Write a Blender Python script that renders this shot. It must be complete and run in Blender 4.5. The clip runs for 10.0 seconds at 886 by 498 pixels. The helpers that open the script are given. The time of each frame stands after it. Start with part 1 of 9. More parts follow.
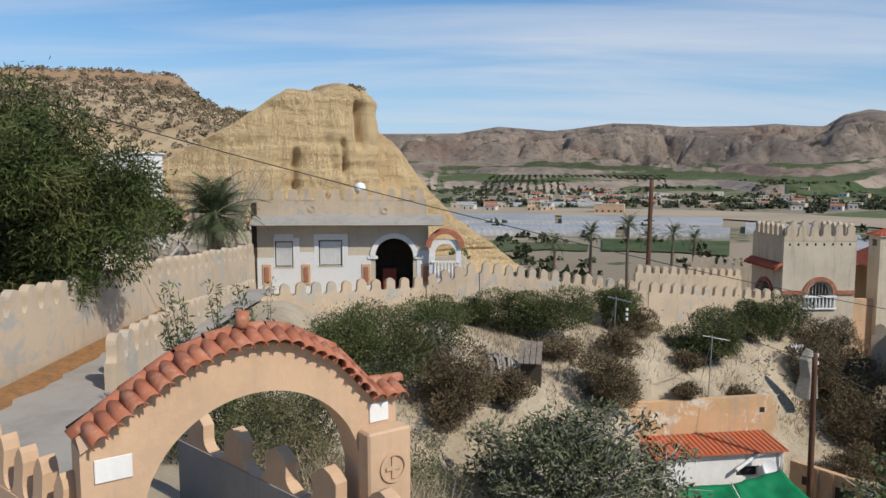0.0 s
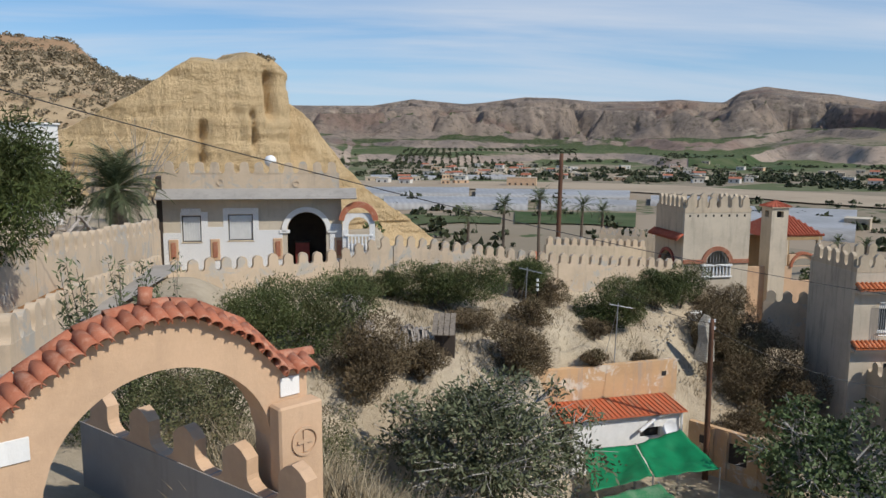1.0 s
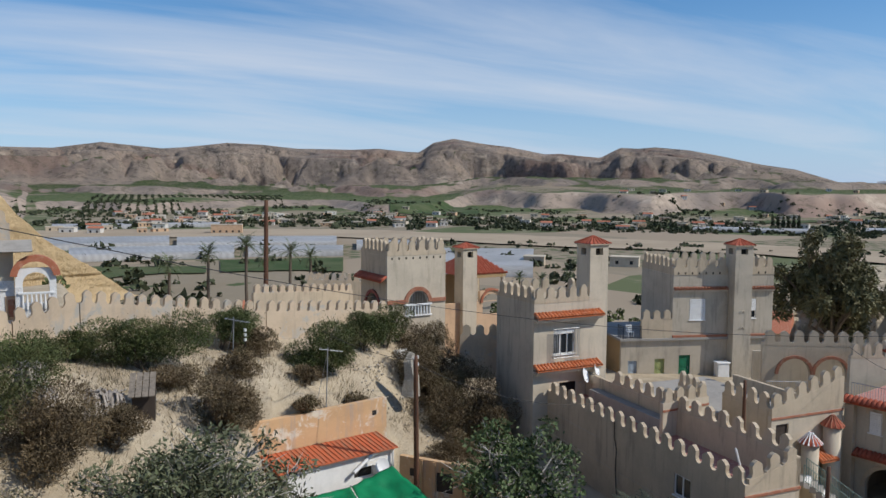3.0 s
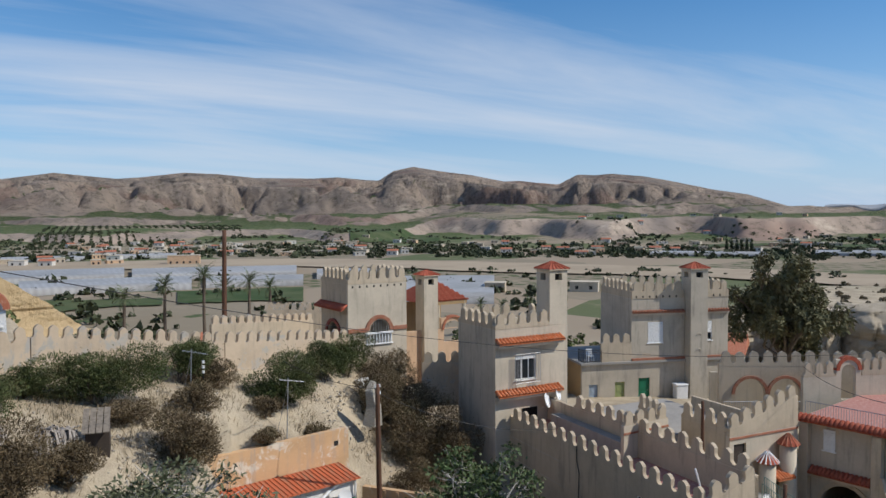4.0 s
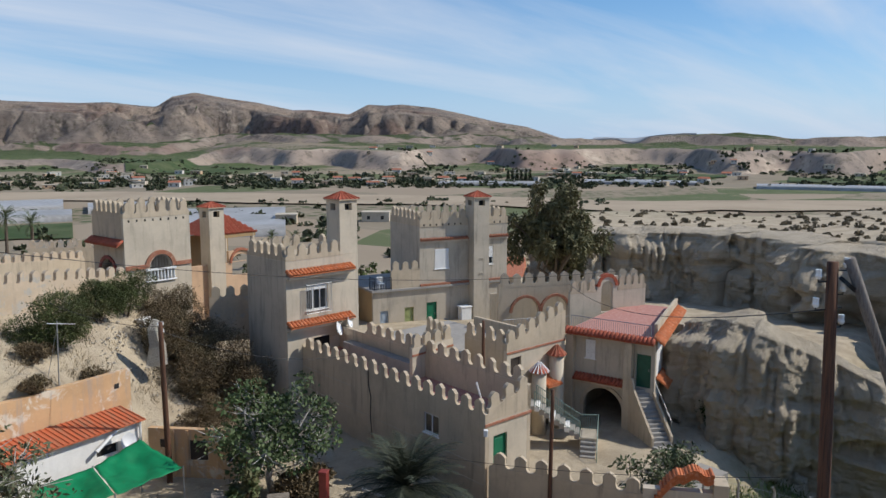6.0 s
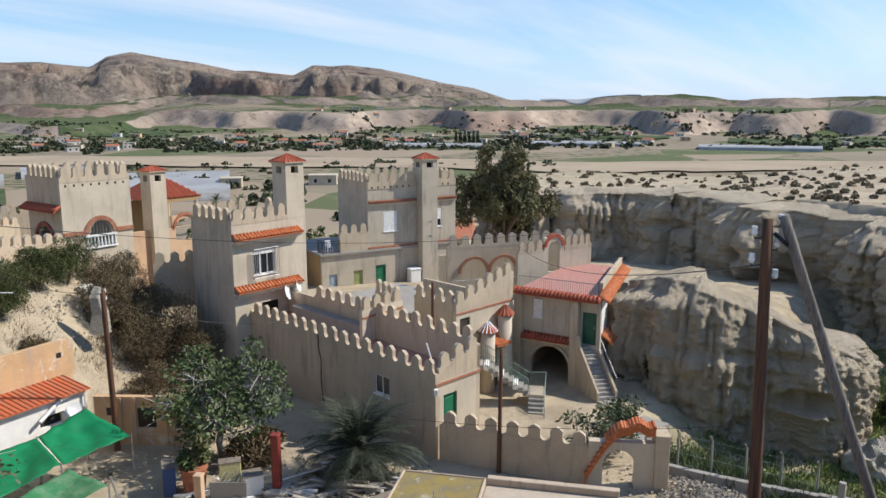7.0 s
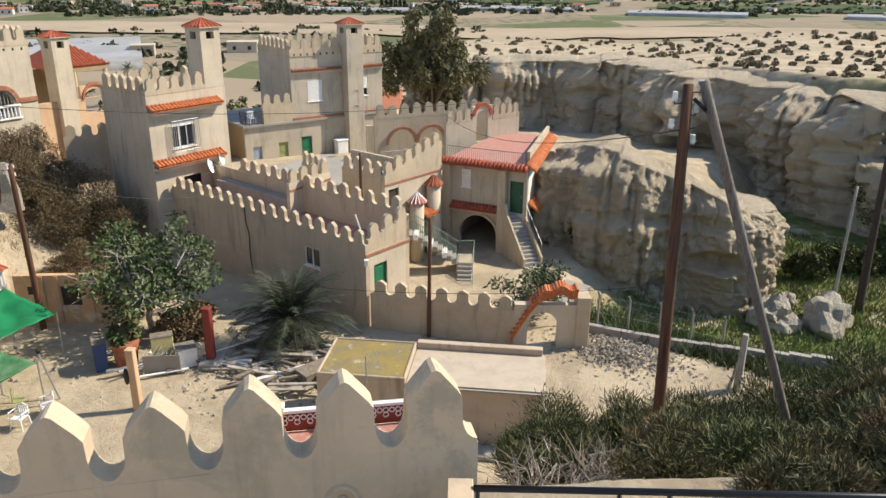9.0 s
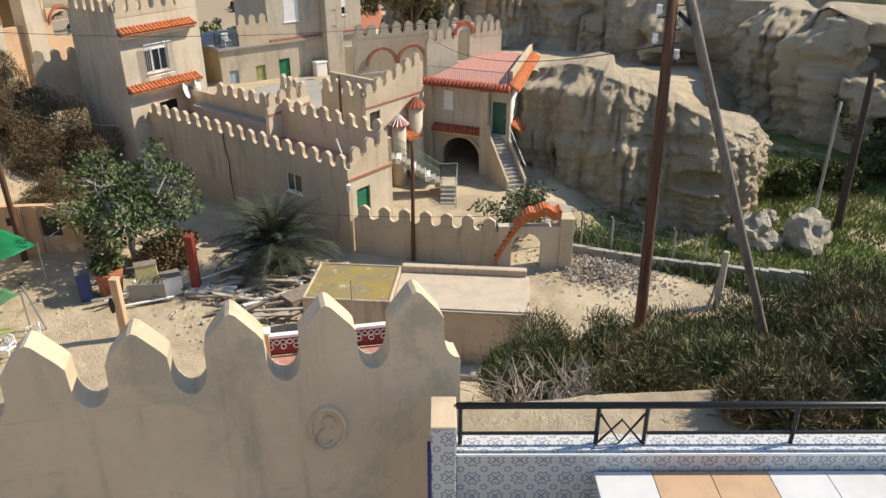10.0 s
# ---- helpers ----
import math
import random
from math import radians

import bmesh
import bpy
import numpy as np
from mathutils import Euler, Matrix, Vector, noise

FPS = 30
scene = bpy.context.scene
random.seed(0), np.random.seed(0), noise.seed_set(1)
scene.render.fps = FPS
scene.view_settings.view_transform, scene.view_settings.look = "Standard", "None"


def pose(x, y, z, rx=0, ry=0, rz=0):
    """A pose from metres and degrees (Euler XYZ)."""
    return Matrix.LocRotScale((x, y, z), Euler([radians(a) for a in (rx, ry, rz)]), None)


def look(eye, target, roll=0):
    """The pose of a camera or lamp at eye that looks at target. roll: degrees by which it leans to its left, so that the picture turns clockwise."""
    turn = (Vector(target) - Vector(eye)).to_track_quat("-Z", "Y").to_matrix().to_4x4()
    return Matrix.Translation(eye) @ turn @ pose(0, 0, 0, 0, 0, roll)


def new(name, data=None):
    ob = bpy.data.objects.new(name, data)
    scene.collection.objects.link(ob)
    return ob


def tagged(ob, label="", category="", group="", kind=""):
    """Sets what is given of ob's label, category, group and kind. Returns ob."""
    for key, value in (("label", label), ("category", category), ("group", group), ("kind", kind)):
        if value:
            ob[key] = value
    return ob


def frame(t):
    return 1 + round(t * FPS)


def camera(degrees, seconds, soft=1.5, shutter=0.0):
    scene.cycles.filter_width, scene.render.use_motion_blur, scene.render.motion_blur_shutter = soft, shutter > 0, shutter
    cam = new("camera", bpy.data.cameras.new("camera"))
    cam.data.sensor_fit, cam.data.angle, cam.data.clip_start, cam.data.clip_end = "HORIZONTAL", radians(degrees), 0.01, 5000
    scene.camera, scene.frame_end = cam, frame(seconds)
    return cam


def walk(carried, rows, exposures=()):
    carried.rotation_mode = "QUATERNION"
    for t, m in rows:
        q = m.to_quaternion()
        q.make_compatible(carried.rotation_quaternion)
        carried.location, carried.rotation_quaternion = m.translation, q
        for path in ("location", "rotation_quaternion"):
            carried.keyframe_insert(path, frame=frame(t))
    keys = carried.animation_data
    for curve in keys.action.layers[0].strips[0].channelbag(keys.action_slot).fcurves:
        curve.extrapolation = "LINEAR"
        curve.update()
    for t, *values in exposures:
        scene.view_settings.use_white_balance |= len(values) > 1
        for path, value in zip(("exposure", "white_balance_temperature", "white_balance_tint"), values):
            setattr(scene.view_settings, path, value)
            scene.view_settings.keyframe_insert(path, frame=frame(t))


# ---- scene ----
cam = camera(61.12, 10.0)
EYE = 16.0
ROWS = [
    (0, -0.000, 0.000, -0.000, 84.00, -0.00, 0.00),
    (0.5, 0.039, -0.029, -0.008, 82.73, -0.01, -2.49),
    (1, 0.070, -0.074, 0.001, 81.98, -0.27, -6.49),
    (1.5, 0.125, -0.113, 0.024, 82.25, -0.57, -12.65),
    (2, 0.166, -0.143, 0.037, 83.19, -0.70, -19.44),
    (2.5, 0.183, -0.127, 0.025, 84.24, -0.62, -25.43),
    (4, 0.143, -0.283, 0.012, 87.72, 0.26, -31.55),
    (4.5, 0.172, -0.351, -0.003, 86.62, 0.31, -35.27),
    (5, 0.158, -0.375, -0.001, 85.06, 0.11, -39.75),
    (5.5, 0.163, -0.411, 0.002, 83.83, -0.01, -43.84),
    (6, 0.190, -0.481, -0.029, 82.42, -0.05, -47.31),
    (7.5, 0.141, -0.531, -0.054, 77.76, -0.13, -52.24),
    (8, 0.147, -0.539, -0.064, 75.23, -0.11, -52.85),
    (8.5, 0.168, -0.565, -0.068, 72.51, -0.18, -54.68),
    (9, 0.196, -0.586, -0.092, 69.79, -0.44, -56.67),
    (9.5, 0.236, -0.589, -0.114, 66.93, -0.35, -57.79),
    (10, 0.262, -0.593, -0.136, 63.98, 0.07, -58.17),
]
walk(cam, [(t, pose(x, y, EYE + z, rx, ry, rz)) for t, x, y, z, rx, ry, rz in ROWS],
     [(0.0, 0.1, 6500, 10), (2.5, 0.02, 6300, 10), (5.0, 0.07, 6300, 10), (6.0, 0.12, 6300, 10), (7.5, 0.66, 6750, 10), (10.0, 0.8, 7500, 10)])

# ---- sky and sun ----
SUN_AZ, SUN_EL = 132.0, 43.0          # degrees clockwise from +y, degrees up
world = bpy.data.worlds.new("sky")
scene.world = world
world.use_nodes = True
wn, wl = world.node_tree.nodes, world.node_tree.links
wn.clear()
sky = wn.new("ShaderNodeTexSky")
sky.sky_type, sky.sun_disc = "NISHITA", False
sky.sun_elevation, sky.sun_rotation = radians(SUN_EL), radians(SUN_AZ)
sky.air_density, sky.dust_density, sky.ozone_density = 1.0, 0.15, 4.0
coord = wn.new("ShaderNodeTexCoord")
# thin cirrus: long streaks on a high layer
sep = wn.new("ShaderNodeSeparateXYZ")
wl.new(coord.outputs["Generated"], sep.inputs[0])


def wmath(op, a, b=0.0, c=0.0):
    n = wn.new("ShaderNodeMath")
    n.operation = op
    for k, v in enumerate((a, b, c)):
        if isinstance(v, (int, float)):
            n.inputs[k].default_value = v
        else:
            wl.new(v, n.inputs[k])
    return n.outputs[0]


height = wmath("MAXIMUM", wmath("ADD", sep.outputs[2], 0.10), 0.02)
comb = wn.new("ShaderNodeCombineXYZ")
wl.new(wmath("DIVIDE", sep.outputs[0], height), comb.inputs[0])
wl.new(wmath("DIVIDE", sep.outputs[1], height), comb.inputs[1])
mapn = wn.new("ShaderNodeMapping")
mapn.inputs["Rotation"].default_value = (0, 0, radians(-18))
mapn.inputs["Scale"].default_value = (0.22, 0.85, 1)
wl.new(comb.outputs[0], mapn.inputs[0])
cl = wn.new("ShaderNodeTexNoise")
cl.inputs["Scale"].default_value, cl.inputs["Detail"].default_value, cl.inputs["Roughness"].default_value = 1.15, 7, 0.55
cl.inputs["Distortion"].default_value = 0.5
wl.new(mapn.outputs[0], cl.inputs["Vector"])
ramp = wn.new("ShaderNodeValToRGB")
ramp.color_ramp.elements[0].position, ramp.color_ramp.elements[1].position = 0.41, 0.76
wl.new(cl.outputs["Fac"], ramp.inputs[0])
mixc = wn.new("ShaderNodeMix")
mixc.data_type = "RGBA"
wl.new(wmath("MULTIPLY", ramp.outputs[0], 0.85), mixc.inputs["Factor"])
blue = wn.new("ShaderNodeHueSaturation")
blue.inputs["Saturation"].default_value = 1.3
wl.new(sky.outputs[0], blue.inputs["Color"])
low = wn.new("ShaderNodeMix")
low.data_type = "RGBA"
near_horizon = wmath("POWER", wmath("MAXIMUM", wmath("SUBTRACT", 1.0, wmath("DIVIDE", wmath("MAXIMUM", sep.outputs[2], 0.0), 0.42)), 0.0), 2.2)
wl.new(wmath("MULTIPLY", near_horizon, 0.85), low.inputs["Factor"])
wl.new(blue.outputs[0], low.inputs["A"])
low.inputs["B"].default_value = (3.55, 4.95, 7.2, 1)
wl.new(low.outputs["Result"], mixc.inputs["A"])
mixc.inputs["B"].default_value = (5.9, 6.3, 7.0, 1)
bg = wn.new("ShaderNodeBackground")
bg.inputs["Strength"].default_value = 0.105
wl.new(mixc.outputs["Result"], bg.inputs[0])
wout = wn.new("ShaderNodeOutputWorld")
wl.new(bg.outputs[0], wout.inputs[0])

sun = new("sun", bpy.data.lights.new("sun", "SUN"))
sun.data.energy, sun.data.angle, sun.data.color = 3.6, radians(0.6), (1.0, 0.94, 0.84)
sun_dir = Vector((math.sin(radians(SUN_AZ)) * math.cos(radians(SUN_EL)), math.cos(radians(SUN_AZ)) * math.cos(radians(SUN_EL)), math.sin(radians(SUN_EL))))
sun.matrix_world = look((0, 0, 200), tuple(Vector((0, 0, 200)) - sun_dir))

# ---- materials ----
def rgb(c, k=1.0):
    return (c[0] * k, c[1] * k, c[2] * k, 1)


class Mat:
    """A small helper that wires one principled material."""

    def __init__(self, name, rough=0.85, metal=0.0, spec=0.3):
        self.m = bpy.data.materials.new(name)
        self.m.use_nodes = True
        self.n, self.l = self.m.node_tree.nodes, self.m.node_tree.links
        self.b = self.n["Principled BSDF"]
        self.b.inputs["Roughness"].default_value = rough
        self.b.inputs["Metallic"].default_value = metal
        self.b.inputs["Specular IOR Level"].default_value = spec
        self.tc = self.n.new("ShaderNodeTexCoord")
        self.geo = self.n.new("ShaderNodeNewGeometry")
        self.pos = self.geo.outputs["Position"]

    def link(self, a, b):
        self.l.new(a, b)

    def put(self, sock, v):
        if isinstance(v, (int, float)):
            sock.default_value = v
        elif isinstance(v, tuple):
            sock.default_value = v if len(v) == 4 else (*v, 1)
        else:
            self.l.new(v, sock)

    def scaled(self, vec, s):
        mp = self.n.new("ShaderNodeMapping")
        mp.inputs["Scale"].default_value = s
        self.l.new(vec, mp.inputs[0])
        return mp.outputs[0]

    def noise(self, scale, detail=5, rough=0.6, vec=None, dist=0.0, stretch=None):
        t = self.n.new("ShaderNodeTexNoise")
        t.inputs["Scale"].default_value, t.inputs["Detail"].default_value = scale, detail
        t.inputs["Roughness"].default_value, t.inputs["Distortion"].default_value = rough, dist
        v = vec or self.pos
        if stretch:
            v = self.scaled(v, stretch)
        self.l.new(v, t.inputs["Vector"])
        return t.outputs["Fac"]

    def voronoi(self, scale, vec=None, feature="F1", out="Distance"):
        t = self.n.new("ShaderNodeTexVoronoi")
        t.feature = feature
        t.inputs["Scale"].default_value = scale
        self.l.new(vec or self.pos, t.inputs["Vector"])
        return t.outputs[out]

    def ramp(self, fac, lo, hi):
        r = self.n.new("ShaderNodeMapRange")
        r.interpolation_type = "SMOOTHSTEP"
        r.inputs[1].default_value, r.inputs[2].default_value = lo, hi
        self.l.new(fac, r.inputs[0])
        return r.outputs[0]

    def math(self, op, a, b=0.0):
        t = self.n.new("ShaderNodeMath")
        t.operation = op
        self.put(t.inputs[0], a), self.put(t.inputs[1], b)
        return t.outputs[0]

    def mix(self, fac, a, b, mode="MIX"):
        t = self.n.new("ShaderNodeMix")
        t.data_type, t.blend_type = "RGBA", mode
        self.put(t.inputs["Factor"], fac), self.put(t.inputs["A"], a), self.put(t.inputs["B"], b)
        return t.outputs["Result"]

    def color(self, c):
        self.put(self.b.inputs["Base Color"], c)
        return self

    def bump(self, h, dist=0.02, strength=0.6):
        t = self.n.new("ShaderNodeBump")
        t.inputs["Distance"].default_value, t.inputs["Strength"].default_value = dist, strength
        self.l.new(h, t.inputs["Height"])
        self.l.new(t.outputs[0], self.b.inputs["Normal"])
        return self

    def random(self):
        return self.n.new("ShaderNodeObjectInfo").outputs["Random"]

    def island(self):
        return self.geo.outputs["Random Per Island"]

    def sepz(self, vec=None):
        t = self.n.new("ShaderNodeSeparateXYZ")
        self.l.new(vec or self.pos, t.inputs[0])
        return t.outputs


def plaster(name, base, dark, stain=0.5, patch=None, streak=1.0):
    """Weathered render: broad patches, rain streaks that run down, fine grain."""
    m = Mat(name, 0.92, 0, 0.15)
    c = m.mix(m.ramp(m.noise(0.55, 6, 0.65), 0.38, 0.68), rgb(base), rgb(base, 0.84))
    if patch:
        c = m.mix(m.ramp(m.noise(0.9, 8, 0.7, dist=0.6), 0.52, 0.62), c, rgb(patch))
    runs = m.ramp(m.noise(1.0, 6, 0.6, stretch=(2.6, 2.6, 0.32)), 0.50, 0.74)
    c = m.mix(m.math("MULTIPLY", runs, stain * streak), c, rgb(dark))
    c = m.mix(m.math("MULTIPLY", m.ramp(m.noise(7, 5, 0.7), 0.45, 0.8), 0.35), c, rgb(base, 1.12))
    m.color(c).bump(m.noise(22, 6, 0.7), 0.012, 0.5)
    return m.m


M = {}
# castle and castle_grey double as the shaded-side tones of the paler tower plaster
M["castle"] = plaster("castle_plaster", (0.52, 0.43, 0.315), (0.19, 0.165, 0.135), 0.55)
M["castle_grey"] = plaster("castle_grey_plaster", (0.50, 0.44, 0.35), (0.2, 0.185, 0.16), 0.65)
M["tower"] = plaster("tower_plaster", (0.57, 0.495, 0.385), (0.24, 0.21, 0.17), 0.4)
M["peach"] = plaster("peach_plaster", (0.60, 0.41, 0.265), (0.40, 0.28, 0.19), 0.35)
M["wallpeach"] = plaster("old_peach_wall", (0.56, 0.445, 0.32), (0.36, 0.30, 0.24), 0.55, (0.42, 0.39, 0.34))
M["shedwall"] = plaster("flaking_wall", (0.62, 0.40, 0.22), (0.34, 0.32, 0.30), 0.6, (0.70, 0.62, 0.50))
M["white"] = plaster("whitewash", (0.80, 0.79, 0.76), (0.55, 0.53, 0.50), 0.25)
M["farwhite"] = plaster("dusty_whitewash", (0.62, 0.59, 0.54), (0.42, 0.39, 0.35), 0.4)
M["hut"] = plaster("hut_render", (0.52, 0.42, 0.32), (0.26, 0.20, 0.15), 0.8)
M["near"] = plaster("near_render", (0.60, 0.48, 0.345), (0.34, 0.285, 0.21), 0.85, (0.44, 0.37, 0.27))
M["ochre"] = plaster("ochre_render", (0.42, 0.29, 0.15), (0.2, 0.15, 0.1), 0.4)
M["concrete"] = plaster("concrete", (0.34, 0.32, 0.29), (0.2, 0.185, 0.17), 0.4)


def terracotta(name, base, pale):
    m = Mat(name, 0.8, 0, 0.25)
    c = m.mix(m.random(), rgb(base), rgb(base, 0.72))
    c = m.mix(m.ramp(m.noise(5, 6, 0.7), 0.45, 0.75), c, rgb(pale))
    c = m.mix(m.ramp(m.noise(26, 5, 0.7), 0.55, 0.8), c, rgb(base, 0.5))
    m.color(c).bump(m.noise(40, 4, 0.7), 0.004, 0.5)
    return m.m


M["tile"] = terracotta("clay_tile", (0.44, 0.155, 0.085), (0.50, 0.27, 0.18))
M["tile_red"] = terracotta("red_tile", (0.42, 0.10, 0.055), (0.45, 0.17, 0.10))
M["tile_orange"] = terracotta("orange_tile", (0.58, 0.17, 0.06), (0.6, 0.30, 0.18))
M["redfloor"] = terracotta("red_floor", (0.47, 0.22, 0.18), (0.55, 0.38, 0.32))
M["trim"] = terracotta("terracotta_paint", (0.42, 0.17, 0.10), (0.42, 0.27, 0.19))


def plain(name, c, rough=0.6, metal=0.0, grain=10.0, amount=0.25, bump=0.0):
    m = Mat(name, rough, metal, 0.4)
    m.color(m.mix(m.ramp(m.noise(grain, 5, 0.65), 0.35, 0.75), rgb(c), rgb(c, 1 - amount)))
    if bump:
        m.bump(m.noise(grain * 3, 5, 0.7), bump, 0.6)
    return m.m


M["green_door"] = plain("green_paint", (0.015, 0.17, 0.085), 0.5, 0, 3)
M["dark_green"] = plain("dark_green_paint", (0.02, 0.10, 0.06), 0.5, 0, 3)
M["pale_green"] = plain("pale_green_paint", (0.30, 0.34, 0.14), 0.6, 0, 3)
M["blue_door"] = plain("pale_blue_paint", (0.36, 0.43, 0.50), 0.6, 0, 3)
M["white_paint"] = plain("white_paint", (0.80, 0.80, 0.78), 0.5, 0, 4, 0.12)
M["plastic"] = plain("white_plastic", (0.82, 0.83, 0.83), 0.35, 0, 4, 0.06)
# near-black for the shade inside openings; the second also serves dark timber
M["dark"] = plain("interior_shade", (0.03, 0.028, 0.026), 0.9, 0, 3)
M["shade"] = plain("dark_timber_and_shade", (0.06, 0.045, 0.035), 0.9, 0, 3)
M["iron"] = plain("black_iron", (0.018, 0.02, 0.023), 0.38, 0.3, 12, 0.3)
M["rail_green"] = plain("grey_green_railing", (0.22, 0.30, 0.26), 0.5, 0.2, 12)
M["steel"] = plain("galvanised_steel", (0.42, 0.43, 0.44), 0.45, 0.6, 12)
M["cable"] = plain("cable_rubber", (0.025, 0.025, 0.027), 0.6)
M["porcelain"] = plain("porcelain", (0.8, 0.8, 0.78), 0.2, 0, 9, 0.1)
M["redpaint"] = plain("dark_red_paint", (0.23, 0.04, 0.03), 0.6, 0, 5)
M["tarp"] = plain("green_tarp", (0.0, 0.21, 0.075), 0.65, 0, 1.4, 0.3, 0.01)
M["bluebox"] = plain("blue_plastic", (0.03, 0.07, 0.20), 0.5)
M["yellow"] = plain("cream_foam", (0.72, 0.62, 0.30), 0.9)
M["rubble_m"] = plain("pale_rubble", (0.42, 0.38, 0.32), 0.95, 0, 3, 0.5, 0.02)
M["timber"] = plain("grey_timber", (0.25, 0.21, 0.165), 0.9, 0, 8, 0.5, 0.01)
M["deadwood"] = plain("bleached_dead_branches", (0.42, 0.37, 0.32), 0.95, 0, 6, 0.5)
M["bark"] = plain("bark", (0.15, 0.115, 0.085), 0.95, 0, 9, 0.5, 0.02)
M["fig_bark"] = plain("pale_fig_bark", (0.46, 0.43, 0.39), 0.9, 0, 7, 0.4)
m = Mat("pole_wood", 0.85, 0, 0.2)
m.color(m.mix(m.ramp(m.noise(3, 6, 0.7, stretch=(9, 9, 0.35)), 0.4, 0.7), (0.15, 0.075, 0.045), (0.055, 0.035, 0.03))).bump(m.noise(6, 6, 0.7, stretch=(9, 9, 0.4)), 0.01, 0.8)
M["pole"] = m.m
m = Mat("grey_pole_wood", 0.85, 0, 0.2)
m.color(m.mix(m.ramp(m.noise(3, 6, 0.7, stretch=(9, 9, 0.35)), 0.4, 0.7), (0.23, 0.20, 0.175), (0.10, 0.085, 0.075))).bump(m.noise(6, 6, 0.7, stretch=(9, 9, 0.4)), 0.01, 0.8)
M["pole_grey"] = m.m


def rock(name, a, b, c, scale=1.0, band=0.5):
    """Soft sediment: near-level strata, pale faces, darker stains."""
    m = Mat(name, 0.95, 0, 0.1)
    strata = m.noise(0.9 * scale, 8, 0.7, stretch=(0.14, 0.14, 1.5), dist=0.5)
    col = m.mix(m.ramp(m.noise(0.16 * scale, 7, 0.65), 0.36, 0.66), a, b)
    col = m.mix(m.math("MULTIPLY", m.ramp(strata, 0.5, 0.72), band), col, c)
    col = m.mix(m.math("MULTIPLY", m.ramp(m.noise(2.2 * scale, 8, 0.75), 0.5, 0.8), 0.5), col, c)
    m.color(col)
    ribs = m.noise(0.75 * scale, 9, 0.72, stretch=(1, 1, 0.22), dist=0.4)
    col = m.mix(m.math("MULTIPLY", m.ramp(ribs, 0.52, 0.70), 0.25), col, c)
    m.color(col)
    h = m.math("ADD", m.math("ADD", m.noise(1.1 * scale, 10, 0.78), m.math("MULTIPLY", m.noise(3.4 * scale, 8, 0.75), 0.7)), m.math("ADD", m.math("MULTIPLY", strata, 0.5), m.math("MULTIPLY", ribs, 1.6)))
    m.bump(h, 0.36 / scale, 0.9)
    return m.m


M["gold_rock"] = rock("golden_sandstone", (0.76, 0.57, 0.33, 1), (0.68, 0.50, 0.28, 1), (0.50, 0.355, 0.195, 1), 0.55, 0.55)
M["clay_rock"] = rock("grey_clay_bluff", (0.57, 0.49, 0.375, 1), (0.49, 0.41, 0.30, 1), (0.31, 0.245, 0.165, 1), 0.9, 0.5)
M["boulder_m"] = rock("pale_boulder", (0.52, 0.48, 0.40, 1), (0.46, 0.42, 0.35, 1), (0.34, 0.30, 0.25, 1), 1.4, 0.3)


def foliage(name, a, b, dry=None, amount=0.0):
    m = Mat(name, 0.7, 0, 0.25)
    c = m.mix(m.island(), a, b)
    c = m.mix(m.ramp(m.noise(0.8, 4, 0.6), 0.42, 0.62), c, m.mix(1.0, c, (0.62, 0.62, 0.62), "MULTIPLY"))
    if dry:
        c = m.mix(m.math("MULTIPLY", m.ramp(m.noise(0.55, 5, 0.7), 0.5, 0.64), amount), c, dry)
    m.color(c)
    m.b.inputs["Transmission Weight"].default_value = 0.0
    return m.m


M["pine"] = foliage("pine_needles", (0.045, 0.068, 0.018), (0.10, 0.12, 0.034), (0.17, 0.135, 0.055), 0.4)
M["fig"] = foliage("fig_leaves", (0.06, 0.10, 0.032), (0.13, 0.165, 0.075))
M["figdust"] = foliage("dusty_fig_leaves", (0.095, 0.115, 0.055), (0.18, 0.19, 0.115))
M["bush"] = foliage("dark_bush_leaves", (0.06, 0.082, 0.026), (0.12, 0.138, 0.048), (0.13, 0.10, 0.055), 0.4)
M["drybush"] = foliage("dry_brown_bush", (0.13, 0.093, 0.052), (0.20, 0.148, 0.082), (0.10, 0.095, 0.045), 0.5)
M["greenbush"] = foliage("green_scrub", (0.06, 0.10, 0.034), (0.115, 0.15, 0.058), (0.16, 0.12, 0.065), 0.6)
M["broom"] = foliage("feathery_scrub", (0.07, 0.09, 0.035), (0.14, 0.155, 0.07), (0.17, 0.13, 0.07), 0.55)
M["drybroom"] = foliage("half_dry_scrub", (0.10, 0.105, 0.045), (0.19, 0.17, 0.085), (0.19, 0.12, 0.07), 0.7)
M["eucalypt"] = foliage("eucalyptus_leaves", (0.11, 0.11, 0.05), (0.20, 0.185, 0.09), (0.18, 0.135, 0.07), 0.45)
M["palm"] = foliage("palm_fronds", (0.08, 0.105, 0.05), (0.15, 0.17, 0.085))
# darker copy of the palm fronds, for the plant in the castle wall's shade
M["palm_shaded"] = foliage("shaded_palm_fronds", (0.035, 0.045, 0.03), (0.075, 0.085, 0.055))
M["straw"] = foliage("dry_grass", (0.42, 0.35, 0.235), (0.33, 0.265, 0.17))
M["grass"] = foliage("field_weeds", (0.15, 0.21, 0.06), (0.25, 0.29, 0.11), (0.30, 0.25, 0.13), 0.5)
M["farleaf"] = foliage("far_trees", (0.045, 0.058, 0.028), (0.085, 0.095, 0.047))
M["scrub"] = foliage("hill_scrub", (0.17, 0.14, 0.085), (0.27, 0.215, 0.14))

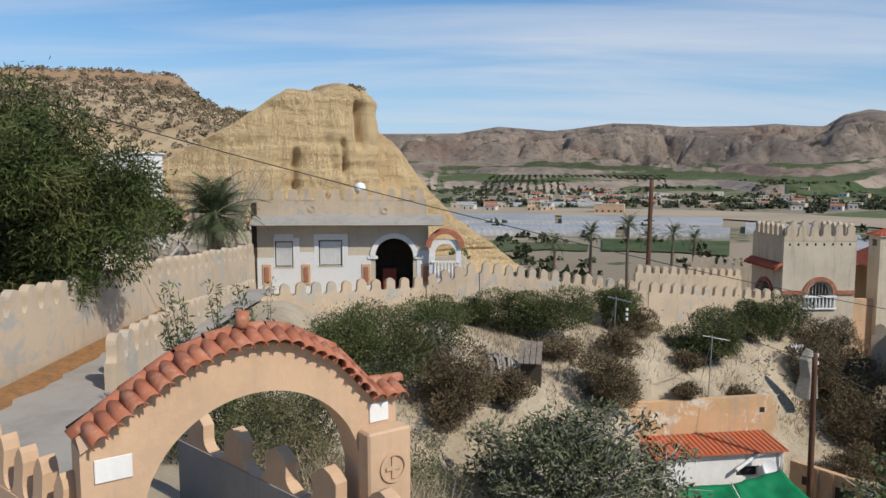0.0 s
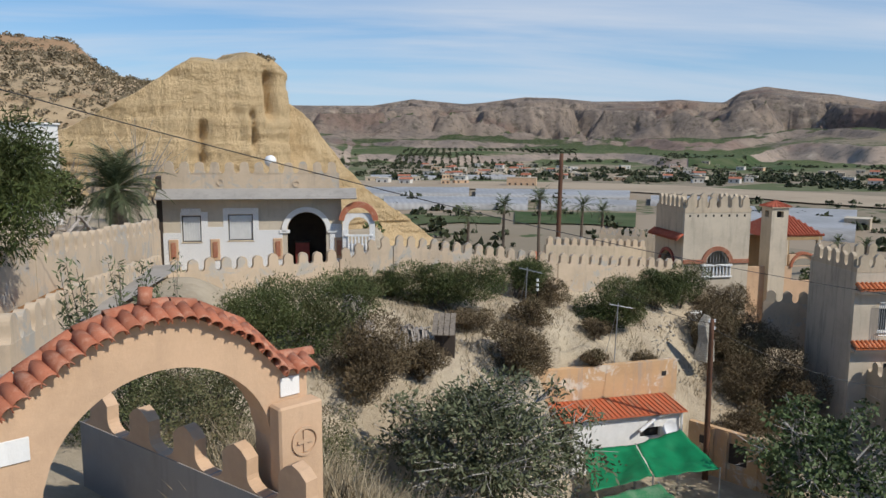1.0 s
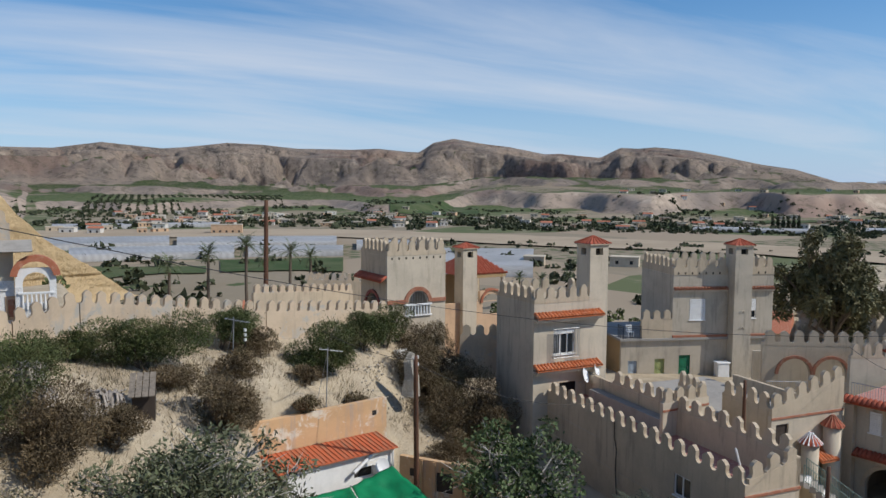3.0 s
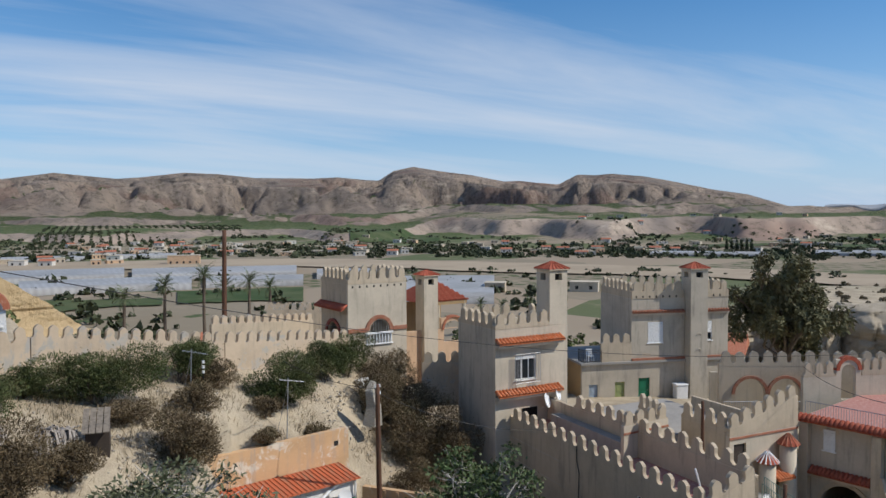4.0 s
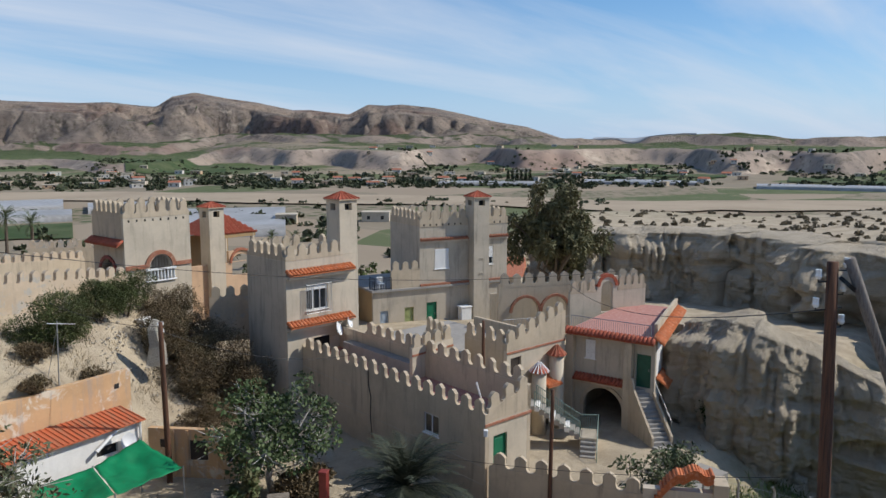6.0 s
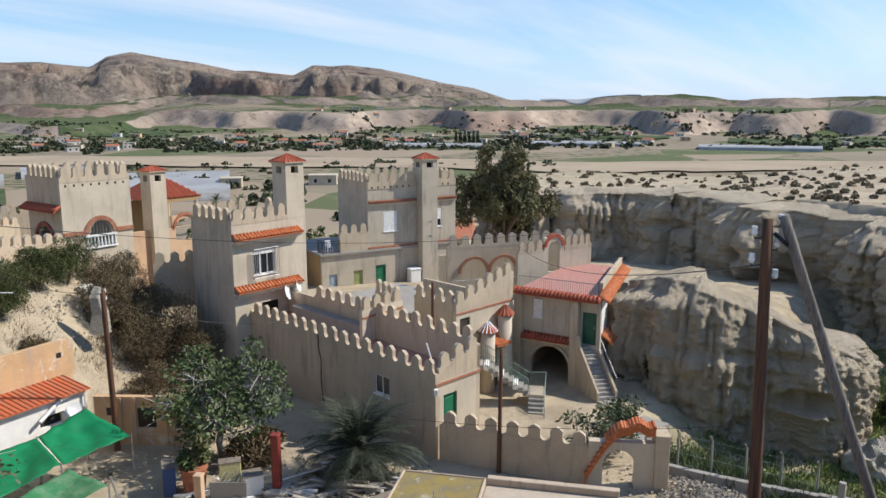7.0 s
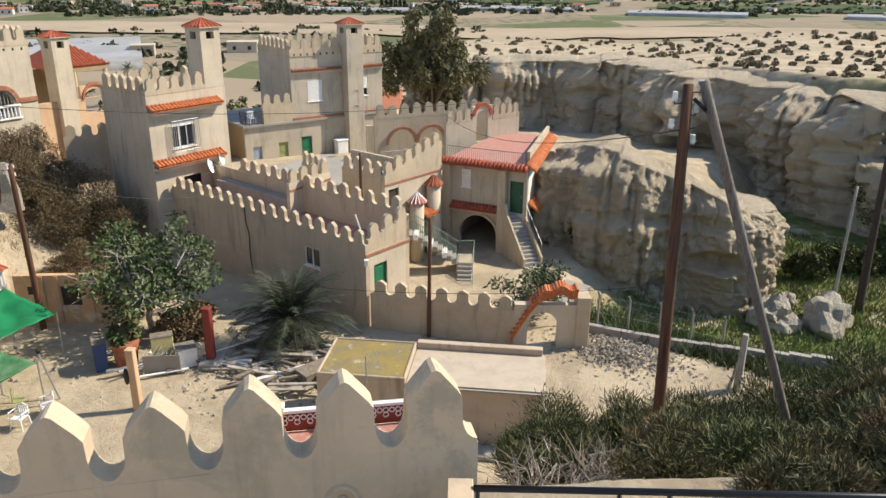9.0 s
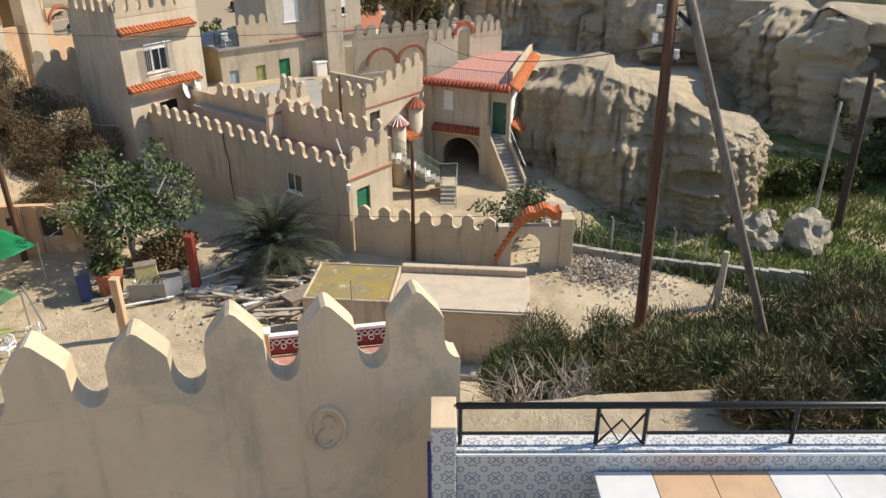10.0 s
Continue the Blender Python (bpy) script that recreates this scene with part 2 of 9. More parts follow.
# ---- building helpers ----
def smooth(a, b, v):
    t = np.clip((np.asarray(v, float) - a) / (b - a), 0, 1)
    return t * t * (3 - 2 * t)


def lattice(ix, iy, iz, seed):
    h = (ix.astype(np.int64) * 374761393 + iy.astype(np.int64) * 668265263 + iz.astype(np.int64) * 1274126177 + seed * 974711) & 0x7FFFFFFF
    h = ((h ^ (h >> 13)) * 1103515245 + 12345) & 0x7FFFFFFF
    h = ((h ^ (h >> 11)) * 1540483477) & 0x7FFFFFFF
    return ((h >> 7) & 0xFFFF) / 65535.0


def vnoise(x, y, z=0.0, seed=0):
    x, y = np.asarray(x, float), np.asarray(y, float)
    z = np.broadcast_to(np.asarray(z, float), np.broadcast(x, y).shape)
    x, y = np.broadcast_to(x, z.shape), np.broadcast_to(y, z.shape)
    fx, fy, fz = np.floor(x), np.floor(y), np.floor(z)
    ux, uy, uz = x - fx, y - fy, z - fz
    ux, uy, uz = ux * ux * (3 - 2 * ux), uy * uy * (3 - 2 * uy), uz * uz * (3 - 2 * uz)
    out = 0
    for a in (0, 1):
        for b in (0, 1):
            for c in (0, 1):
                w = (ux if a else 1 - ux) * (uy if b else 1 - uy) * (uz if c else 1 - uz)
                out = out + w * lattice(fx + a, fy + b, fz + c, seed)
    return out


def fbm(x, y, z=0.0, octaves=5, seed=0, ridged=False):
    x, y, z = np.asarray(x, float), np.asarray(y, float), np.asarray(z, float)
    total, amp, norm = 0, 1.0, 0.0
    for k in range(octaves):
        v = vnoise(x * 2 ** k, y * 2 ** k, z * 2 ** k, seed + k)
        if ridged:
            v = 1 - np.abs(2 * v - 1)
        total, norm, amp = total + amp * v, norm + amp, amp * 0.5
    return total / norm


def link_mesh(name, verts, faces, mat, parent=None, label="", flat=True):
    me = bpy.data.meshes.new(name)
    me.from_pydata([tuple(v) for v in verts], [], faces)
    me.materials.append(mat)
    if not flat:
        me.polygons.foreach_set("use_smooth", [True] * len(me.polygons))
    me.update()
    ob = new(name, me)
    attach(ob, parent)
    return tagged(ob, label)


def attach(ob, parent):
    if parent is not None:
        ob.parent = parent
        base = parent.matrix_basis.copy()
        if parent.parent is not None:
            base = parent.parent.matrix_basis @ parent.matrix_parent_inverse @ base
        ob.matrix_parent_inverse = base.inverted()


def thing(name, base, label, category, group="", kind=""):
    ob = new(name)
    ob.empty_display_size = 0.2
    ob.matrix_basis = Matrix.Translation(base)
    return tagged(ob, label, category, group, kind)


def part(name, bm, mat, parent=None, label="", flat=True):
    me = bpy.data.meshes.new(name)
    bmesh.ops.recalc_face_normals(bm, faces=bm.faces[:])
    bm.to_mesh(me)
    bm.free()
    me.materials.append(mat)
    if not flat:
        me.polygons.foreach_set("use_smooth", [True] * len(me.polygons))
    ob = new(name, me)
    attach(ob, parent)
    return tagged(ob, label)


def piece(name, me, m, parent):
    """One more object on a shared mesh, at the world pose m."""
    ob = new(name, me)
    ob.matrix_basis = m
    attach(ob, parent)
    return ob


class Frame:
    """A plan frame: origin, and the compass bearing of its u axis; v is to the left of u."""

    def __init__(self, x, y, bearing):
        a = radians(bearing)
        self.o, self.u = Vector((x, y)), Vector((math.sin(a), math.cos(a)))
        self.v = Vector((-self.u.y, self.u.x))
        self.turn = math.atan2(self.u.y, self.u.x)

    def at(self, u, v, z=0.0):
        p = self.o + u * self.u + v * self.v
        return Vector((p.x, p.y, z))

    def m(self, u, v, z, rz=0.0):
        return Matrix.Translation(self.at(u, v, z)) @ Matrix.Rotation(self.turn + radians(rz), 4, "Z")


def add_box(bm, fr, u0, u1, v0, v1, z0, z1, bevel=0.0):
    vs = [bm.verts.new(fr.at(u, v, z)) for z in (z0, z1) for u, v in ((u0, v0), (u1, v0), (u1, v1), (u0, v1))]
    fs = [bm.faces.new([vs[i] for i in f]) for f in ((3, 2, 1, 0), (4, 5, 6, 7), (0, 1, 5, 4), (1, 2, 6, 5), (2, 3, 7, 6), (3, 0, 4, 7))]
    if bevel:
        es = list({e for f in fs for e in f.edges})
        bmesh.ops.bevel(bm, geom=es, offset=bevel, segments=1, affect="EDGES")
    return bm


def box(fr, u0, u1, v0, v1, z0, z1, bevel=0.0):
    return add_box(bmesh.new(), fr, u0, u1, v0, v1, z0, z1, bevel)


def wall_holes(fr, u0, u1, v0, v1, z0, z1, holes):
    """A wall along u, from v0 to v1 thick, with rectangular or arched holes (ua, ub, za, zb, arched) right through it."""
    us = sorted({u0, u1, *[h[0] for h in holes], *[h[1] for h in holes]})
    bm = bmesh.new()
    for a, b in zip(us, us[1:]):
        here = sorted([h for h in holes if h[0] <= a + 1e-6 and h[1] >= b - 1e-6], key=lambda h: h[2])
        low = z0
        for h in here:
            if h[2] > low + 1e-4:
                add_box(bm, fr, a, b, v0, v1, low, h[2])
            if h[4]:
                # an arched head: radius half the width, springing below the top
                r, c = (h[1] - h[0]) / 2, (h[0] + h[1]) / 2
                rise = min(r, h[3] - h[2])
                n = 14
                for k in range(n):
                    t0, t1 = math.pi * (1 - k / n), math.pi * (1 - (k + 1) / n)
                    ua, ub = c + r * math.cos(t0), c + r * math.cos(t1)
                    za, zb = h[3] - rise + rise * math.sin(t0), h[3] - rise + rise * math.sin(t1)
                    vs = [bm.verts.new(fr.at(u, v, z)) for v in (v0, v1) for u, z in ((ua, za), (ub, zb), (ub, h[3]), (ua, h[3]))]
                    for f in ((0, 1, 2, 3), (7, 6, 5, 4), (0, 4, 5, 1), (3, 2, 6, 7)):
                        bm.faces.new([vs[i] for i in f])
            low = h[3]
        if low < z1 - 1e-4:
            add_box(bm, fr, a, b, v0, v1, low, z1)
    bmesh.ops.remove_doubles(bm, verts=bm.verts[:], dist=1e-4)
    return bm


def tube(bm, pts, radii, sides=6, cap=True):
    pts = [Vector(p) for p in pts]
    rings = []
    for i, p in enumerate(pts):
        d = (pts[min(i + 1, len(pts) - 1)] - pts[max(i - 1, 0)]).normalized()
        a = d.orthogonal().normalized() if abs(d.z) > 0.95 else d.cross(Vector((0, 0, 1))).normalized()
        b = d.cross(a)
        r = radii[i] if isinstance(radii, (list, tuple)) else radii
        rings.append([bm.verts.new(p + r * (a * math.cos(2 * math.pi * k / sides) + b * math.sin(2 * math.pi * k / sides))) for k in range(sides)])
    for r0, r1 in zip(rings, rings[1:]):
        for k in range(sides):
            bm.faces.new((r0[k], r0[(k + 1) % sides], r1[(k + 1) % sides], r1[k]))
    if cap:
        bm.faces.new(rings[0][::-1]), bm.faces.new(rings[-1])
    return bm


def merlon_mesh(name, mat, w, h, gap, thick, kind="pointed"):
    """One merlon with half of the scooped gap on both sides, standing on z = 0, its width along x."""
    pts = []
    half, foot = w / 2, (w + gap) / 2
    n = 5
    for k in range(n + 1):
        a = math.pi / 2 * k / n
        pts.append((-foot + (foot - half) * math.sin(a), h * 0.34 * (1 - math.cos(a))))
    if kind == "gable":
        pts += [(-half * 0.98, h * 0.60), (-half * 0.80, h * 0.70), (-half * 0.16, h * 0.97), (0, h), (half * 0.16, h * 0.97), (half * 0.80, h * 0.70), (half * 0.98, h * 0.60)]
    elif kind == "pointed":
        pts += [(-half * 1.02, h * 0.72), (-half * 0.55, h * 0.9), (0, h), (half * 0.55, h * 0.9), (half * 1.02, h * 0.72)]
    else:
        pts += [(half * math.cos(a), h - half + half * math.sin(a)) for a in [math.pi - math.pi * k / 8 for k in range(9)]]
    for k in range(n + 1):
        a = math.pi / 2 * (1 - k / n)
        pts.append((foot - (foot - half) * math.sin(a), h * 0.34 * (1 - math.cos(a))))
    pts = [pts[0]] + [p for p, q in zip(pts[1:], pts) if abs(p[0] - q[0]) + abs(p[1] - q[1]) > 1e-4]
    pts = [(-foot, -0.04)] + pts + [(foot, -0.04)]
    bm = bmesh.new()
    f = [bm.verts.new((x, -thick / 2, z)) for x, z in pts]
    b = [bm.verts.new((x, thick / 2, z)) for x, z in pts]
    bm.faces.new(f), bm.faces.new(b[::-1])
    for i in range(len(pts)):
        j = (i + 1) % len(pts)
        bm.faces.new((f[j], f[i], b[i], b[j]))
    bmesh.ops.recalc_face_normals(bm, faces=bm.faces[:])
    me = bpy.data.meshes.new(name)
    bm.to_mesh(me)
    bm.free()
    me.materials.append(mat)
    return me


def merlons(me, p, q, n, parent, jitter=0.02, inset=True):
    """n merlons in a row from p to q (world points of the wall's top), each an object of its own."""
    p, q = Vector(p), Vector(q)
    d = q - p
    rz = math.atan2(d.y, d.x)
    slope = d.z / max(1e-6, d.xy.length)
    for k in range(n):
        c = p + d * ((k + 0.5) / n)
        s = 1 + random.uniform(-0.06, 0.06)
        m = Matrix.Translation(c) @ Matrix.Rotation(rz, 4, "Z") @ Matrix(((1, 0, 0, 0), (0, 1, 0, 0), (slope, 0, 1, 0), (0, 0, 0, 1))) @ Matrix.Rotation(random.uniform(-jitter, jitter), 4, "Y") @ Matrix.Diagonal((d.xy.length / n / me["pitch"], 1, s, 1))
        ob = new("merlon", me)
        ob.matrix_basis = m
        attach(ob, parent)


def merlon_kind(name, mat, w, h, gap, thick, kind="pointed"):
    me = merlon_mesh(name, mat, w, h, gap, thick, kind)
    me["pitch"] = w + gap
    return me


def tile_mesh(name, mat, r0, r1, length, thick=0.014):
    """A half-round clay tile, its axis along y from 0 (upper) to length (lower, wider)."""
    bm = bmesh.new()
    n = 6
    rows = []
    for y, r in ((0, r0), (length, r1)):
        rows.append([[bm.verts.new((rr * math.cos(math.pi * k / n), y, rr * math.sin(math.pi * k / n))) for k in range(n + 1)] for rr in (r, r - thick)])
    (a0, a1), (b0, b1) = rows
    for k in range(n):
        bm.faces.new((a0[k], b0[k], b0[k + 1], a0[k + 1]))
        bm.faces.new((a1[k + 1], b1[k + 1], b1[k], a1[k]))
        bm.faces.new((b0[k], b1[k], b1[k + 1], b0[k + 1]))
        bm.faces.new((a0[k + 1], a1[k + 1], a1[k], a0[k]))
    me = bpy.data.meshes.new(name)
    bm.to_mesh(me)
    bm.free()
    me.materials.append(mat)
    me.polygons.foreach_set("use_smooth", [True] * len(me.polygons))
    return me


def lean_roof(fr, u0, u1, v_top, v_low, z_top, z_low, mat, parent, pitch=0.24, name="tile"):
    """A sloping slab with rows of half-round tiles laid on it down the slope from v_top to v_low."""
    run = math.hypot(v_low - v_top, z_top - z_low)
    n = max(2, round((u1 - u0) / pitch))
    me = tile_mesh(name, mat, pitch * 0.40, pitch * 0.50, run)
    bm = bmesh.new()
    th = 0.06
    vs = [bm.verts.new(fr.at(u, v, z)) for u in (u0, u1) for v, z in ((v_top, z_top), (v_low, z_low), (v_low, z_low - th), (v_top, z_top - th))]
    for f in ((3, 2, 1, 0), (4, 5, 6, 7), (0, 1, 5, 4), (1, 2, 6, 5), (2, 3, 7, 6), (3, 0, 4, 7)):
        bm.faces.new([vs[i] for i in f])
    slab = part("roof_slab", bm, mat, parent)
    for k in range(n):
        u = u0 + (k + 0.5) * (u1 - u0) / n
        p, q = fr.at(u, v_top, z_top), fr.at(u, v_low, z_low)
        y = (q - p).normalized()
        x = Vector((fr.u.x, fr.u.y, 0))
        z = x.cross(y)
        if z.z < 0:
            x, z = -x, -z
        rot = Matrix((x, y, z)).transposed().to_4x4()
        ob = new(name, me)
        ob.matrix_basis = Matrix.Translation(p) @ rot
        attach(ob, parent)
    return slab

# ---- the ground: one sheet from the feet of the hill to the mountains ----
# bearings and angular heights of the mountain crest, in degrees
CREST_AZ = (-12, -3, 1.2, 4.2, 8.1, 9.6, 12.6, 15, 17.6, 21.8, 23.6, 25.7, 26.7, 27.8, 29.3, 31.5, 33.6, 36.2, 37.4, 38.5, 40.3, 41.7, 43, 44.2, 46.5, 48.3, 51.4, 53.6, 56.2, 61, 66.5, 68.3, 69.9, 72.3, 75.9, 77.1, 78.7, 86)
CREST_EL = (2.7, 2.74, 2.78, 3.27, 2.93, 3.05, 3.44, 3.36, 3.11, 3.1, 3.2, 3.0, 2.95, 3.68, 4.0, 3.63, 3.37, 2.85, 2.88, 2.75, 2.58, 3.31, 3.24, 3.33, 3.1, 2.75, 2.04, 1.68, 0.83, 0.5, 0.3, 0.55, 0.0, 0.38, 0.14, 0.78, 0.05, 0.0)


def ground_height(x, y):
    x, y = np.asarray(x, float), np.asarray(y, float)
    r = np.hypot(x, y)
    az = np.degrees(np.arctan2(x, y))
    base = -13.0 * smooth(62, 185, r)
    # slope between the yard and the long wall
    s = -0.61 * x + 0.79 * (y - 20)
    north = 6.4 * smooth(-0.5, 7.5, s) + 0.34 * np.clip(s - 6.5, 0, 16)
    line = 38.8 + 0.3 * x
    behind = smooth(line, line + 5, y) * smooth(1.5, 4.5, x)
    su, sv = 0.989 * (x - 10.3) + 0.146 * (y - 33.3), -0.146 * (x - 10.3) + 0.989 * (y - 33.3)
    north = north * (1 - smooth(-1.9, -0.9, su) * (1 - smooth(7.2, 8.6, su)) * (1 - smooth(2.2, 2.5, sv)))
    north = np.minimum(north, 9.0) * (1 - smooth(22, 27, x)) * (1 - smooth(58, 110, r)) * (1 - 0.55 * behind)
    # shoulder with the upper road
    back = smooth(10.5, 16, y)
    drop = (1 - back) * smooth(7.0, -1.0, x) + back * smooth(2.5, -7.0, x)
    west = (10.6 - 1.9 * smooth(30, 38, y)) * drop * (1 - smooth(70, 140, r)) + 2.6 * smooth(-10.3, -13, x) + 6 * smooth(-16, -60, x)
    # hillside below the camera
    e = -0.78 * (x - 17) - 0.62 * (y - 10)
    south = np.clip(0.82 * e, 0, 10.2)
    near = np.maximum(np.maximum(north, west), south)
    # gully with the green field, and the castle's ground
    gully = -3.2 * smooth(30, 40, x) * (1 - smooth(10, 17, y)) * (1 - smooth(75, 110, r))
    castle = 2.6 * smooth(33, 39, 0.5 * x + 0.5 * y + 1.0) * smooth(20, 30, y) * (1 - smooth(55, 75, r))
    z = base + near + gully + castle
    # plateau behind the pale bluffs
    plat = smooth(53, 57, az) * smooth(1.5, 5.0, r - np.interp(az, (55, 63, 72, 78, 84, 92), (97, 94, 89, 80, 72, 67))) * (1 - smooth(138, 180, r))
    top = 6.2 + 0.9 * smooth(70, 84, az) - 0.03 * (r - 90) * (1 - smooth(70, 82, az))
    z = z * (1 - plat) + plat * (top + 1.3 * (fbm(x / 22, y / 22, 0, 5, 5) - 0.5))
    # scrubby hill behind the golden bluff
    rim = np.interp(az, (-60, -30, -24, -19.3, -16.6, -13.7, -9, -5), (30, 32.4, 32.9, 32.6, 28.2, 26.6, 25, 22))
    m_hill = smooth(-5, -9, az) * smooth(70, 96, r) * (1 - smooth(240, 390, r)) * (1 - smooth(60, 120, -az))
    slope = 15 + (rim - 15) * np.clip((r - 72) / 80, 0, 1) ** 0.8
    slope = slope + 2.2 * (fbm(x / 16, y / 16, 0, 5, 8) - 0.5) * smooth(165, 120, r) + 1.2 * smooth(146, 150, r) * smooth(-17.5, -19, az)
    z = z * (1 - m_hill) + m_hill * slope
    # valley floor rising to gullied scarps with planted terraces
    z = z + 16 * smooth(640, 1500, r) + 7 * smooth(620, 760, r) * (fbm(x / 90, y / 90, 0, 4, 11) - 0.5)
    edge = 960 + 420 * (fbm(az * 0.16, 0 * az, 0, 3, 12) - 0.5) + 90 * (np.abs(2 * fbm(x / 110, y / 110, 0, 4, 13) - 1))
    z = z + (9 + 13 * smooth(28, 33, az)) * smooth(0, 70, r - edge)
    z = z + 13 * smooth(0, 90, r - edge - 330 - 240 * (fbm(az * 0.22, 0 * az + 4, 0, 3, 15) - 0.5) - 60 * fbm(x / 90, y / 90, 0, 4, 16))
    z = z + smooth(1150, 1600, r) * (1 - smooth(1900, 2400, r)) * 46 * (fbm(x / 210, y / 210, 0, 5, 14) - 0.5)
    # mountain ranges: a crest line by bearing, cut by ravines
    crest = 16 + 3300 * np.tan(np.radians(np.interp(az, CREST_AZ, CREST_EL)))
    ravine = 1 - fbm(x / 270 + 3, y / 330, 0, 5, 21, True)
    spur = np.abs(2 * fbm(x / 120, y / 170, 0, 4, 33) - 1)
    tall = np.clip((crest - 40) / 120, 0.12, 1.3)
    t = np.clip((r - 1600) / 1680, 0, 1)
    rate = (crest - 16) / 3300
    k = smooth(1500, 1900, r)
    z = z * (1 - k) + k * (15 + rate * r * (0.22 + 0.78 * t ** 0.9))
    flank = smooth(0.0, 0.12, t) * (1 - smooth(0.86, 1.0, t))
    z = z - tall * flank * (42 * np.clip((ravine - 0.30) / 0.169, -1.6, 2.6) - 18 * np.clip((spur - 0.2) / 0.15, -1.4, 3) - 36 * (fbm(x / 60, y / 80, 0, 3, 37, True) - 0.6))
    z = np.where(r > 1700, np.minimum(z, 15 + r * rate * (0.80 + 0.20 * smooth(0.45, 0.98, t))), z)
    z = z - np.clip(r - 3330, 0, 2000) * 0.2
    # small relief
    z = z + 0.5 * (fbm(x / 3.5, y / 3.5, 0, 5, 41) - 0.5) * smooth(0.3, 3, s) * (r < 140) + 0.10 * (fbm(x * 1.2, y * 1.2, 0, 3, 47) - 0.5) * (r < 120)
    return z


def build_ground():
    azs = np.concatenate([np.arange(-180, -36, 6.0), np.arange(-36, -6, 0.33), np.arange(-6, 88, 0.2), np.arange(88, 96, 0.33), np.arange(96, 180.1, 6.0)])
    rs = [0.0, 0.6]
    while rs[-1] < 3900:
        rs.append(rs[-1] * (1.021 if rs[-1] < 600 else 1.0115) + 0.02)
    rs = np.array(rs)
    A, R = np.meshgrid(np.radians(azs), rs)
    X, Y = R * np.sin(A), R * np.cos(A)
    Z = ground_height(X, Y)
    n, k = len(rs), len(azs)
    verts = np.stack([X.ravel(), Y.ravel(), Z.ravel()], 1)
    i, j = np.meshgrid(np.arange(n - 1), np.arange(k - 1), indexing="ij")
    a = (i * k + j).ravel()
    quads = np.stack([a, a + 1, a + k + 1, a + k], 1)[:, ::-1]
    me = bpy.data.meshes.new("ground")
    me.vertices.add(len(verts)), me.loops.add(quads.size), me.polygons.add(len(quads))
    me.vertices.foreach_set("co", verts.ravel())
    me.loops.foreach_set("vertex_index", quads.ravel())
    me.polygons.foreach_set("loop_start", np.arange(len(quads)) * 4)
    me.polygons.foreach_set("use_smooth", np.ones(len(quads), bool))
    me.update(calc_edges=True)
    me.validate()
    me.materials.append(M["ground"])
    return tagged(new("ground", me), "pale dry earth, valley fields and bare brown mountains", "ground", kind="structure")


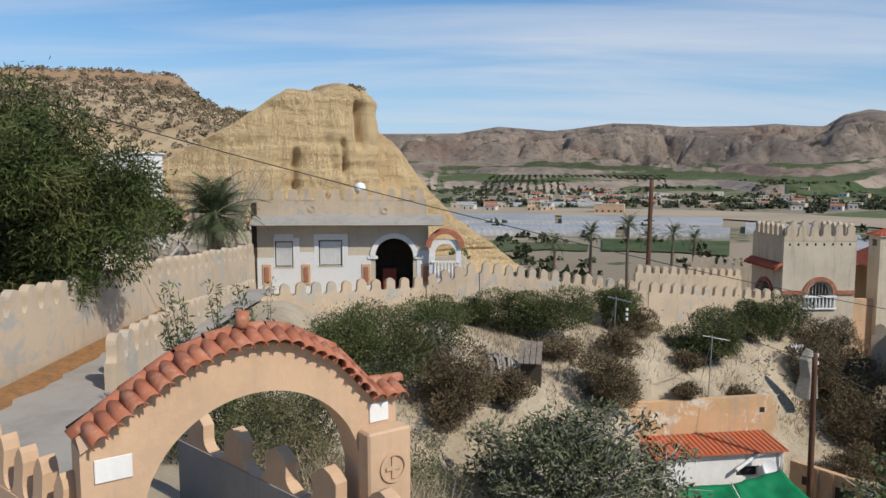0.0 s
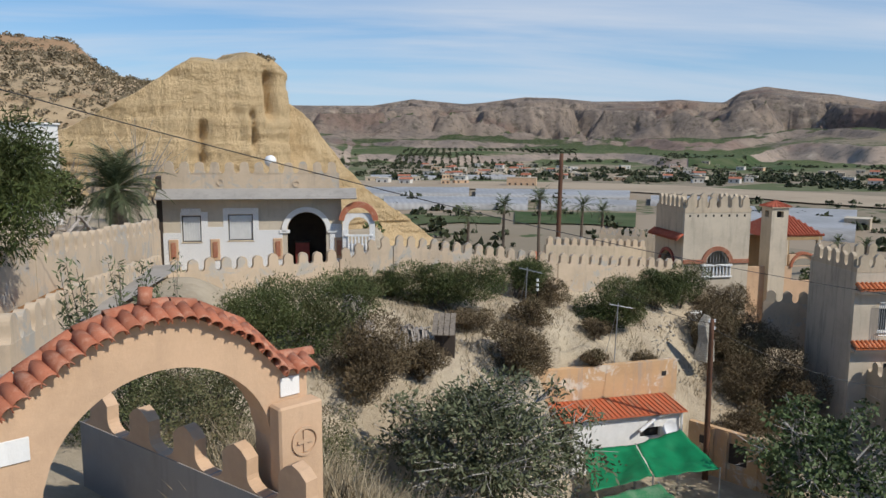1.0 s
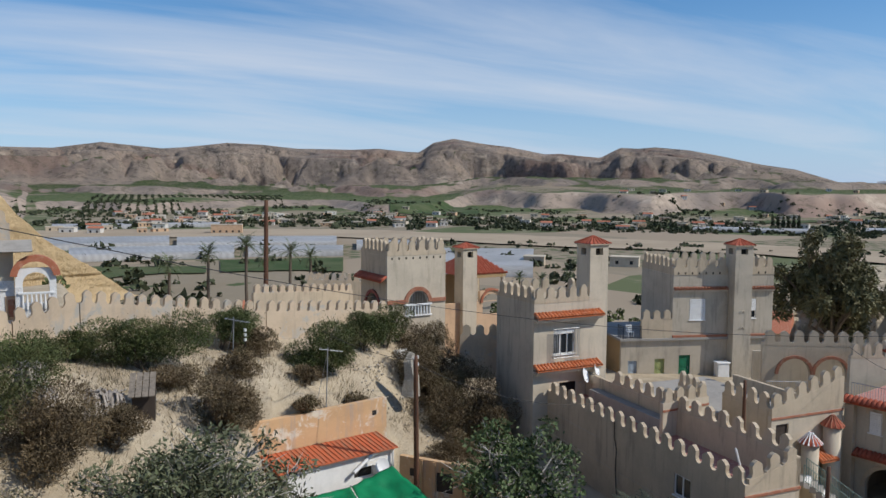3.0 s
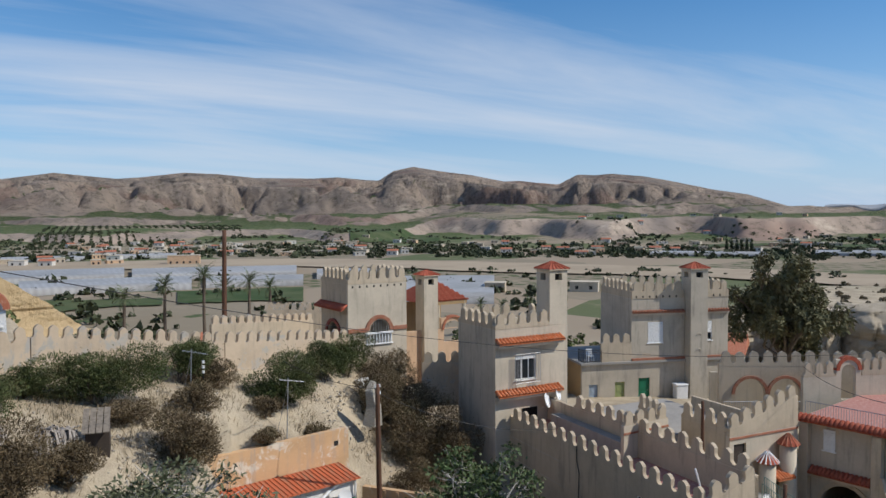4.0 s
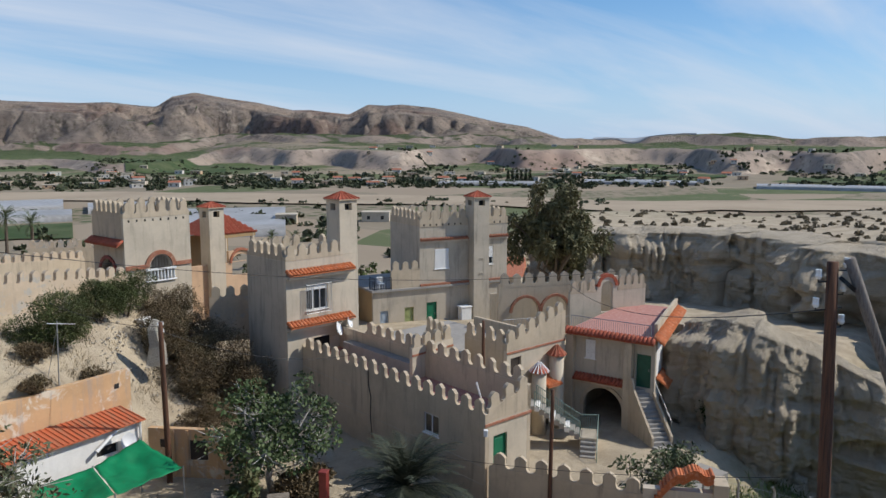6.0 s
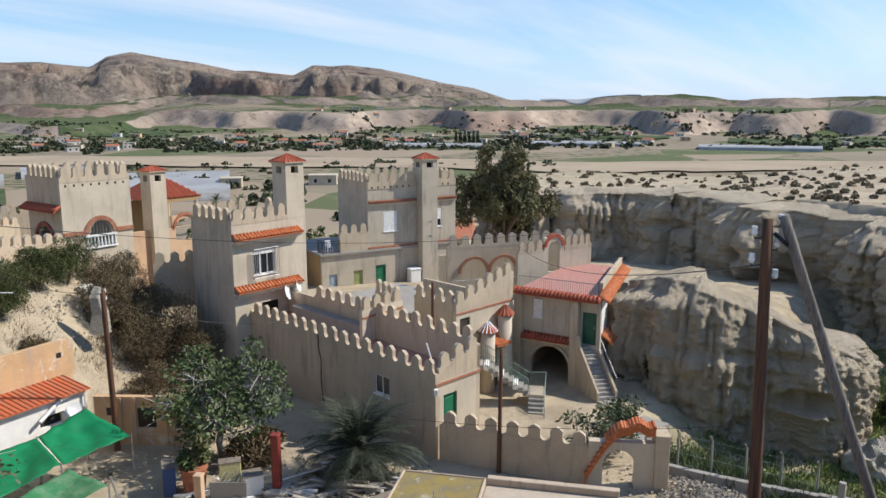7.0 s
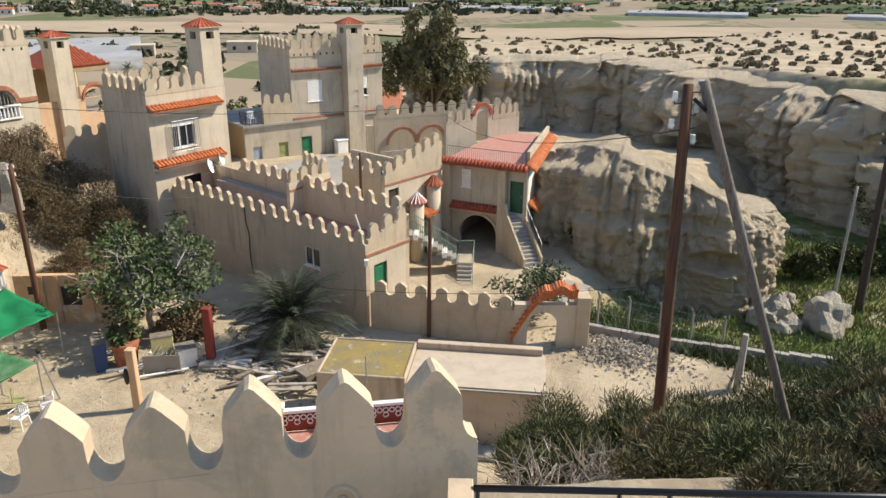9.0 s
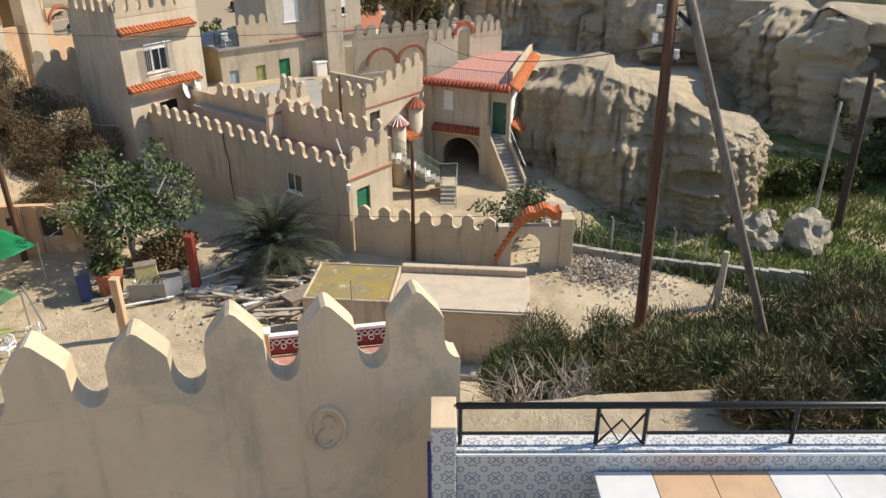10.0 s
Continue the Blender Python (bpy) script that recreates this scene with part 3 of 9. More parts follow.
def ground_material():
    m = Mat("ground_earth", 0.95, 0, 0.1)
    x, y, z = m.sepz()
    r = m.math("SQRT", m.math("ADD", m.math("MULTIPLY", x, x), m.math("MULTIPLY", y, y)))
    # near: sandy earth with straw and stones
    c = m.mix(m.ramp(m.noise(0.35, 8, 0.7), 0.38, 0.66), (0.50, 0.42, 0.305), (0.36, 0.295, 0.21))
    c = m.mix(m.math("MULTIPLY", m.ramp(m.noise(1.6, 8, 0.75), 0.5, 0.72), 0.4), c, (0.27, 0.215, 0.15))
    c = m.mix(m.math("MULTIPLY", m.ramp(m.noise(6.0, 6, 0.7), 0.55, 0.75), 0.5), c, (0.47, 0.415, 0.33))
    # green field in the gully
    field = m.math("MULTIPLY", m.ramp(x, 31, 36), m.math("MULTIPLY", m.ramp(y, 16, 10), m.ramp(r, 84, 70)))
    green = m.mix(m.ramp(m.noise(0.8, 8, 0.7), 0.4, 0.65), (0.09, 0.13, 0.035), (0.20, 0.18, 0.08))
    c = m.mix(m.math("MULTIPLY", field, m.ramp(m.noise(0.25, 6, 0.7), 0.35, 0.5)), c, green)
    # valley: parcels
    cell = m.voronoi(0.0105, m.scaled(m.pos, (1.0, 1.5, 0.0)), out="Color")
    pick = m.sepz(cell)
    parcel = m.mix(m.ramp(pick[0], 0.35, 0.4), (0.31, 0.25, 0.18), (0.25, 0.21, 0.15))
    orchard = m.mix(m.ramp(m.voronoi(0.13), 0.30, 0.42), (0.05, 0.085, 0.03), (0.24, 0.20, 0.14))
    parcel = m.mix(m.math("MULTIPLY", m.ramp(pick[1], 0.52, 0.55), 0.9), parcel, orchard)
    parcel = m.mix(m.math("MULTIPLY", m.ramp(pick[2], 0.80, 0.82), 0.9), parcel, (0.10, 0.125, 0.055))
    parcel = m.mix(m.math("MULTIPLY", m.ramp(m.noise(0.03, 8, 0.75), 0.5, 0.66), 0.6), parcel, (0.33, 0.27, 0.20))
    c = m.mix(m.ramp(r, 110, 200), c, parcel)
    # green terraces at the foot of the hills: level ground is planted, steep ground is bare
    nz = m.sepz(m.geo.outputs["Normal"])[2]
    level = m.ramp(nz, 0.975, 0.99)
    grove = m.math("MULTIPLY", m.math("MULTIPLY", m.ramp(r, 860, 960), m.ramp(r, 1950, 1750)), m.math("MULTIPLY", level, m.ramp(m.noise(0.0034, 5, 0.6), 0.42, 0.47)))
    # bare rock, its browns lightened and greyed for the haze of distance
    bare = m.mix(m.ramp(m.noise(0.0045, 9, 0.72), 0.40, 0.62), (0.38, 0.30, 0.235), (0.235, 0.195, 0.165))
    bare = m.mix(m.ramp(m.noise(0.008, 8, 0.7, stretch=(1, 1, 2.2)), 0.55, 0.66), bare, (0.50, 0.41, 0.32))
    bare = m.mix(m.math("MULTIPLY", m.ramp(m.noise(0.0028, 5, 0.6), 0.52, 0.62), 0.6), bare, (0.27, 0.175, 0.135))
    bare = m.mix(m.math("MULTIPLY", m.ramp(m.noise(0.06, 6, 0.8), 0.50, 0.62), 0.55), bare, (0.085, 0.08, 0.055))
    foot = m.math("MULTIPLY", m.ramp(r, 700, 800), m.math("SUBTRACT", 1.0, m.math("MULTIPLY", level, m.ramp(r, 1950, 1700))))
    c = m.mix(m.math("MAXIMUM", foot, m.ramp(r, 1700, 1950)), c, bare)
    rows2 = m.ramp(m.noise(0.16, 4, 0.7), 0.42, 0.58)
    c = m.mix(m.math("MULTIPLY", grove, 0.92), c, m.mix(rows2, (0.05, 0.085, 0.03), (0.12, 0.135, 0.06)))
    # scrubby hill on the far left
    scrub = m.math("MULTIPLY", m.ramp(x, 8, -6), m.math("MULTIPLY", m.ramp(r, 60, 90), m.ramp(r, 600, 480)))
    hillc = m.mix(m.ramp(m.noise(0.06, 7, 0.7), 0.4, 0.6), (0.46, 0.35, 0.22), (0.37, 0.28, 0.175))
    hillc = m.mix(m.math("MULTIPLY", m.ramp(z, 28.5, 31.0), 0.7), hillc, (0.31, 0.185, 0.105))
    hillc = m.mix(m.math("MULTIPLY", m.ramp(m.noise(0.12, 6, 0.7, stretch=(0.3, 0.3, 4)), 0.5, 0.62), 0.5), hillc, (0.29, 0.19, 0.11))
    hillc = m.mix(m.math("MULTIPLY", m.ramp(m.noise(0.55, 7, 0.8), 0.53, 0.62), 0.75), hillc, (0.115, 0.10, 0.06))
    c = m.mix(scrub, c, hillc)
    m.color(c)
    near = m.math("MULTIPLY", m.noise(2.2, 9, 0.75), m.ramp(r, 200, 100))
    m.bump(m.math("ADD", near, m.math("MULTIPLY", m.noise(0.02, 9, 0.75), m.math("MULTIPLY", m.ramp(r, 900, 1800), 260.0))), 0.16, 0.8)
    return m.m


M["ground"] = ground_material()
ground = build_ground()


def on_ground(x, y):
    return float(ground_height(np.array([x]), np.array([y]))[0])

# ---- castle: helpers for its houses ----
def wallp(parent, fr, u0, u1, v0, v1, z0, z1, mat, holes=(), name="wall", label=""):
    bm = wall_holes(fr, u0, u1, v0, v1, z0, z1, list(holes)) if holes else box(fr, u0, u1, v0, v1, z0, z1, 0.012)
    return part(name, bm, mat, parent, label)


def arc_band(fr, uc, r0, r1, zs, v0, v1, a0=0.0, a1=180.0, n=18):
    """A solid ring segment round an arch, in the plane of the wall."""
    bm = bmesh.new()
    rings = []
    for k in range(n + 1):
        a = radians(a0 + (a1 - a0) * k / n)
        rings.append([bm.verts.new(fr.at(uc + r * math.cos(a), v, zs + r * math.sin(a))) for r, v in ((r0, v0), (r1, v0), (r1, v1), (r0, v1))])
    for p, q in zip(rings, rings[1:]):
        for k in range(4):
            bm.faces.new((p[k], p[(k + 1) % 4], q[(k + 1) % 4], q[k]))
    bm.faces.new(rings[0][::-1]), bm.faces.new(rings[-1])
    return bm


def add_window(parent, fr, v, u0, u1, z0, z1, frame_mat, pane_mat, mullions=1, sill=True, depth=0.12, shutter=0.0):
    w = part("window", box(fr, u0, u1, v + depth, v + depth + 0.03, z0, z1), pane_mat, parent)
    bm = bmesh.new()
    t = 0.06
    for a, b, c, d in ((u0, u0 + t, z0, z1), (u1 - t, u1, z0, z1), (u0 + t, u1 - t, z0, z0 + t), (u0 + t, u1 - t, z1 - t, z1)):
        add_box(bm, fr, a, b, v + depth - 0.045, v + depth - 0.003, c, d)
    for k in range(mullions):
        c = u0 + (u1 - u0) * (k + 1) / (mullions + 1)
        add_box(bm, fr, c - 0.03, c + 0.03, v + depth - 0.04, v + depth - 0.003, z0 + t, z1 - t)
    part("window_frame", bm, frame_mat, w)
    if shutter:
        n = max(3, int((z1 - z0) * shutter / 0.10))
        for k in range(n):
            zt = z1 - 0.03 - k * (z1 - z0) * shutter / n
            part("shutter_slat", box(fr, u0 + 0.03, u1 - 0.03, v + depth - 0.085, v + depth - 0.05, zt - (z1 - z0) * shutter / n + 0.012, zt), M["white_paint"], w)
    if sill:
        part("window_sill", box(fr, u0 - 0.06, u1 + 0.06, v - 0.06, v + depth, z0 - 0.07, z0 - 0.004, 0.01), frame_mat if frame_mat != M["iron"] else M["castle"], w)
    return w


def add_door(parent, fr, v, u0, u1, z0, z1, mat, label, depth=0.12):
    d = part("door", box(fr, u0 + 0.05, u1 - 0.05, v + depth, v + depth + 0.05, z0, z1 - 0.05), mat, parent, label)
    bm = bmesh.new()
    for a, b, c, e in ((u0, u0 + 0.05, z0, z1), (u1 - 0.05, u1, z0, z1), (u0 + 0.05, u1 - 0.05, z1 - 0.05, z1)):
        add_box(bm, fr, a, b, v + depth - 0.04, v + depth + 0.05, c, e)
    part("door_frame", bm, mat, d)
    bm = bmesh.new()
    w = u1 - u0
    for c, e in ((z0 + 0.2, z0 + (z1 - z0) * 0.48), (z0 + (z1 - z0) * 0.56, z1 - 0.22)):
        add_box(bm, fr, u0 + 0.17, u1 - 0.17, v + depth - 0.015, v + depth - 0.002, c, e, 0.006)
    part("door_panel", bm, mat, d)
    hp = fr.at(u1 - 0.14, v + depth - 0.03, z0 + (z1 - z0) * 0.5)
    part("door_handle", tube(bmesh.new(), [hp, hp + Vector((0, 0, 0.14))], 0.018, 5), M["steel"], d, "metal door handle")
    return d


def parapet(parent, fr, u0, u1, v, z0, z1, me, n, thick=0.2, mat=None, z1b=None):
    """A parapet along u with a row of merlons on its top; its sub-parts are the merlons."""
    zb = z1 if z1b is None else z1b
    bm = bmesh.new()
    vs = [bm.verts.new(fr.at(u, w, z)) for u, zt in ((u0, z1), (u1, zb)) for w, z in ((v, z0), (v + thick, z0), (v + thick, zt), (v, zt))]
    for f in ((0, 1, 2, 3), (7, 6, 5, 4), (0, 4, 5, 1), (1, 5, 6, 2), (2, 6, 7, 3), (3, 7, 4, 0)):
        bm.faces.new([vs[i] for i in f])
    p = part("parapet", bm, mat or M["castle"], parent)
    merlons(me, fr.at(u0, v + thick / 2, z1), fr.at(u1, v + thick / 2, zb), n, p)
    return p


def parapet_v(parent, fr, u, v0, v1, z0, z1, me, n, thick=0.2, mat=None):
    p = part("parapet", box(fr, u - thick, u, v0, v1, z0, z1), mat or M["castle"], parent)
    merlons(me, fr.at(u - thick / 2, v0, z1), fr.at(u - thick / 2, v1, z1), n, p)
    return p


def pyramid_cap(parent, fr, u0, u1, v0, v1, z, h, mat, over=0.12):
    cap = part("chimney_cap", box(fr, u0 - over, u1 + over, v0 - over, v1 + over, z, z + 0.07, 0.01), M["castle"], parent)
    bm = bmesh.new()
    base = [bm.verts.new(fr.at(a, b, z + 0.074)) for a, b in ((u0 - over, v0 - over), (u1 + over, v0 - over), (u1 + over, v1 + over), (u0 - over, v1 + over))]
    top = bm.verts.new(fr.at((u0 + u1) / 2, (v0 + v1) / 2, z + 0.074 + h))
    for k in range(4):
        bm.faces.new((base[k], base[(k + 1) % 4], top))
    bm.faces.new(base[::-1])
    part("cap_roof", bm, mat, cap, "small red tiled hip roof")
    # rolls of tile down the cap
    bm = bmesh.new()
    tip = Vector(top_point(fr, u0, u1, v0, v1, z + 0.074 + h))
    cs = [fr.at(a, b, z + 0.09) for a, b in ((u0 - over, v0 - over), (u1 + over, v0 - over), (u1 + over, v1 + over), (u0 - over, v1 + over))]
    for k in range(4):
        for j in range(5):
            p = cs[k].lerp(cs[(k + 1) % 4], j / 5)
            tube(bm, [p, p.lerp(tip, 0.97)], [0.055, 0.02], 5)
    part("roof_roll", bm, mat, cap)
    return cap


def top_point(fr, u0, u1, v0, v1, z):
    return fr.at((u0 + u1) / 2, (v0 + v1) / 2, z)


def chimney_tower(parent, fr, u0, u1, v0, v1, z0, z1, mat, cap_h=0.42):
    """A square turret with small dark openings under a tiled cap."""
    hole_z0, hole_z1 = z1 - 0.62, z1 - 0.2
    w = (u1 - u0)
    c = part("turret", box(fr, u0, u1, v0, v1, z0, hole_z0, 0.01), mat, parent)
    bm = bmesh.new()
    t = 0.30 * w
    for a, b in ((u0, v0), (u1 - t, v0), (u0, v1 - t), (u1 - t, v1 - t)):
        add_box(bm, fr, a, a + t, b, b + t, hole_z0 + 0.001, hole_z1)
    add_box(bm, fr, u0, u1, v0, v1, hole_z1 + 0.001, z1)
    part("turret_head", bm, mat, c)
    # near-black core stands for the shade inside the head's openings
    part("shade_core", box(fr, u0 + t * 0.8, u1 - t * 0.8, v0 + t * 0.8, v1 - t * 0.8, hole_z0 + 0.002, hole_z1 - 0.002), M["dark"], c)
    cap = pyramid_cap(parent, fr, u0, u1, v0, v1, z1 + 0.002, cap_h, M["tile_red"])
    return c


def railing(parent, pts, h, gap, mat, name="railing", bar=0.012):
    bm = bmesh.new()
    pts = [Vector(p) for p in pts]
    up = Vector((0, 0, h))
    tube(bm, [p + up for p in pts], 0.022, 5)
    tube(bm, [p + up * 0.12 for p in pts], 0.016, 5)
    for p, q in zip(pts, pts[1:]):
        n = max(2, int((q - p).length / gap))
        for k in range(n + 1):
            c = p.lerp(q, k / n)
            tube(bm, [c, c + up], bar if k % n else bar * 2, 4)
    return part(name, bm, mat, parent)


def steps(parent, fr, u0, u1, v_top, z_top, z_bot, n, run, direction, mat, name="step"):
    """A flight along v; each step is a piece. direction: -1 comes towards the front."""
    rise = (z_top - z_bot) / n
    for k in range(n):
        a = v_top + direction * k * run
        b = v_top + direction * (k + 1) * run
        zt = z_top - k * rise
        part(name, box(fr, u0, u1, min(a, b), max(a, b), zt - rise * 1.9, zt - 0.002, 0.012), mat, parent)


MER = merlon_kind("merlon", M["castle"], 0.50, 0.66, 0.42, 0.2)
MER_T = merlon_kind("tower_merlon", M["castle"], 0.46, 0.74, 0.32, 0.2)
MER_W = merlon_kind("wall_merlon", M["wallpeach"], 0.52, 0.62, 0.36, 0.24, "pointed")
MER_R = merlon_kind("round_merlon", M["wallpeach"], 0.46, 0.62, 0.30, 0.24, "round")
M["glass_dark"] = plain("window_glass", (0.03, 0.035, 0.04), 0.12, 0, 2, 0.3)

# long wing with the shaded wall
WE = Frame(25.3, 20.1, 96)
WS = Frame(27.03, 36.5, 186)
wing = thing("castle_wing", (26.5, 26, 0), "long castle wing with shaded rendered wall, red terrace and merlon parapets", "castle wing")
# shaded long wall gets the darker castle plaster, the sunlit end the paler one
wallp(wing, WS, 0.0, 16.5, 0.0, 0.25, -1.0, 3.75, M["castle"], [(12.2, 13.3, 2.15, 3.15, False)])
wallp(wing, WE, 0.252, 2.8, 0.0, 0.25, -1.0, 3.75, M["tower"], [(0.55, 1.45, 0.7, 3.0, False)], label="end wall in paler plaster for the sun on it")
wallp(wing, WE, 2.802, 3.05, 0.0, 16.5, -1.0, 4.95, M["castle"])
wallp(wing, WE, 0.252, 2.8, 16.2, 16.5, -1.0, 3.7, M["castle"])
part("terrace_floor", box(WE, 0.252, 2.8, 0.255, 16.19, 3.45, 3.6), M["redfloor"], wing, "faded red painted terrace floor")
parapet(wing, WS, 0.0, 16.5, 0.0, 3.752, 4.12, MER, 18, 0.22)
parapet(wing, WE, 0.23, 3.05, 0.0, 3.752, 4.3, MER, 3, 0.22, None, 4.9)
inner = parapet_v(wing, WE, 3.05, 0.25, 13.2, 4.952, 5.06, MER, 14, 0.22)
part("band", box(WE, -0.03, 3.07, -0.06, -0.002, 3.55, 3.68, 0.01), M["trim"], wing, "terracotta painted band")
add_window(wing, WS, 0.0, 12.2, 13.3, 2.15, 3.15, M["white_paint"], M["glass_dark"], 1, True, 0.1)
add_door(wing, WE, 0.0, 0.55, 1.45, 0.7, 3.0, M["green_door"], "green painted door")
part("wall_crack_ledge", box(WS, 1.0, 16.4, -0.02, -0.002, 1.62, 1.66), M["castle_grey"], wing)
for z0, u0, u1 in ((0.75, 9.0, 16.4), (2.9, 0.6, 6.0)):
    part("ledge", box(WS, u0, u1, -0.016, -0.002, z0, z0 + 0.05), M["castle_grey"], wing)
lamp_p = WE.at(0.0, -0.05, 3.3)
part("floodlight", box(Frame(lamp_p.x, lamp_p.y, 140), -0.1, 0.1, -0.22, 0.0, 3.2, 3.5, 0.02), M["white_paint"], wing, "small white floodlight")

# front tower with the window cage and two tiled pents
TF = Frame(25.9, 35.8, 92)
tower = thing("front_tower", (28, 38, 1), "square rendered castle tower with merlons, caged window and tiled pents", "tower")
wallp(tower, TF, 0, 5.42, 0, 0.25, -1, 9.42, M["tower"], [(1.4, 3.0, 6.25, 7.75, False), (1.9, 3.1, 3.2, 4.5, False)])
# left side, away from the sun, is coloured darker than the other walls
wallp(tower, TF, 0, 0.25, 0.252, 4.3, -1, 9.42, M["castle_grey"])
wallp(tower, TF, 5.17, 5.42, 0.252, 4.3, -1, 9.42, M["tower"])
wallp(tower, TF, 0.252, 5.168, 4.05, 4.3, -1, 9.42, M["tower"])
part("roof_slab", box(TF, 0.252, 5.168, 0.252, 4.048, 8.9, 9.05), M["concrete"], tower)
parapet(tower, TF, 0, 4.0, -0.02, 9.424, 9.66, MER_T, 5, 0.22, M["castle"])
parapet(tower, TF, 0, 4.0, 4.06, 9.424, 9.66, MER_T, 5, 0.22, M["castle"])
parapet_v(tower, TF, 0.2, 0.2, 4.05, 9.424, 9.66, MER_T, 5, 0.2, M["castle"])
parapet_v(tower, TF, 5.42, 1.5, 4.05, 9.424, 9.66, MER_T, 3, 0.2, M["castle"])
chimney_tower(tower, TF, 4.02, 5.41, 0.0, 1.35, 9.424, 12.8, M["tower"], 0.5)
pent = thing("tiled_pent", TF.at(2.4, 0, 8.6), "orange clay tile pent roof along the tower front", "pent roof", "pents of the front tower")
lean_roof(TF, -0.05, 4.85, -0.01, -0.55, 8.86, 8.58, M["tile_orange"], pent)
part("pent_soffit", box(TF, -0.05, 4.85, -0.45, -0.005, 8.36, 8.5), M["tower"], pent)
pent = thing("tiled_pent", TF.at(2.4, 0, 5.5), "orange clay tile pent roof above the lower window", "pent roof", "pents of the front tower")
lean_roof(TF, -0.05, 4.75, -0.01, -0.55, 5.75, 5.46, M["tile_orange"], pent)
part("pent_soffit", box(TF, -0.05, 4.75, -0.45, -0.005, 5.24, 5.38), M["tower"], pent)
add_window(tower, TF, 0, 1.4, 3.0, 6.25, 7.75, M["white_paint"], M["glass_dark"], 2, True, 0.12, 0.16)
add_window(tower, TF, 0, 1.9, 3.1, 3.2, 4.5, M["iron"], M["dark"], 1, False)
for k in range(5):
    for u in ((1.28 + 0.12 * k), (3.12 - 0.12 * k)):
        part("cage_bar", tube(bmesh.new(), [TF.at(u, -0.25, 6.1), TF.at(u, -0.25, 7.85)], 0.018, 4), M["steel"], tower)
for z in (6.1, 7.85):
    part("cage_hoop", tube(bmesh.new(), [TF.at(1.28, 0, z), TF.at(1.28, -0.25, z), TF.at(3.12, -0.25, z), TF.at(3.12, 0, z)], 0.02, 4), M["steel"], tower)
bars = bmesh.new()
for k in range(8):
    tube(bars, [TF.at(1.95 + 0.155 * k, -0.02, 3.2), TF.at(1.95 + 0.155 * k, -0.02, 4.5)], 0.015, 4)
part("window_bars", bars, M["iron"], tower)


def dish(p, facing, r, label):
    d = thing("satellite_dish", p, label, "satellite dish", "dishes on the front tower")
    f = Vector(facing).normalized()
    a = f.orthogonal().normalized()
    b = f.cross(a)
    bm = bmesh.new()
    rings = []
    for k in range(5):
        rr = r * k / 4
        rings.append([bm.verts.new(Vector(p) + f * (0.22 * (rr / r) ** 2 * r) + rr * (a * math.cos(t) + b * math.sin(t))) for t in [2 * math.pi * j / 16 for j in range(16)]] if k else [bm.verts.new(Vector(p))])
    for j in range(16):
        bm.faces.new((rings[0][0], rings[1][j], rings[1][(j + 1) % 16]))
    for q0, q1 in zip(rings[1:], rings[2:]):
        for j in range(16):
            bm.faces.new((q0[j], q0[(j + 1) % 16], q1[(j + 1) % 16], q1[j]))
    part("reflector", bm, M["plastic"], d, "white dish reflector", False)
    back = Vector(p) - f * 0.05
    part("bracket", tube(bmesh.new(), [Vector(p), back, back - Vector((0, 0, 0.35)), back - f * 0.3 - Vector((0, 0, 0.4))], 0.025, 5), M["steel"], d)
    part("feed_arm", tube(bmesh.new(), [Vector(p) - Vector((0, 0, r * 0.95)) + f * 0.2 * r, Vector(p) + f * 0.55 * r - Vector((0, 0, 0.2))], 0.015, 4), M["steel"], d)
    return d


dish(TF.at(3.3, -0.6, 4.95), (0.55, -0.8, 0.3), 0.46, "white satellite dish on the front tower wall")
dish(TF.at(4.2, -0.55, 5.2), (0.5, -0.8, 0.3), 0.36, "smaller white satellite dish on the front tower wall")

# mid house with the tall turret
HF = Frame(38.2, 41.9, 110)
mid = thing("castle_house", (43, 42, 1.5), "two-storey grey rendered castle house with coloured doors and tall turret", "house")
zs = 0.5
wallp(mid, HF, 0, 12.1, 0, 0.25, zs, 5.0, M["castle_grey"], [(0.58, 1.28, 1.75, 3.5, False), (2.67, 3.45, 1.75, 3.6, False), (4.59, 5.51, 1.75, 3.83, False), (10.55, 11.46, 1.75, 3.95, False)])
# unlit side: its shade is put into a render darker than the front's
wallp(mid, HF, 0, 0.25, 0.252, 7.0, zs, 5.0, M["ochre"], label="side wall in an ochre darkened for its shade")
wallp(mid, HF, 11.85, 12.1, 0.252, 7.0, zs, 5.0, M["castle_grey"])
wallp(mid, HF, 0.252, 11.848, 6.75, 7.0, zs, 5.0, M["castle_grey"])
part("roof_slab", box(HF, -0.15, 12.2, -0.2, 7.05, 5.002, 5.18, 0.01), M["concrete"], mid)
wallp(mid, HF, 4.0, 12.1, 0.02, 0.27, 5.184, 9.9, M["castle_grey"], [(5.33, 6.61, 6.5, 8.08, False), (10.0, 10.75, 6.55, 8.04, False)], label="upper storey wall, grey render")
wallp(mid, HF, 4.0, 4.25, 0.272, 5.8, 5.184, 9.9, M["castle_grey"], label="shaded side wall of the upper storey")
wallp(mid, HF, 11.85, 12.1, 0.272, 5.8, 5.184, 9.9, M["castle_grey"])
wallp(mid, HF, 4.252, 11.848, 5.55, 5.8, 5.184, 9.9, M["castle_grey"])
part("roof_slab", box(HF, 4.252, 11.848, 0.272, 5.548, 9.3, 9.45), M["concrete"], mid)
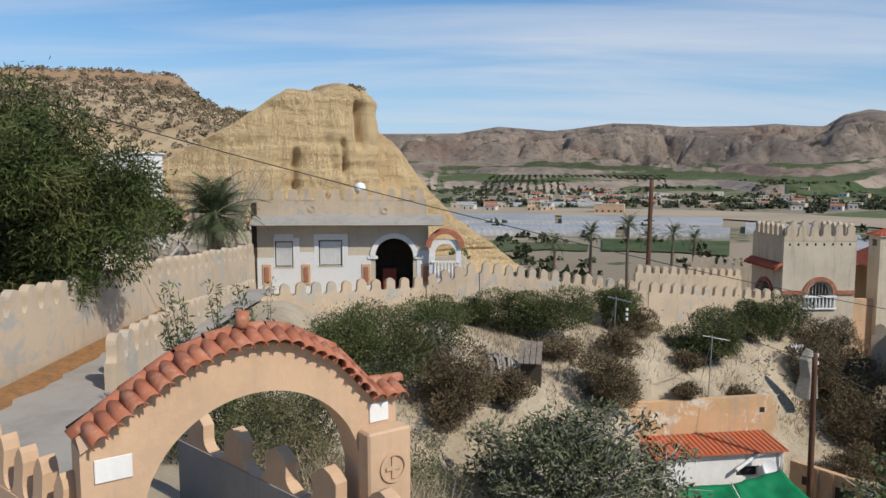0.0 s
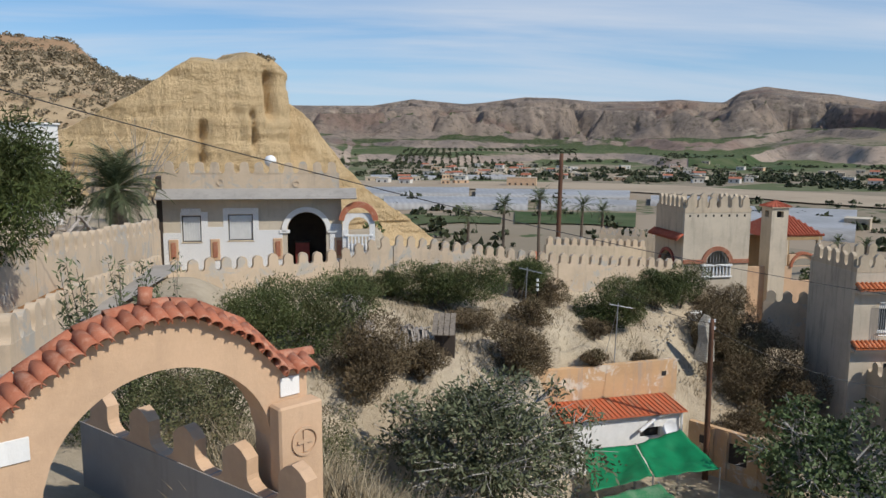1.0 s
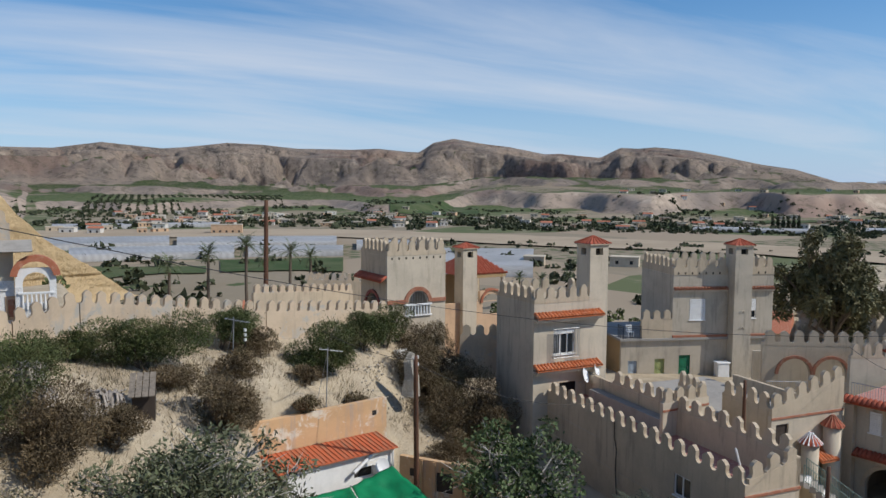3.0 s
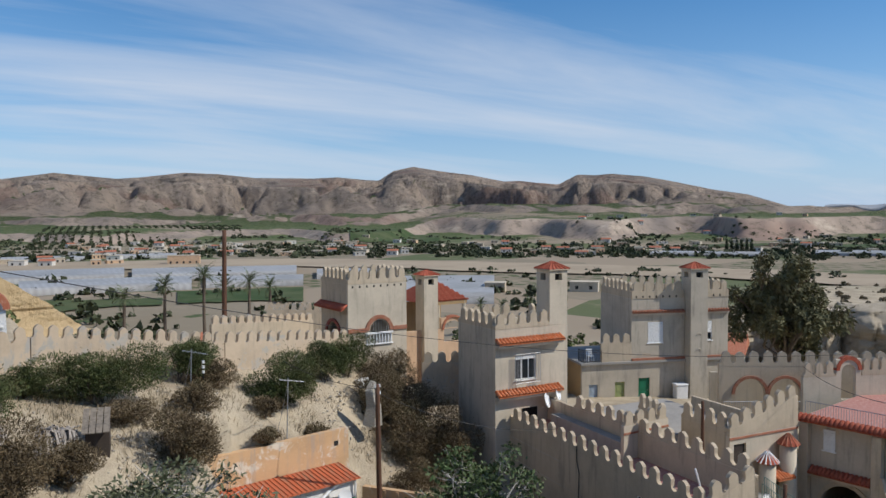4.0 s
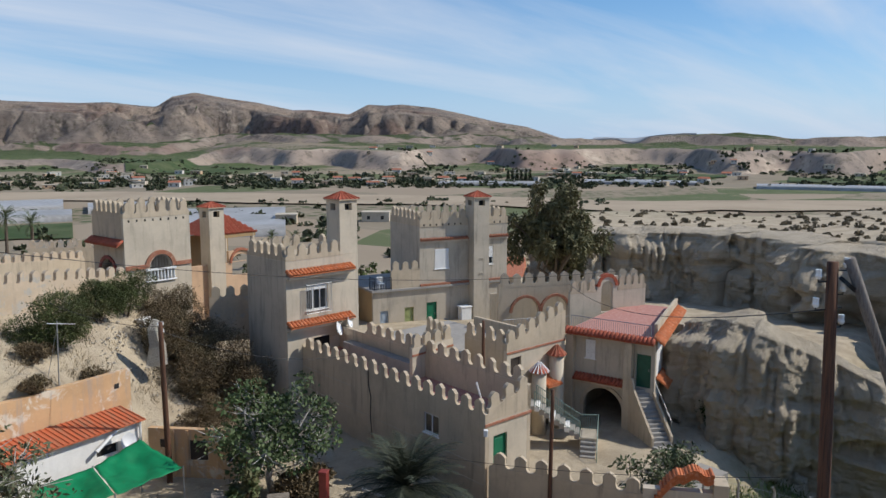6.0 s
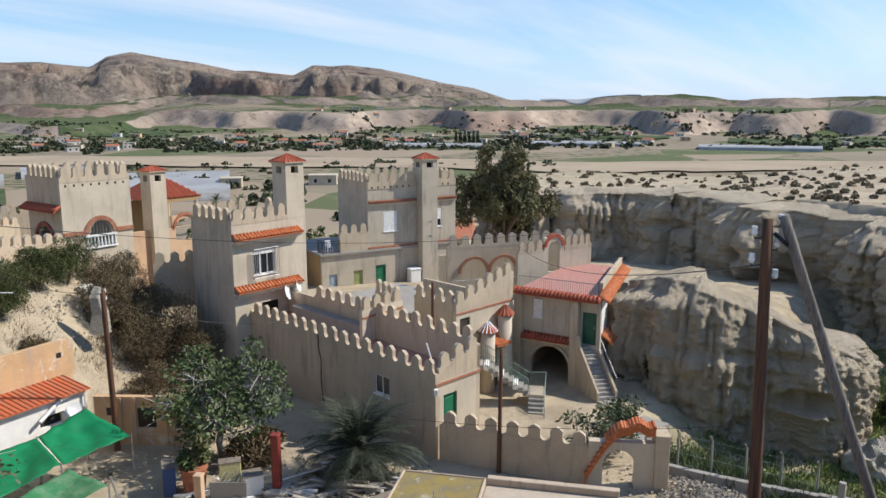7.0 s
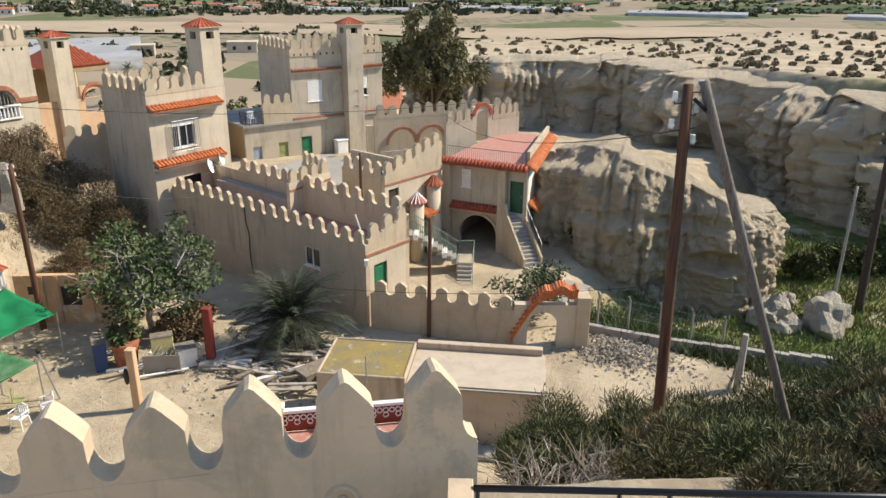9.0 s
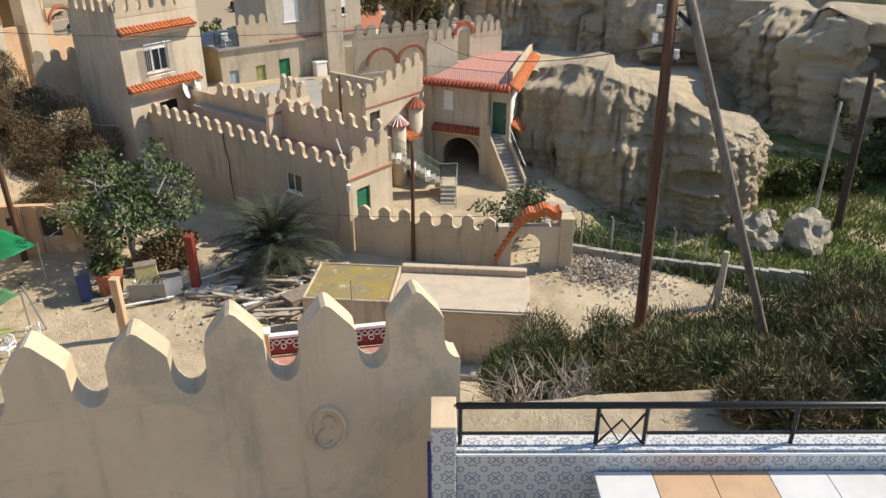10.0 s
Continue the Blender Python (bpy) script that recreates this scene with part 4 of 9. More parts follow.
for u0, u1, n in ((4.0, 8.3, 5), (9.9, 12.1, 3)):
    parapet(mid, HF, u0, u1, -0.02, 9.904, 10.45, MER_T, n, 0.22, M["castle"])
    lean_roof(HF, u0, u1, -0.02, -0.22, 8.98, 8.84, M["trim"], mid, 0.24)
    part("cornice", box(HF, u0, u1, -0.16, 0.018, 8.64, 8.78, 0.01), M["tower"], mid)
    # flat near-black plates on the face stand for the shade in the holes
    for k in range(int((u1 - u0) / 0.55)):
        part("drain_hole", box(HF, u0 + 0.3 + k * 0.55, u0 + 0.42 + k * 0.55, -0.025, -0.0205, 9.95, 10.12), M["dark"], mid)
parapet(mid, HF, 4.0, 12.1, 5.6, 9.904, 10.45, MER_T, 10, 0.2, M["castle"])
parapet_v(mid, HF, 4.22, 0.2, 5.6, 9.904, 10.45, MER_T, 7, 0.22, M["castle"])
parapet_v(mid, HF, 12.1, 0.2, 5.6, 9.904, 10.45, MER_T, 7, 0.22, M["castle"])
chimney_tower(mid, HF, 8.42, 9.84, -0.85, 0.6, zs, 12.1, M["castle_grey"], 0.5)
for u0, u1 in ((4.0, 8.4), (9.86, 12.1)):
    part("band", box(HF, u0, u1, -0.14, 0.016, 5.19, 5.36, 0.01), M["trim"], mid)
par = parapet(mid, HF, 1.54, 3.98, -0.05, 5.184, 6.6, MER_T, 3, 0.2, M["castle"])
add_window(mid, HF, 0.02, 5.33, 6.61, 6.5, 8.08, M["white_paint"], M["glass_dark"], 0, True, 0.08, 1.0)
add_window(mid, HF, 0.02, 10.0, 10.75, 6.55, 8.04, M["white_paint"], M["glass_dark"], 0, True, 0.1, 0.6)
add_door(mid, HF, 0, 0.58, 1.28, 1.75, 3.5, M["blue_door"], "pale blue door")
add_door(mid, HF, 0, 2.67, 3.45, 1.75, 3.6, M["pale_green"], "faded yellow-green door")
add_door(mid, HF, 0, 4.59, 5.51, 1.75, 3.83, M["green_door"], "bright green door")
add_door(mid, HF, 0, 10.55, 11.46, 1.75, 3.95, M["green_door"], "bright green door")
railing(mid, [HF.at(0.1, 0.9, 5.18), HF.at(0.1, -0.15, 5.18), HF.at(1.5, -0.15, 5.18)], 0.95, 0.14, M["iron"], "balcony_railing")
for u0, z0 in ((9.0, 7.1), (9.0, 5.9)):
    part("relief", arc_band(HF, u0 + 0.13, 0.13, 0.19, z0, -0.90, -0.852), M["tower"], mid)
part("relief_niche", box(HF, 4.9, 5.5, 0.015, 0.018, 5.5, 5.7), M["castle"], mid)
ac = thing("water_tank", HF.at(7.6, -0.6, 1.7), "white box shaped tank against the turret foot", "tank")
part("tank_body", box(HF, 7.25, 8.2, -0.95, -0.3, 1.75, 3.3, 0.05), M["white_paint"], ac)
part("tank_lid", box(HF, 7.2, 8.25, -1.0, -0.25, 3.302, 3.4, 0.02), M["plastic"], ac)
junk = thing("garden_chair", HF.at(0.9, 0.6, 5.18), "pale chair and clutter on the small balcony", "chair")
part("seat", box(HF, 0.6, 1.1, 0.2, 0.7, 5.6, 5.65, 0.01), M["plastic"], junk)
part("backrest", box(HF, 0.6, 1.1, 0.7, 0.74, 5.66, 6.1, 0.01), M["plastic"], junk)
for a, b in ((0.62, 0.22), (1.05, 0.22), (0.62, 0.66), (1.05, 0.66)):
    part("leg", box(HF, a, a + 0.04, b, b + 0.04, 5.181, 5.599), M["plastic"], junk)
part("stair_roof", box(HF, -2.6, -0.4, 3.0, 7.5, 0.5, 6.2), M["concrete"], thing("outbuilding", HF.at(-1.5, 5, 1), "low grey outbuilding behind the castle house", "outbuilding"))

# middle block: terrace walls between wing and courtyard house
BF = Frame(31.9, 24.0, 96)
block = thing("terrace_block", (33, 26, 0), "rendered terrace block with merlon parapets and dark doorway", "terrace block")
# lit front in pale plaster, shaded sides in the darker castle tone
wallp(block, BF, 0, 4.9, 0, 0.25, -0.6, 5.0, M["tower"], [(0.3, 1.15, 2.4, 4.55, False)], label="wall with a doorway, plaster made paler for the sun on it")
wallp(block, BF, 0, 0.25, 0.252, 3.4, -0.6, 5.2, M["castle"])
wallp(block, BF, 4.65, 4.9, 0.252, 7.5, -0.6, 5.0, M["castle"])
part("terrace_floor", box(BF, -4.0, 4.648, 3.402, 10.0, -0.6, 4.3), M["concrete"], block)
part("inner_floor", box(BF, 0.252, 4.648, 0.252, 3.4, 4.4, 4.5), M["concrete"], block)
parapet(block, BF, 0, 4.9, -0.01, 5.004, 5.35, MER_T, 6, 0.22, M["castle"], 6.6)
parapet_v(block, BF, 0.22, 0.22, 3.4, 5.204, 5.4, MER_T, 4, 0.22, M["castle"])
part("band", box(BF, -0.04, 4.9, -0.05, -0.012, 4.82, 4.94, 0.008), M["trim"], block)
part("door", box(BF, 0.32, 1.13, 0.1, 0.14, 2.4, 4.53), M["shade"], block, "dark panel filling the doorway")
# sunlit parapet coloured paler than the far one
lit = parapet(block, Frame(27.9, 27.3, 91), 0, 3.2, 0, 3.0, 5.35, MER_T, 4, 0.22, M["tower"])
far = parapet(block, Frame(31.2, 27.4, 20), 0, 3.0, 0, 3.0, 5.3, MER_T, 4, 0.22, M["castle"])
part("band", box(Frame(27.9, 27.3, 91), -0.02, 3.2, -0.04, -0.002, 4.9, 5.0), M["trim"], block)

# two little bell-capped turrets beside the stair
for k, (u, v, z) in enumerate(((2.05, -0.55, 3.6), (3.6, -0.5, 4.3))):
    b = thing("stair_turret", BF.at(u, v, 0), "small round turret with a striped tiled cap", "turret", "turrets by the stair")
    bm = bmesh.new()
    tube(bm, [BF.at(u, v, -0.5), BF.at(u, v, z)], 0.42, 12)
    part("turret_shaft", bm, M["tower"], b, "", False)
    bm = bmesh.new()
    tube(bm, [BF.at(u, v, z + 0.002), BF.at(u, v, z + 0.12), BF.at(u, v, z + 0.55)], [0.56, 0.5, 0.06], 14)
    part("cap", bm, M["tile_red"], b)
    bm = bmesh.new()
    for j in range(14):
        a = 2 * math.pi * j / 14
        d = Vector((math.cos(a), math.sin(a), 0))
        tube(bm, [BF.at(u, v, z + 0.02) + d * 0.56, BF.at(u, v, z + 0.56) + d * 0.07], [0.05, 0.02], 4)
    part("cap_rib", bm, M["white_paint"] if k == 0 else M["tile"], b)
pent = thing("tiled_pent", BF.at(3.0, -0.3, 2.8), "orange tiled pent roof over the stair landing", "pent roof")
lean_roof(BF, 2.4, 3.6, -0.02, -1.0, 3.2, 2.7, M["tile_orange"], pent, 0.2)

# courtyard house: porch, red roof terrace, green door
YF = Frame(37.3, 23.6, 172)
court = thing("courtyard_house", (40, 21, 0), "two-storey castle house with arched porch and red roof terrace", "house")
gz = -0.4
wallp(court, YF, 0.0, 3.9, 0.3, 0.55, 2.3, 5.1, M["castle_grey"], [(1.0, 1.62, 3.75, 4.85, False)], label="upper front wall in shade")
wallp(court, YF, 0.4, 3.8, 0.3, 0.6, gz, 2.296, M["castle_grey"], [(0.95, 3.35, gz + 0.02, 2.05, True)], label="porch front with a round arch")
for u0, u1 in ((-0.1, 0.38), (3.5, 3.98)):
    part("pilaster", box(YF, u0, u1, -0.12, 0.298, gz, 5.1, 0.02), M["castle"], court)
wallp(court, YF, 3.99, 5.2, 0.32, 0.55, gz, 5.1, M["castle_grey"], [(4.12, 4.97, 2.52, 4.45, False)])
UF = Frame(YF.at(5.2, 0.3).x, YF.at(5.2, 0.3).y, 72)
wallp(court, UF, 0.26, 8.0, 0.0, 0.24, gz, 5.1, M["white"], label="whitewashed sunlit side wall")
wallp(court, YF, 0.0, 0.25, 0.602, 6.5, gz, 5.1, M["castle_grey"])
wallp(court, YF, 0.252, 4.95, 6.25, 6.5, gz, 5.1, M["castle_grey"])
part("porch_ring", arc_band(YF, 2.15, 1.22, 1.42, 0.85, 0.22, 0.297), M["castle"], court)
part("porch_ceiling", box(YF, 0.26, 4.9, 0.602, 6.2, 2.25, 2.4), M["concrete"], court)
pent = thing("tiled_pent", YF.at(2, 0, 2.6), "dull red tiled pent above the porch", "pent roof")
lean_roof(YF, 0.4, 3.48, 0.29, -0.18, 2.78, 2.5, M["tile_red"], pent, 0.22)
part("pent_beam", box(YF, 0.4, 3.48, -0.1, 0.285, 2.3, 2.42), M["castle"], pent)


def prism(corners, z0, z1):
    bm = bmesh.new()
    lo, hi = [bm.verts.new((p.x, p.y, z0)) for p in corners], [bm.verts.new((p.x, p.y, z1)) for p in corners]
    n = len(corners)
    bm.faces.new(lo[::-1]), bm.faces.new(hi)
    for k in range(n):
        bm.faces.new((lo[k], lo[(k + 1) % n], hi[(k + 1) % n], hi[k]))
    return bm


part("roof_slab", prism([YF.at(-0.15, 0), YF.at(5.25, 0), UF.at(9.5, -0.05), YF.at(-0.15, 9.5)], 5.102, 5.3), M["castle"], court)
part("roof_terrace", prism([YF.at(0.05, 0.15), YF.at(5.0, 0.15), UF.at(9.4, 0.2), YF.at(0.05, 9.4)], 5.304, 5.4), M["redfloor"], court, "faded red roof terrace floor")
lean_roof(YF, -0.2, 5.3, 0.12, -0.32, 5.52, 5.24, M["tile_red"], court, 0.24)
lean_roof(UF, -0.3, 9.4, 0.1, -0.5, 5.62, 5.22, M["tile_orange"], court, 0.24)
part("terrace_wall", box(UF, 0.9, 9.2, 0.05, 0.25, 5.404, 6.1, 0.01), M["castle"], court)
pent = thing("tiled_pent", UF.at(1, 0, 2.6), "orange tiled pent on the whitewashed side wall", "pent roof")
lean_roof(UF, 0.5, 2.6, -0.01, -0.7, 3.1, 2.55, M["tile_orange"], pent, 0.22)
add_window(court, YF, 0.3, 1.0, 1.62, 3.75, 4.85, M["white_paint"], M["glass_dark"], 0, True, 0.08, 1.0)
part("window_surround", arc_band(YF, 1.31, 0.36, 0.5, 4.72, 0.26, 0.297), M["castle"], court)
add_door(court, YF, 0.32, 4.12, 4.97, 2.52, 4.45, M["dark_green"], "dark green door at the stair head")
part("fanlight", box(YF, 4.14, 4.95, 0.33, 0.36, 4.5, 5.0), M["timber"], court)
railing(court, [YF.at(0.1, 0.2, 5.4), YF.at(4.95, 0.2, 5.4)], 0.8, 0.13, M["steel"], "terrace_railing")
# right-hand stair to the green door
st = thing("stone_stair", YF.at(4.6, -2, gz), "pale stone staircase with iron handrail up to the green door", "staircase")
ST = Frame(38.2, 19.28, 123.7)
steps(st, ST, -0.5, 0.5, 0.0, 2.45, 0.1, 13, 0.2, -1, M["concrete"])
part("stair_foot", box(ST, -0.6, 0.6, -3.1, -2.605, gz - 0.2, 0.1, 0.02), M["concrete"], st)
part("stair_landing", box(ST, -0.6, 0.6, 0.002, 0.55, 2.25, 2.45), M["concrete"], st)
for u in (-0.63, 0.502):
    bm = bmesh.new()
    vs = [bm.verts.new(ST.at(u + du, v, z)) for du in (0, 0.13) for v, z in ((0.3, gz), (0.3, 3.15), (-0.12, 3.1), (-0.42, 2.5), (-2.62, 0.55), (-2.62, gz - 0.2))]
    bm.faces.new([vs[i] for i in range(6)])
    bm.faces.new([vs[i] for i in range(11, 5, -1)])
    for k in range(6):
        a, b = k, (k + 1) % 6
        bm.faces.new((vs[a], vs[b], vs[b + 6], vs[a + 6]))
    part("stair_wall", bm, M["castle"], st)
part("handrail", tube(bmesh.new(), [ST.at(0.57, -2.55, 1.3), ST.at(0.57, -0.4, 3.2)], 0.022, 6), M["steel"], st)
for k in range(5):
    v = -2.5 + 0.52 * k
    zb = 0.55 + 0.886 * (v + 2.62)
    part("baluster", tube(bmesh.new(), [ST.at(0.57, v, zb), ST.at(0.57, v, zb + 0.74)], 0.014, 5), M["steel"], st)
# left-hand stair with the green railing
SF = Frame(32.6, 22.8, 150)
st = thing("stone_stair", SF.at(2, 0, gz), "turning stone stair with grey-green railings", "staircase")
n = 9
for k in range(n):
    part("step", box(SF, 0.2 + 0.27 * k, 0.47 + 0.27 * k, -0.5, 0.6, 2.2 - 0.17 * k - 0.3, 2.2 - 0.17 * k, 0.012), M["white"] if k % 3 == 0 else M["concrete"], st)
part("stair_base", box(SF, 2.65, 3.6, -0.5, 0.9, gz, 0.66, 0.02), M["tower"], st)
for k in range(6):
    part("step", box(SF, 2.7, 3.5, -0.52 - 0.27 * (k + 1), -0.52 - 0.27 * k, gz, 0.5 - 0.15 * k, 0.012), M["concrete"], st)
railing(st, [SF.at(0.2, 0.6, 2.2), SF.at(2.65, 0.6, 0.7), SF.at(3.6, 0.85, 0.66)], 0.85, 0.12, M["rail_green"])
railing(st, [SF.at(0.2, -0.5, 2.2), SF.at(2.65, -0.5, 0.7)], 0.85, 0.12, M["rail_green"])
railing(st, [SF.at(3.6, 0.85, 0.66), SF.at(3.58, -0.5, 0.66), SF.at(3.58, -2.1, -0.3)], 0.85, 0.12, M["rail_green"])
part("landing", box(SF, -2.0, 0.2, -0.5, 0.6, 2.0, 2.2), M["concrete"], st)

# upper terrace with twin arches and keyhole gate
GF = Frame(40.2, 30.0, 122)
upper = thing("upper_terrace", (43, 26, 4), "castle terrace wall with merlons, twin tiled arches and keyhole gate", "terrace wall")
wallp(upper, GF, -1.0, 9.6, 0, 0.25, 3.5, 6.7, M["castle"], [(0.0, 1.9, 3.9, 5.9, True), (2.2, 4.1, 3.9, 5.9, True)])
for c in (0.95, 3.15):
    part("arch_tiles", arc_band(GF, c, 0.98, 1.16, 4.95, -0.12, -0.003), M["trim"], upper)
part("back_wall", box(GF, -1.0, 9.6, 1.6, 1.8, 3.5, 6.0), M["tower"], upper)
parapet(upper, GF, -1.0, 9.6, -0.01, 6.704, 6.9, MER_T, 12, 0.22, M["castle"])
KF = Frame(41.9, 25.6, 113)
key = thing("keyhole_gate", (44, 24.5, 5), "merlon wall with a tile-trimmed arched opening", "gate wall")
wallp(key, KF, -0.9, 5.2, 0, 0.25, 4.0, 6.6, M["tower"], [(1.55, 2.5, 5.2, 6.98, False)])
wallp(key, KF, 1.2, 2.85, 0.002, 0.248, 6.6, 7.6, M["tower"], [(1.55, 2.5, 6.6, 7.3, True)])
part("arch_tiles", arc_band(KF, 2.025, 0.62, 0.84, 6.95, -0.06, 0.26), M["tile_red"], key)
parapet(key, KF, -0.9, 1.15, -0.01, 6.604, 6.75, MER_T, 3, 0.22, M["castle"])
parapet(key, KF, 2.9, 5.2, -0.01, 6.604, 6.9, MER_T, 4, 0.22, M["castle"])
railing(upper, [GF.at(-1.2, -1.4, 3.9), GF.at(3.5, -1.4, 3.9)], 0.9, 0.12, M["steel"], "terrace_railing")

# courtyard: floor, merlon wall, tiled gate
LFw = Frame(25.35, 19.95, 162)
cw = thing("courtyard_wall", (26.5, 16, 0), "shaded rendered courtyard wall topped with pointed merlons", "wall")
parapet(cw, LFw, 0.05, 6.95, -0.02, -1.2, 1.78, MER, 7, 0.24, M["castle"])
fl = part("courtyard_floor", box(Frame(25.6, 20.0, 96), 0.3, 12.0, -5.2, 4.0, -0.9, -0.42), M["concrete"])
tagged(fl, "pale concrete courtyard floor", "floor", kind="structure")
PF = Frame(27.35, 13.5, 148)
gate = thing("courtyard_gate", (28, 12.5, 0), "rendered gate arch with orange ribbed tile coping", "gate")
wallp(gate, PF, 0.15, 2.9, 0, 0.4, -0.8, 2.1, M["tower"], [(0.75, 2.1, -0.78, 1.75, True)])
bm = bmesh.new()
pr = []
for k in range(25):
    t = k / 24
    u = 0.0 + 2.9 * t
    z = 0.55 + 2.35 * math.sin(min(1, t * 1.55) * math.pi / 2) + (0.12 * math.sin(t * 19) if t > 0.55 else 0)
    pr.append((u, z))
for k in range(24):
    (a, za), (b, zb) = pr[k], pr[k + 1]
    part("tile", tube(bmesh.new(), [PF.at((a + b) / 2, -0.16, (za + zb) / 2), PF.at((a + b) / 2, 0.56, (za + zb) / 2)], 0.085, 7), M["tile_orange"], gate)
bm.free()
bm = bmesh.new()
for k in range(24):
    (a, za), (b, zb) = pr[k], pr[k + 1]
    vs = [bm.verts.new(PF.at(u, v, z)) for v in (-0.1, 0.5) for u, z in ((a, za), (b, zb), (b, min(zb, zb - 0.35)), (a, za - 0.35))]
    for f in ((0, 1, 2, 3), (7, 6, 5, 4), (0, 4, 5, 1), (3, 2, 6, 7)):
        bm.faces.new([vs[i] for i in f])
part("coping", bm, M["tile_orange"], gate)
part("gate_pier", box(PF, 2.9, 3.5, -0.1, 0.9, -0.8, 2.5, 0.02), M["castle"], gate)

# chapel tower on the long wall
CF = Frame(20.6, 45.1, 88)
chapel = thing("corner_tower", (22.8, 47, 6), "square pale corner tower with merlons, arched niches and white balustrade", "tower")
wallp(chapel, CF, 0, 4.5, 0, 0.25, 5.0, 11.7, M["tower"], [(1.62, 3.05, 7.75, 9.2, True)])
wallp(chapel, CF, 4.25, 4.5, 0.252, 4.2, 5.0, 11.7, M["tower"])
CL = Frame(CF.at(0, 4.2).x, CF.at(0, 4.2).y, 178)
# castle plaster darkens this unlit face; the other three keep tower plaster
wallp(chapel, CL, 0, 3.95, 0, 0.25, 5.0, 11.7, M["castle"], [(1.0, 3.0, 6.2, 9.0, True)])
wallp(chapel, CF, 0.252, 4.248, 3.95, 4.2, 5.0, 11.7, M["tower"])
part("floor_slab", box(CF, 0.252, 4.248, 0.252, 3.948, 7.3, 7.5), M["concrete"], chapel)
part("roof_slab", box(CF, 0.252, 4.248, 0.252, 3.948, 11.2, 11.4), M["concrete"], chapel)
for v in (-0.02, 4.0):
    parapet(chapel, CF, 0, 4.5, v, 11.704, 12.0, MER_T, 6, 0.22, M["castle"])
parapet_v(chapel, CF, 0.2, 0.2, 4.0, 11.704, 12.0, MER_T, 6, 0.2, M["castle"])
parapet_v(chapel, CF, 4.5, 0.2, 4.0, 11.704, 12.0, MER_T, 6, 0.2, M["castle"])
# shade of the drain holes, drawn as thin near-black plates
for k in range(8):
    part("drain_hole", box(CF, 0.3 + 0.53 * k, 0.42 + 0.53 * k, -0.004, -0.001, 11.45, 11.6), M["dark"], chapel)
for u0, u1 in ((0.0, 1.3), (3.4, 4.5)):
    part("band", box(CF, u0, u1, -0.09, -0.002, 8.45, 8.72, 0.01), M["trim"], chapel)
part("arch_trim", arc_band(CF, 2.335, 0.8, 1.06, 8.5, -0.1, -0.002), M["trim"], chapel)
part("arch_trim", arc_band(CL, 2.0, 1.04, 1.26, 8.0, -0.1, -0.002), M["redpaint"], chapel)
lean_roof(CL, -0.1, 4.2, -0.01, -0.5, 10.35, 10.0, M["tile_red"], chapel, 0.22)
bal = bmesh.new()
add_box(bal, CF, 1.3, 3.38, -0.12, 0.0, 8.28, 8.4, 0.01)
add_box(bal, CF, 1.3, 3.38, -0.12, 0.0, 7.55, 7.65, 0.01)
part("balustrade_rail", bal, M["white_paint"], chapel)
for k in range(9):
    u = 1.42 + 0.225 * k
    part("baluster", tube(bmesh.new(), [CF.at(u, -0.06, 7.652), CF.at(u, -0.06, 7.8), CF.at(u, -0.06, 8.0), CF.at(u, -0.06, 8.278)], [0.05, 0.075, 0.06, 0.04], 7), M["white_paint"], chapel)
bm = bmesh.new()
for k in range(7):
    add_box(bm, CF, 1.75 + 0.2 * k, 1.765 + 0.2 * k, 0.1, 0.12, 8.41, 9.15)
part("window_bars", bm, M["white_paint"], chapel)

# pavilion behind: turret, red hip roof, arched wall
VF = Frame(24.3, 46.5, 88)
pav = thing("pavilion", (28, 48, 5), "rendered garden pavilion with red hip roof, turret and arched wall", "pavilion")
chimney_tower(pav, VF, 3.0, 4.2, 0, 1.2, 4.0, 11.85, M["tower"], 0.4)
wallp(pav, VF, 4.22, 8.2, 0.2, 0.45, 4.0, 7.9, M["peach"], [(4.85, 6.5, 6.9, 7.89, False)])
wallp(pav, VF, 4.6, 6.75, 0.202, 0.448, 7.902, 8.7, M["peach"], [(4.85, 6.5, 7.902, 8.45, True)])
part("arch_tiles", arc_band(VF, 5.675, 0.86, 1.02, 7.85, 0.1, 0.46, 0, 180), M["tile"], pav)
bm = bmesh.new()
b = [bm.verts.new(VF.at(u, v, 9.75)) for u, v in ((3.6, 1.8), (8.2, 1.8), (8.2, 6.0), (3.6, 6.0))]
r0, r1 = bm.verts.new(VF.at(4.9, 3.9, 10.95)), bm.verts.new(VF.at(6.9, 3.9, 10.95))
for f in ((b[0], b[1], r1, r0), (b[1], b[2], r1), (b[2], b[3], r0, r1), (b[3], b[0], r0), tuple(b[::-1])):
    bm.faces.new(f)
hip = part("hip_roof", bm, M["tile_red"], pav)
for k in range(20):
    u = 3.75 + 4.4 * k / 19
    t = min(1.0, max(0.0, min((u - 3.6) / 1.3, (8.2 - u) / 1.3)))
    part("roof_roll", tube(bmesh.new(), [VF.at(u, 1.78, 9.77), VF.at(u, 1.8 + 2.1 * t, 9.77 + 1.2 * t)], 0.09, 5), M["tile_red"], hip)
for u in (3.9, 7.9):
    for v in (2.0, 5.7):
        part("column", tube(bmesh.new(), [VF.at(u, v, 4.0), VF.at(u, v, 9.74)], 0.16, 8), M["tower"], pav)
part("eave_beam", box(VF, 3.7, 8.1, 1.85, 2.15, 9.45, 9.745), M["ochre"], pav)
part("rear_wall", box(VF, 3.7, 8.1, 5.6, 5.8, 4.0, 9.4), M["ochre"], pav)
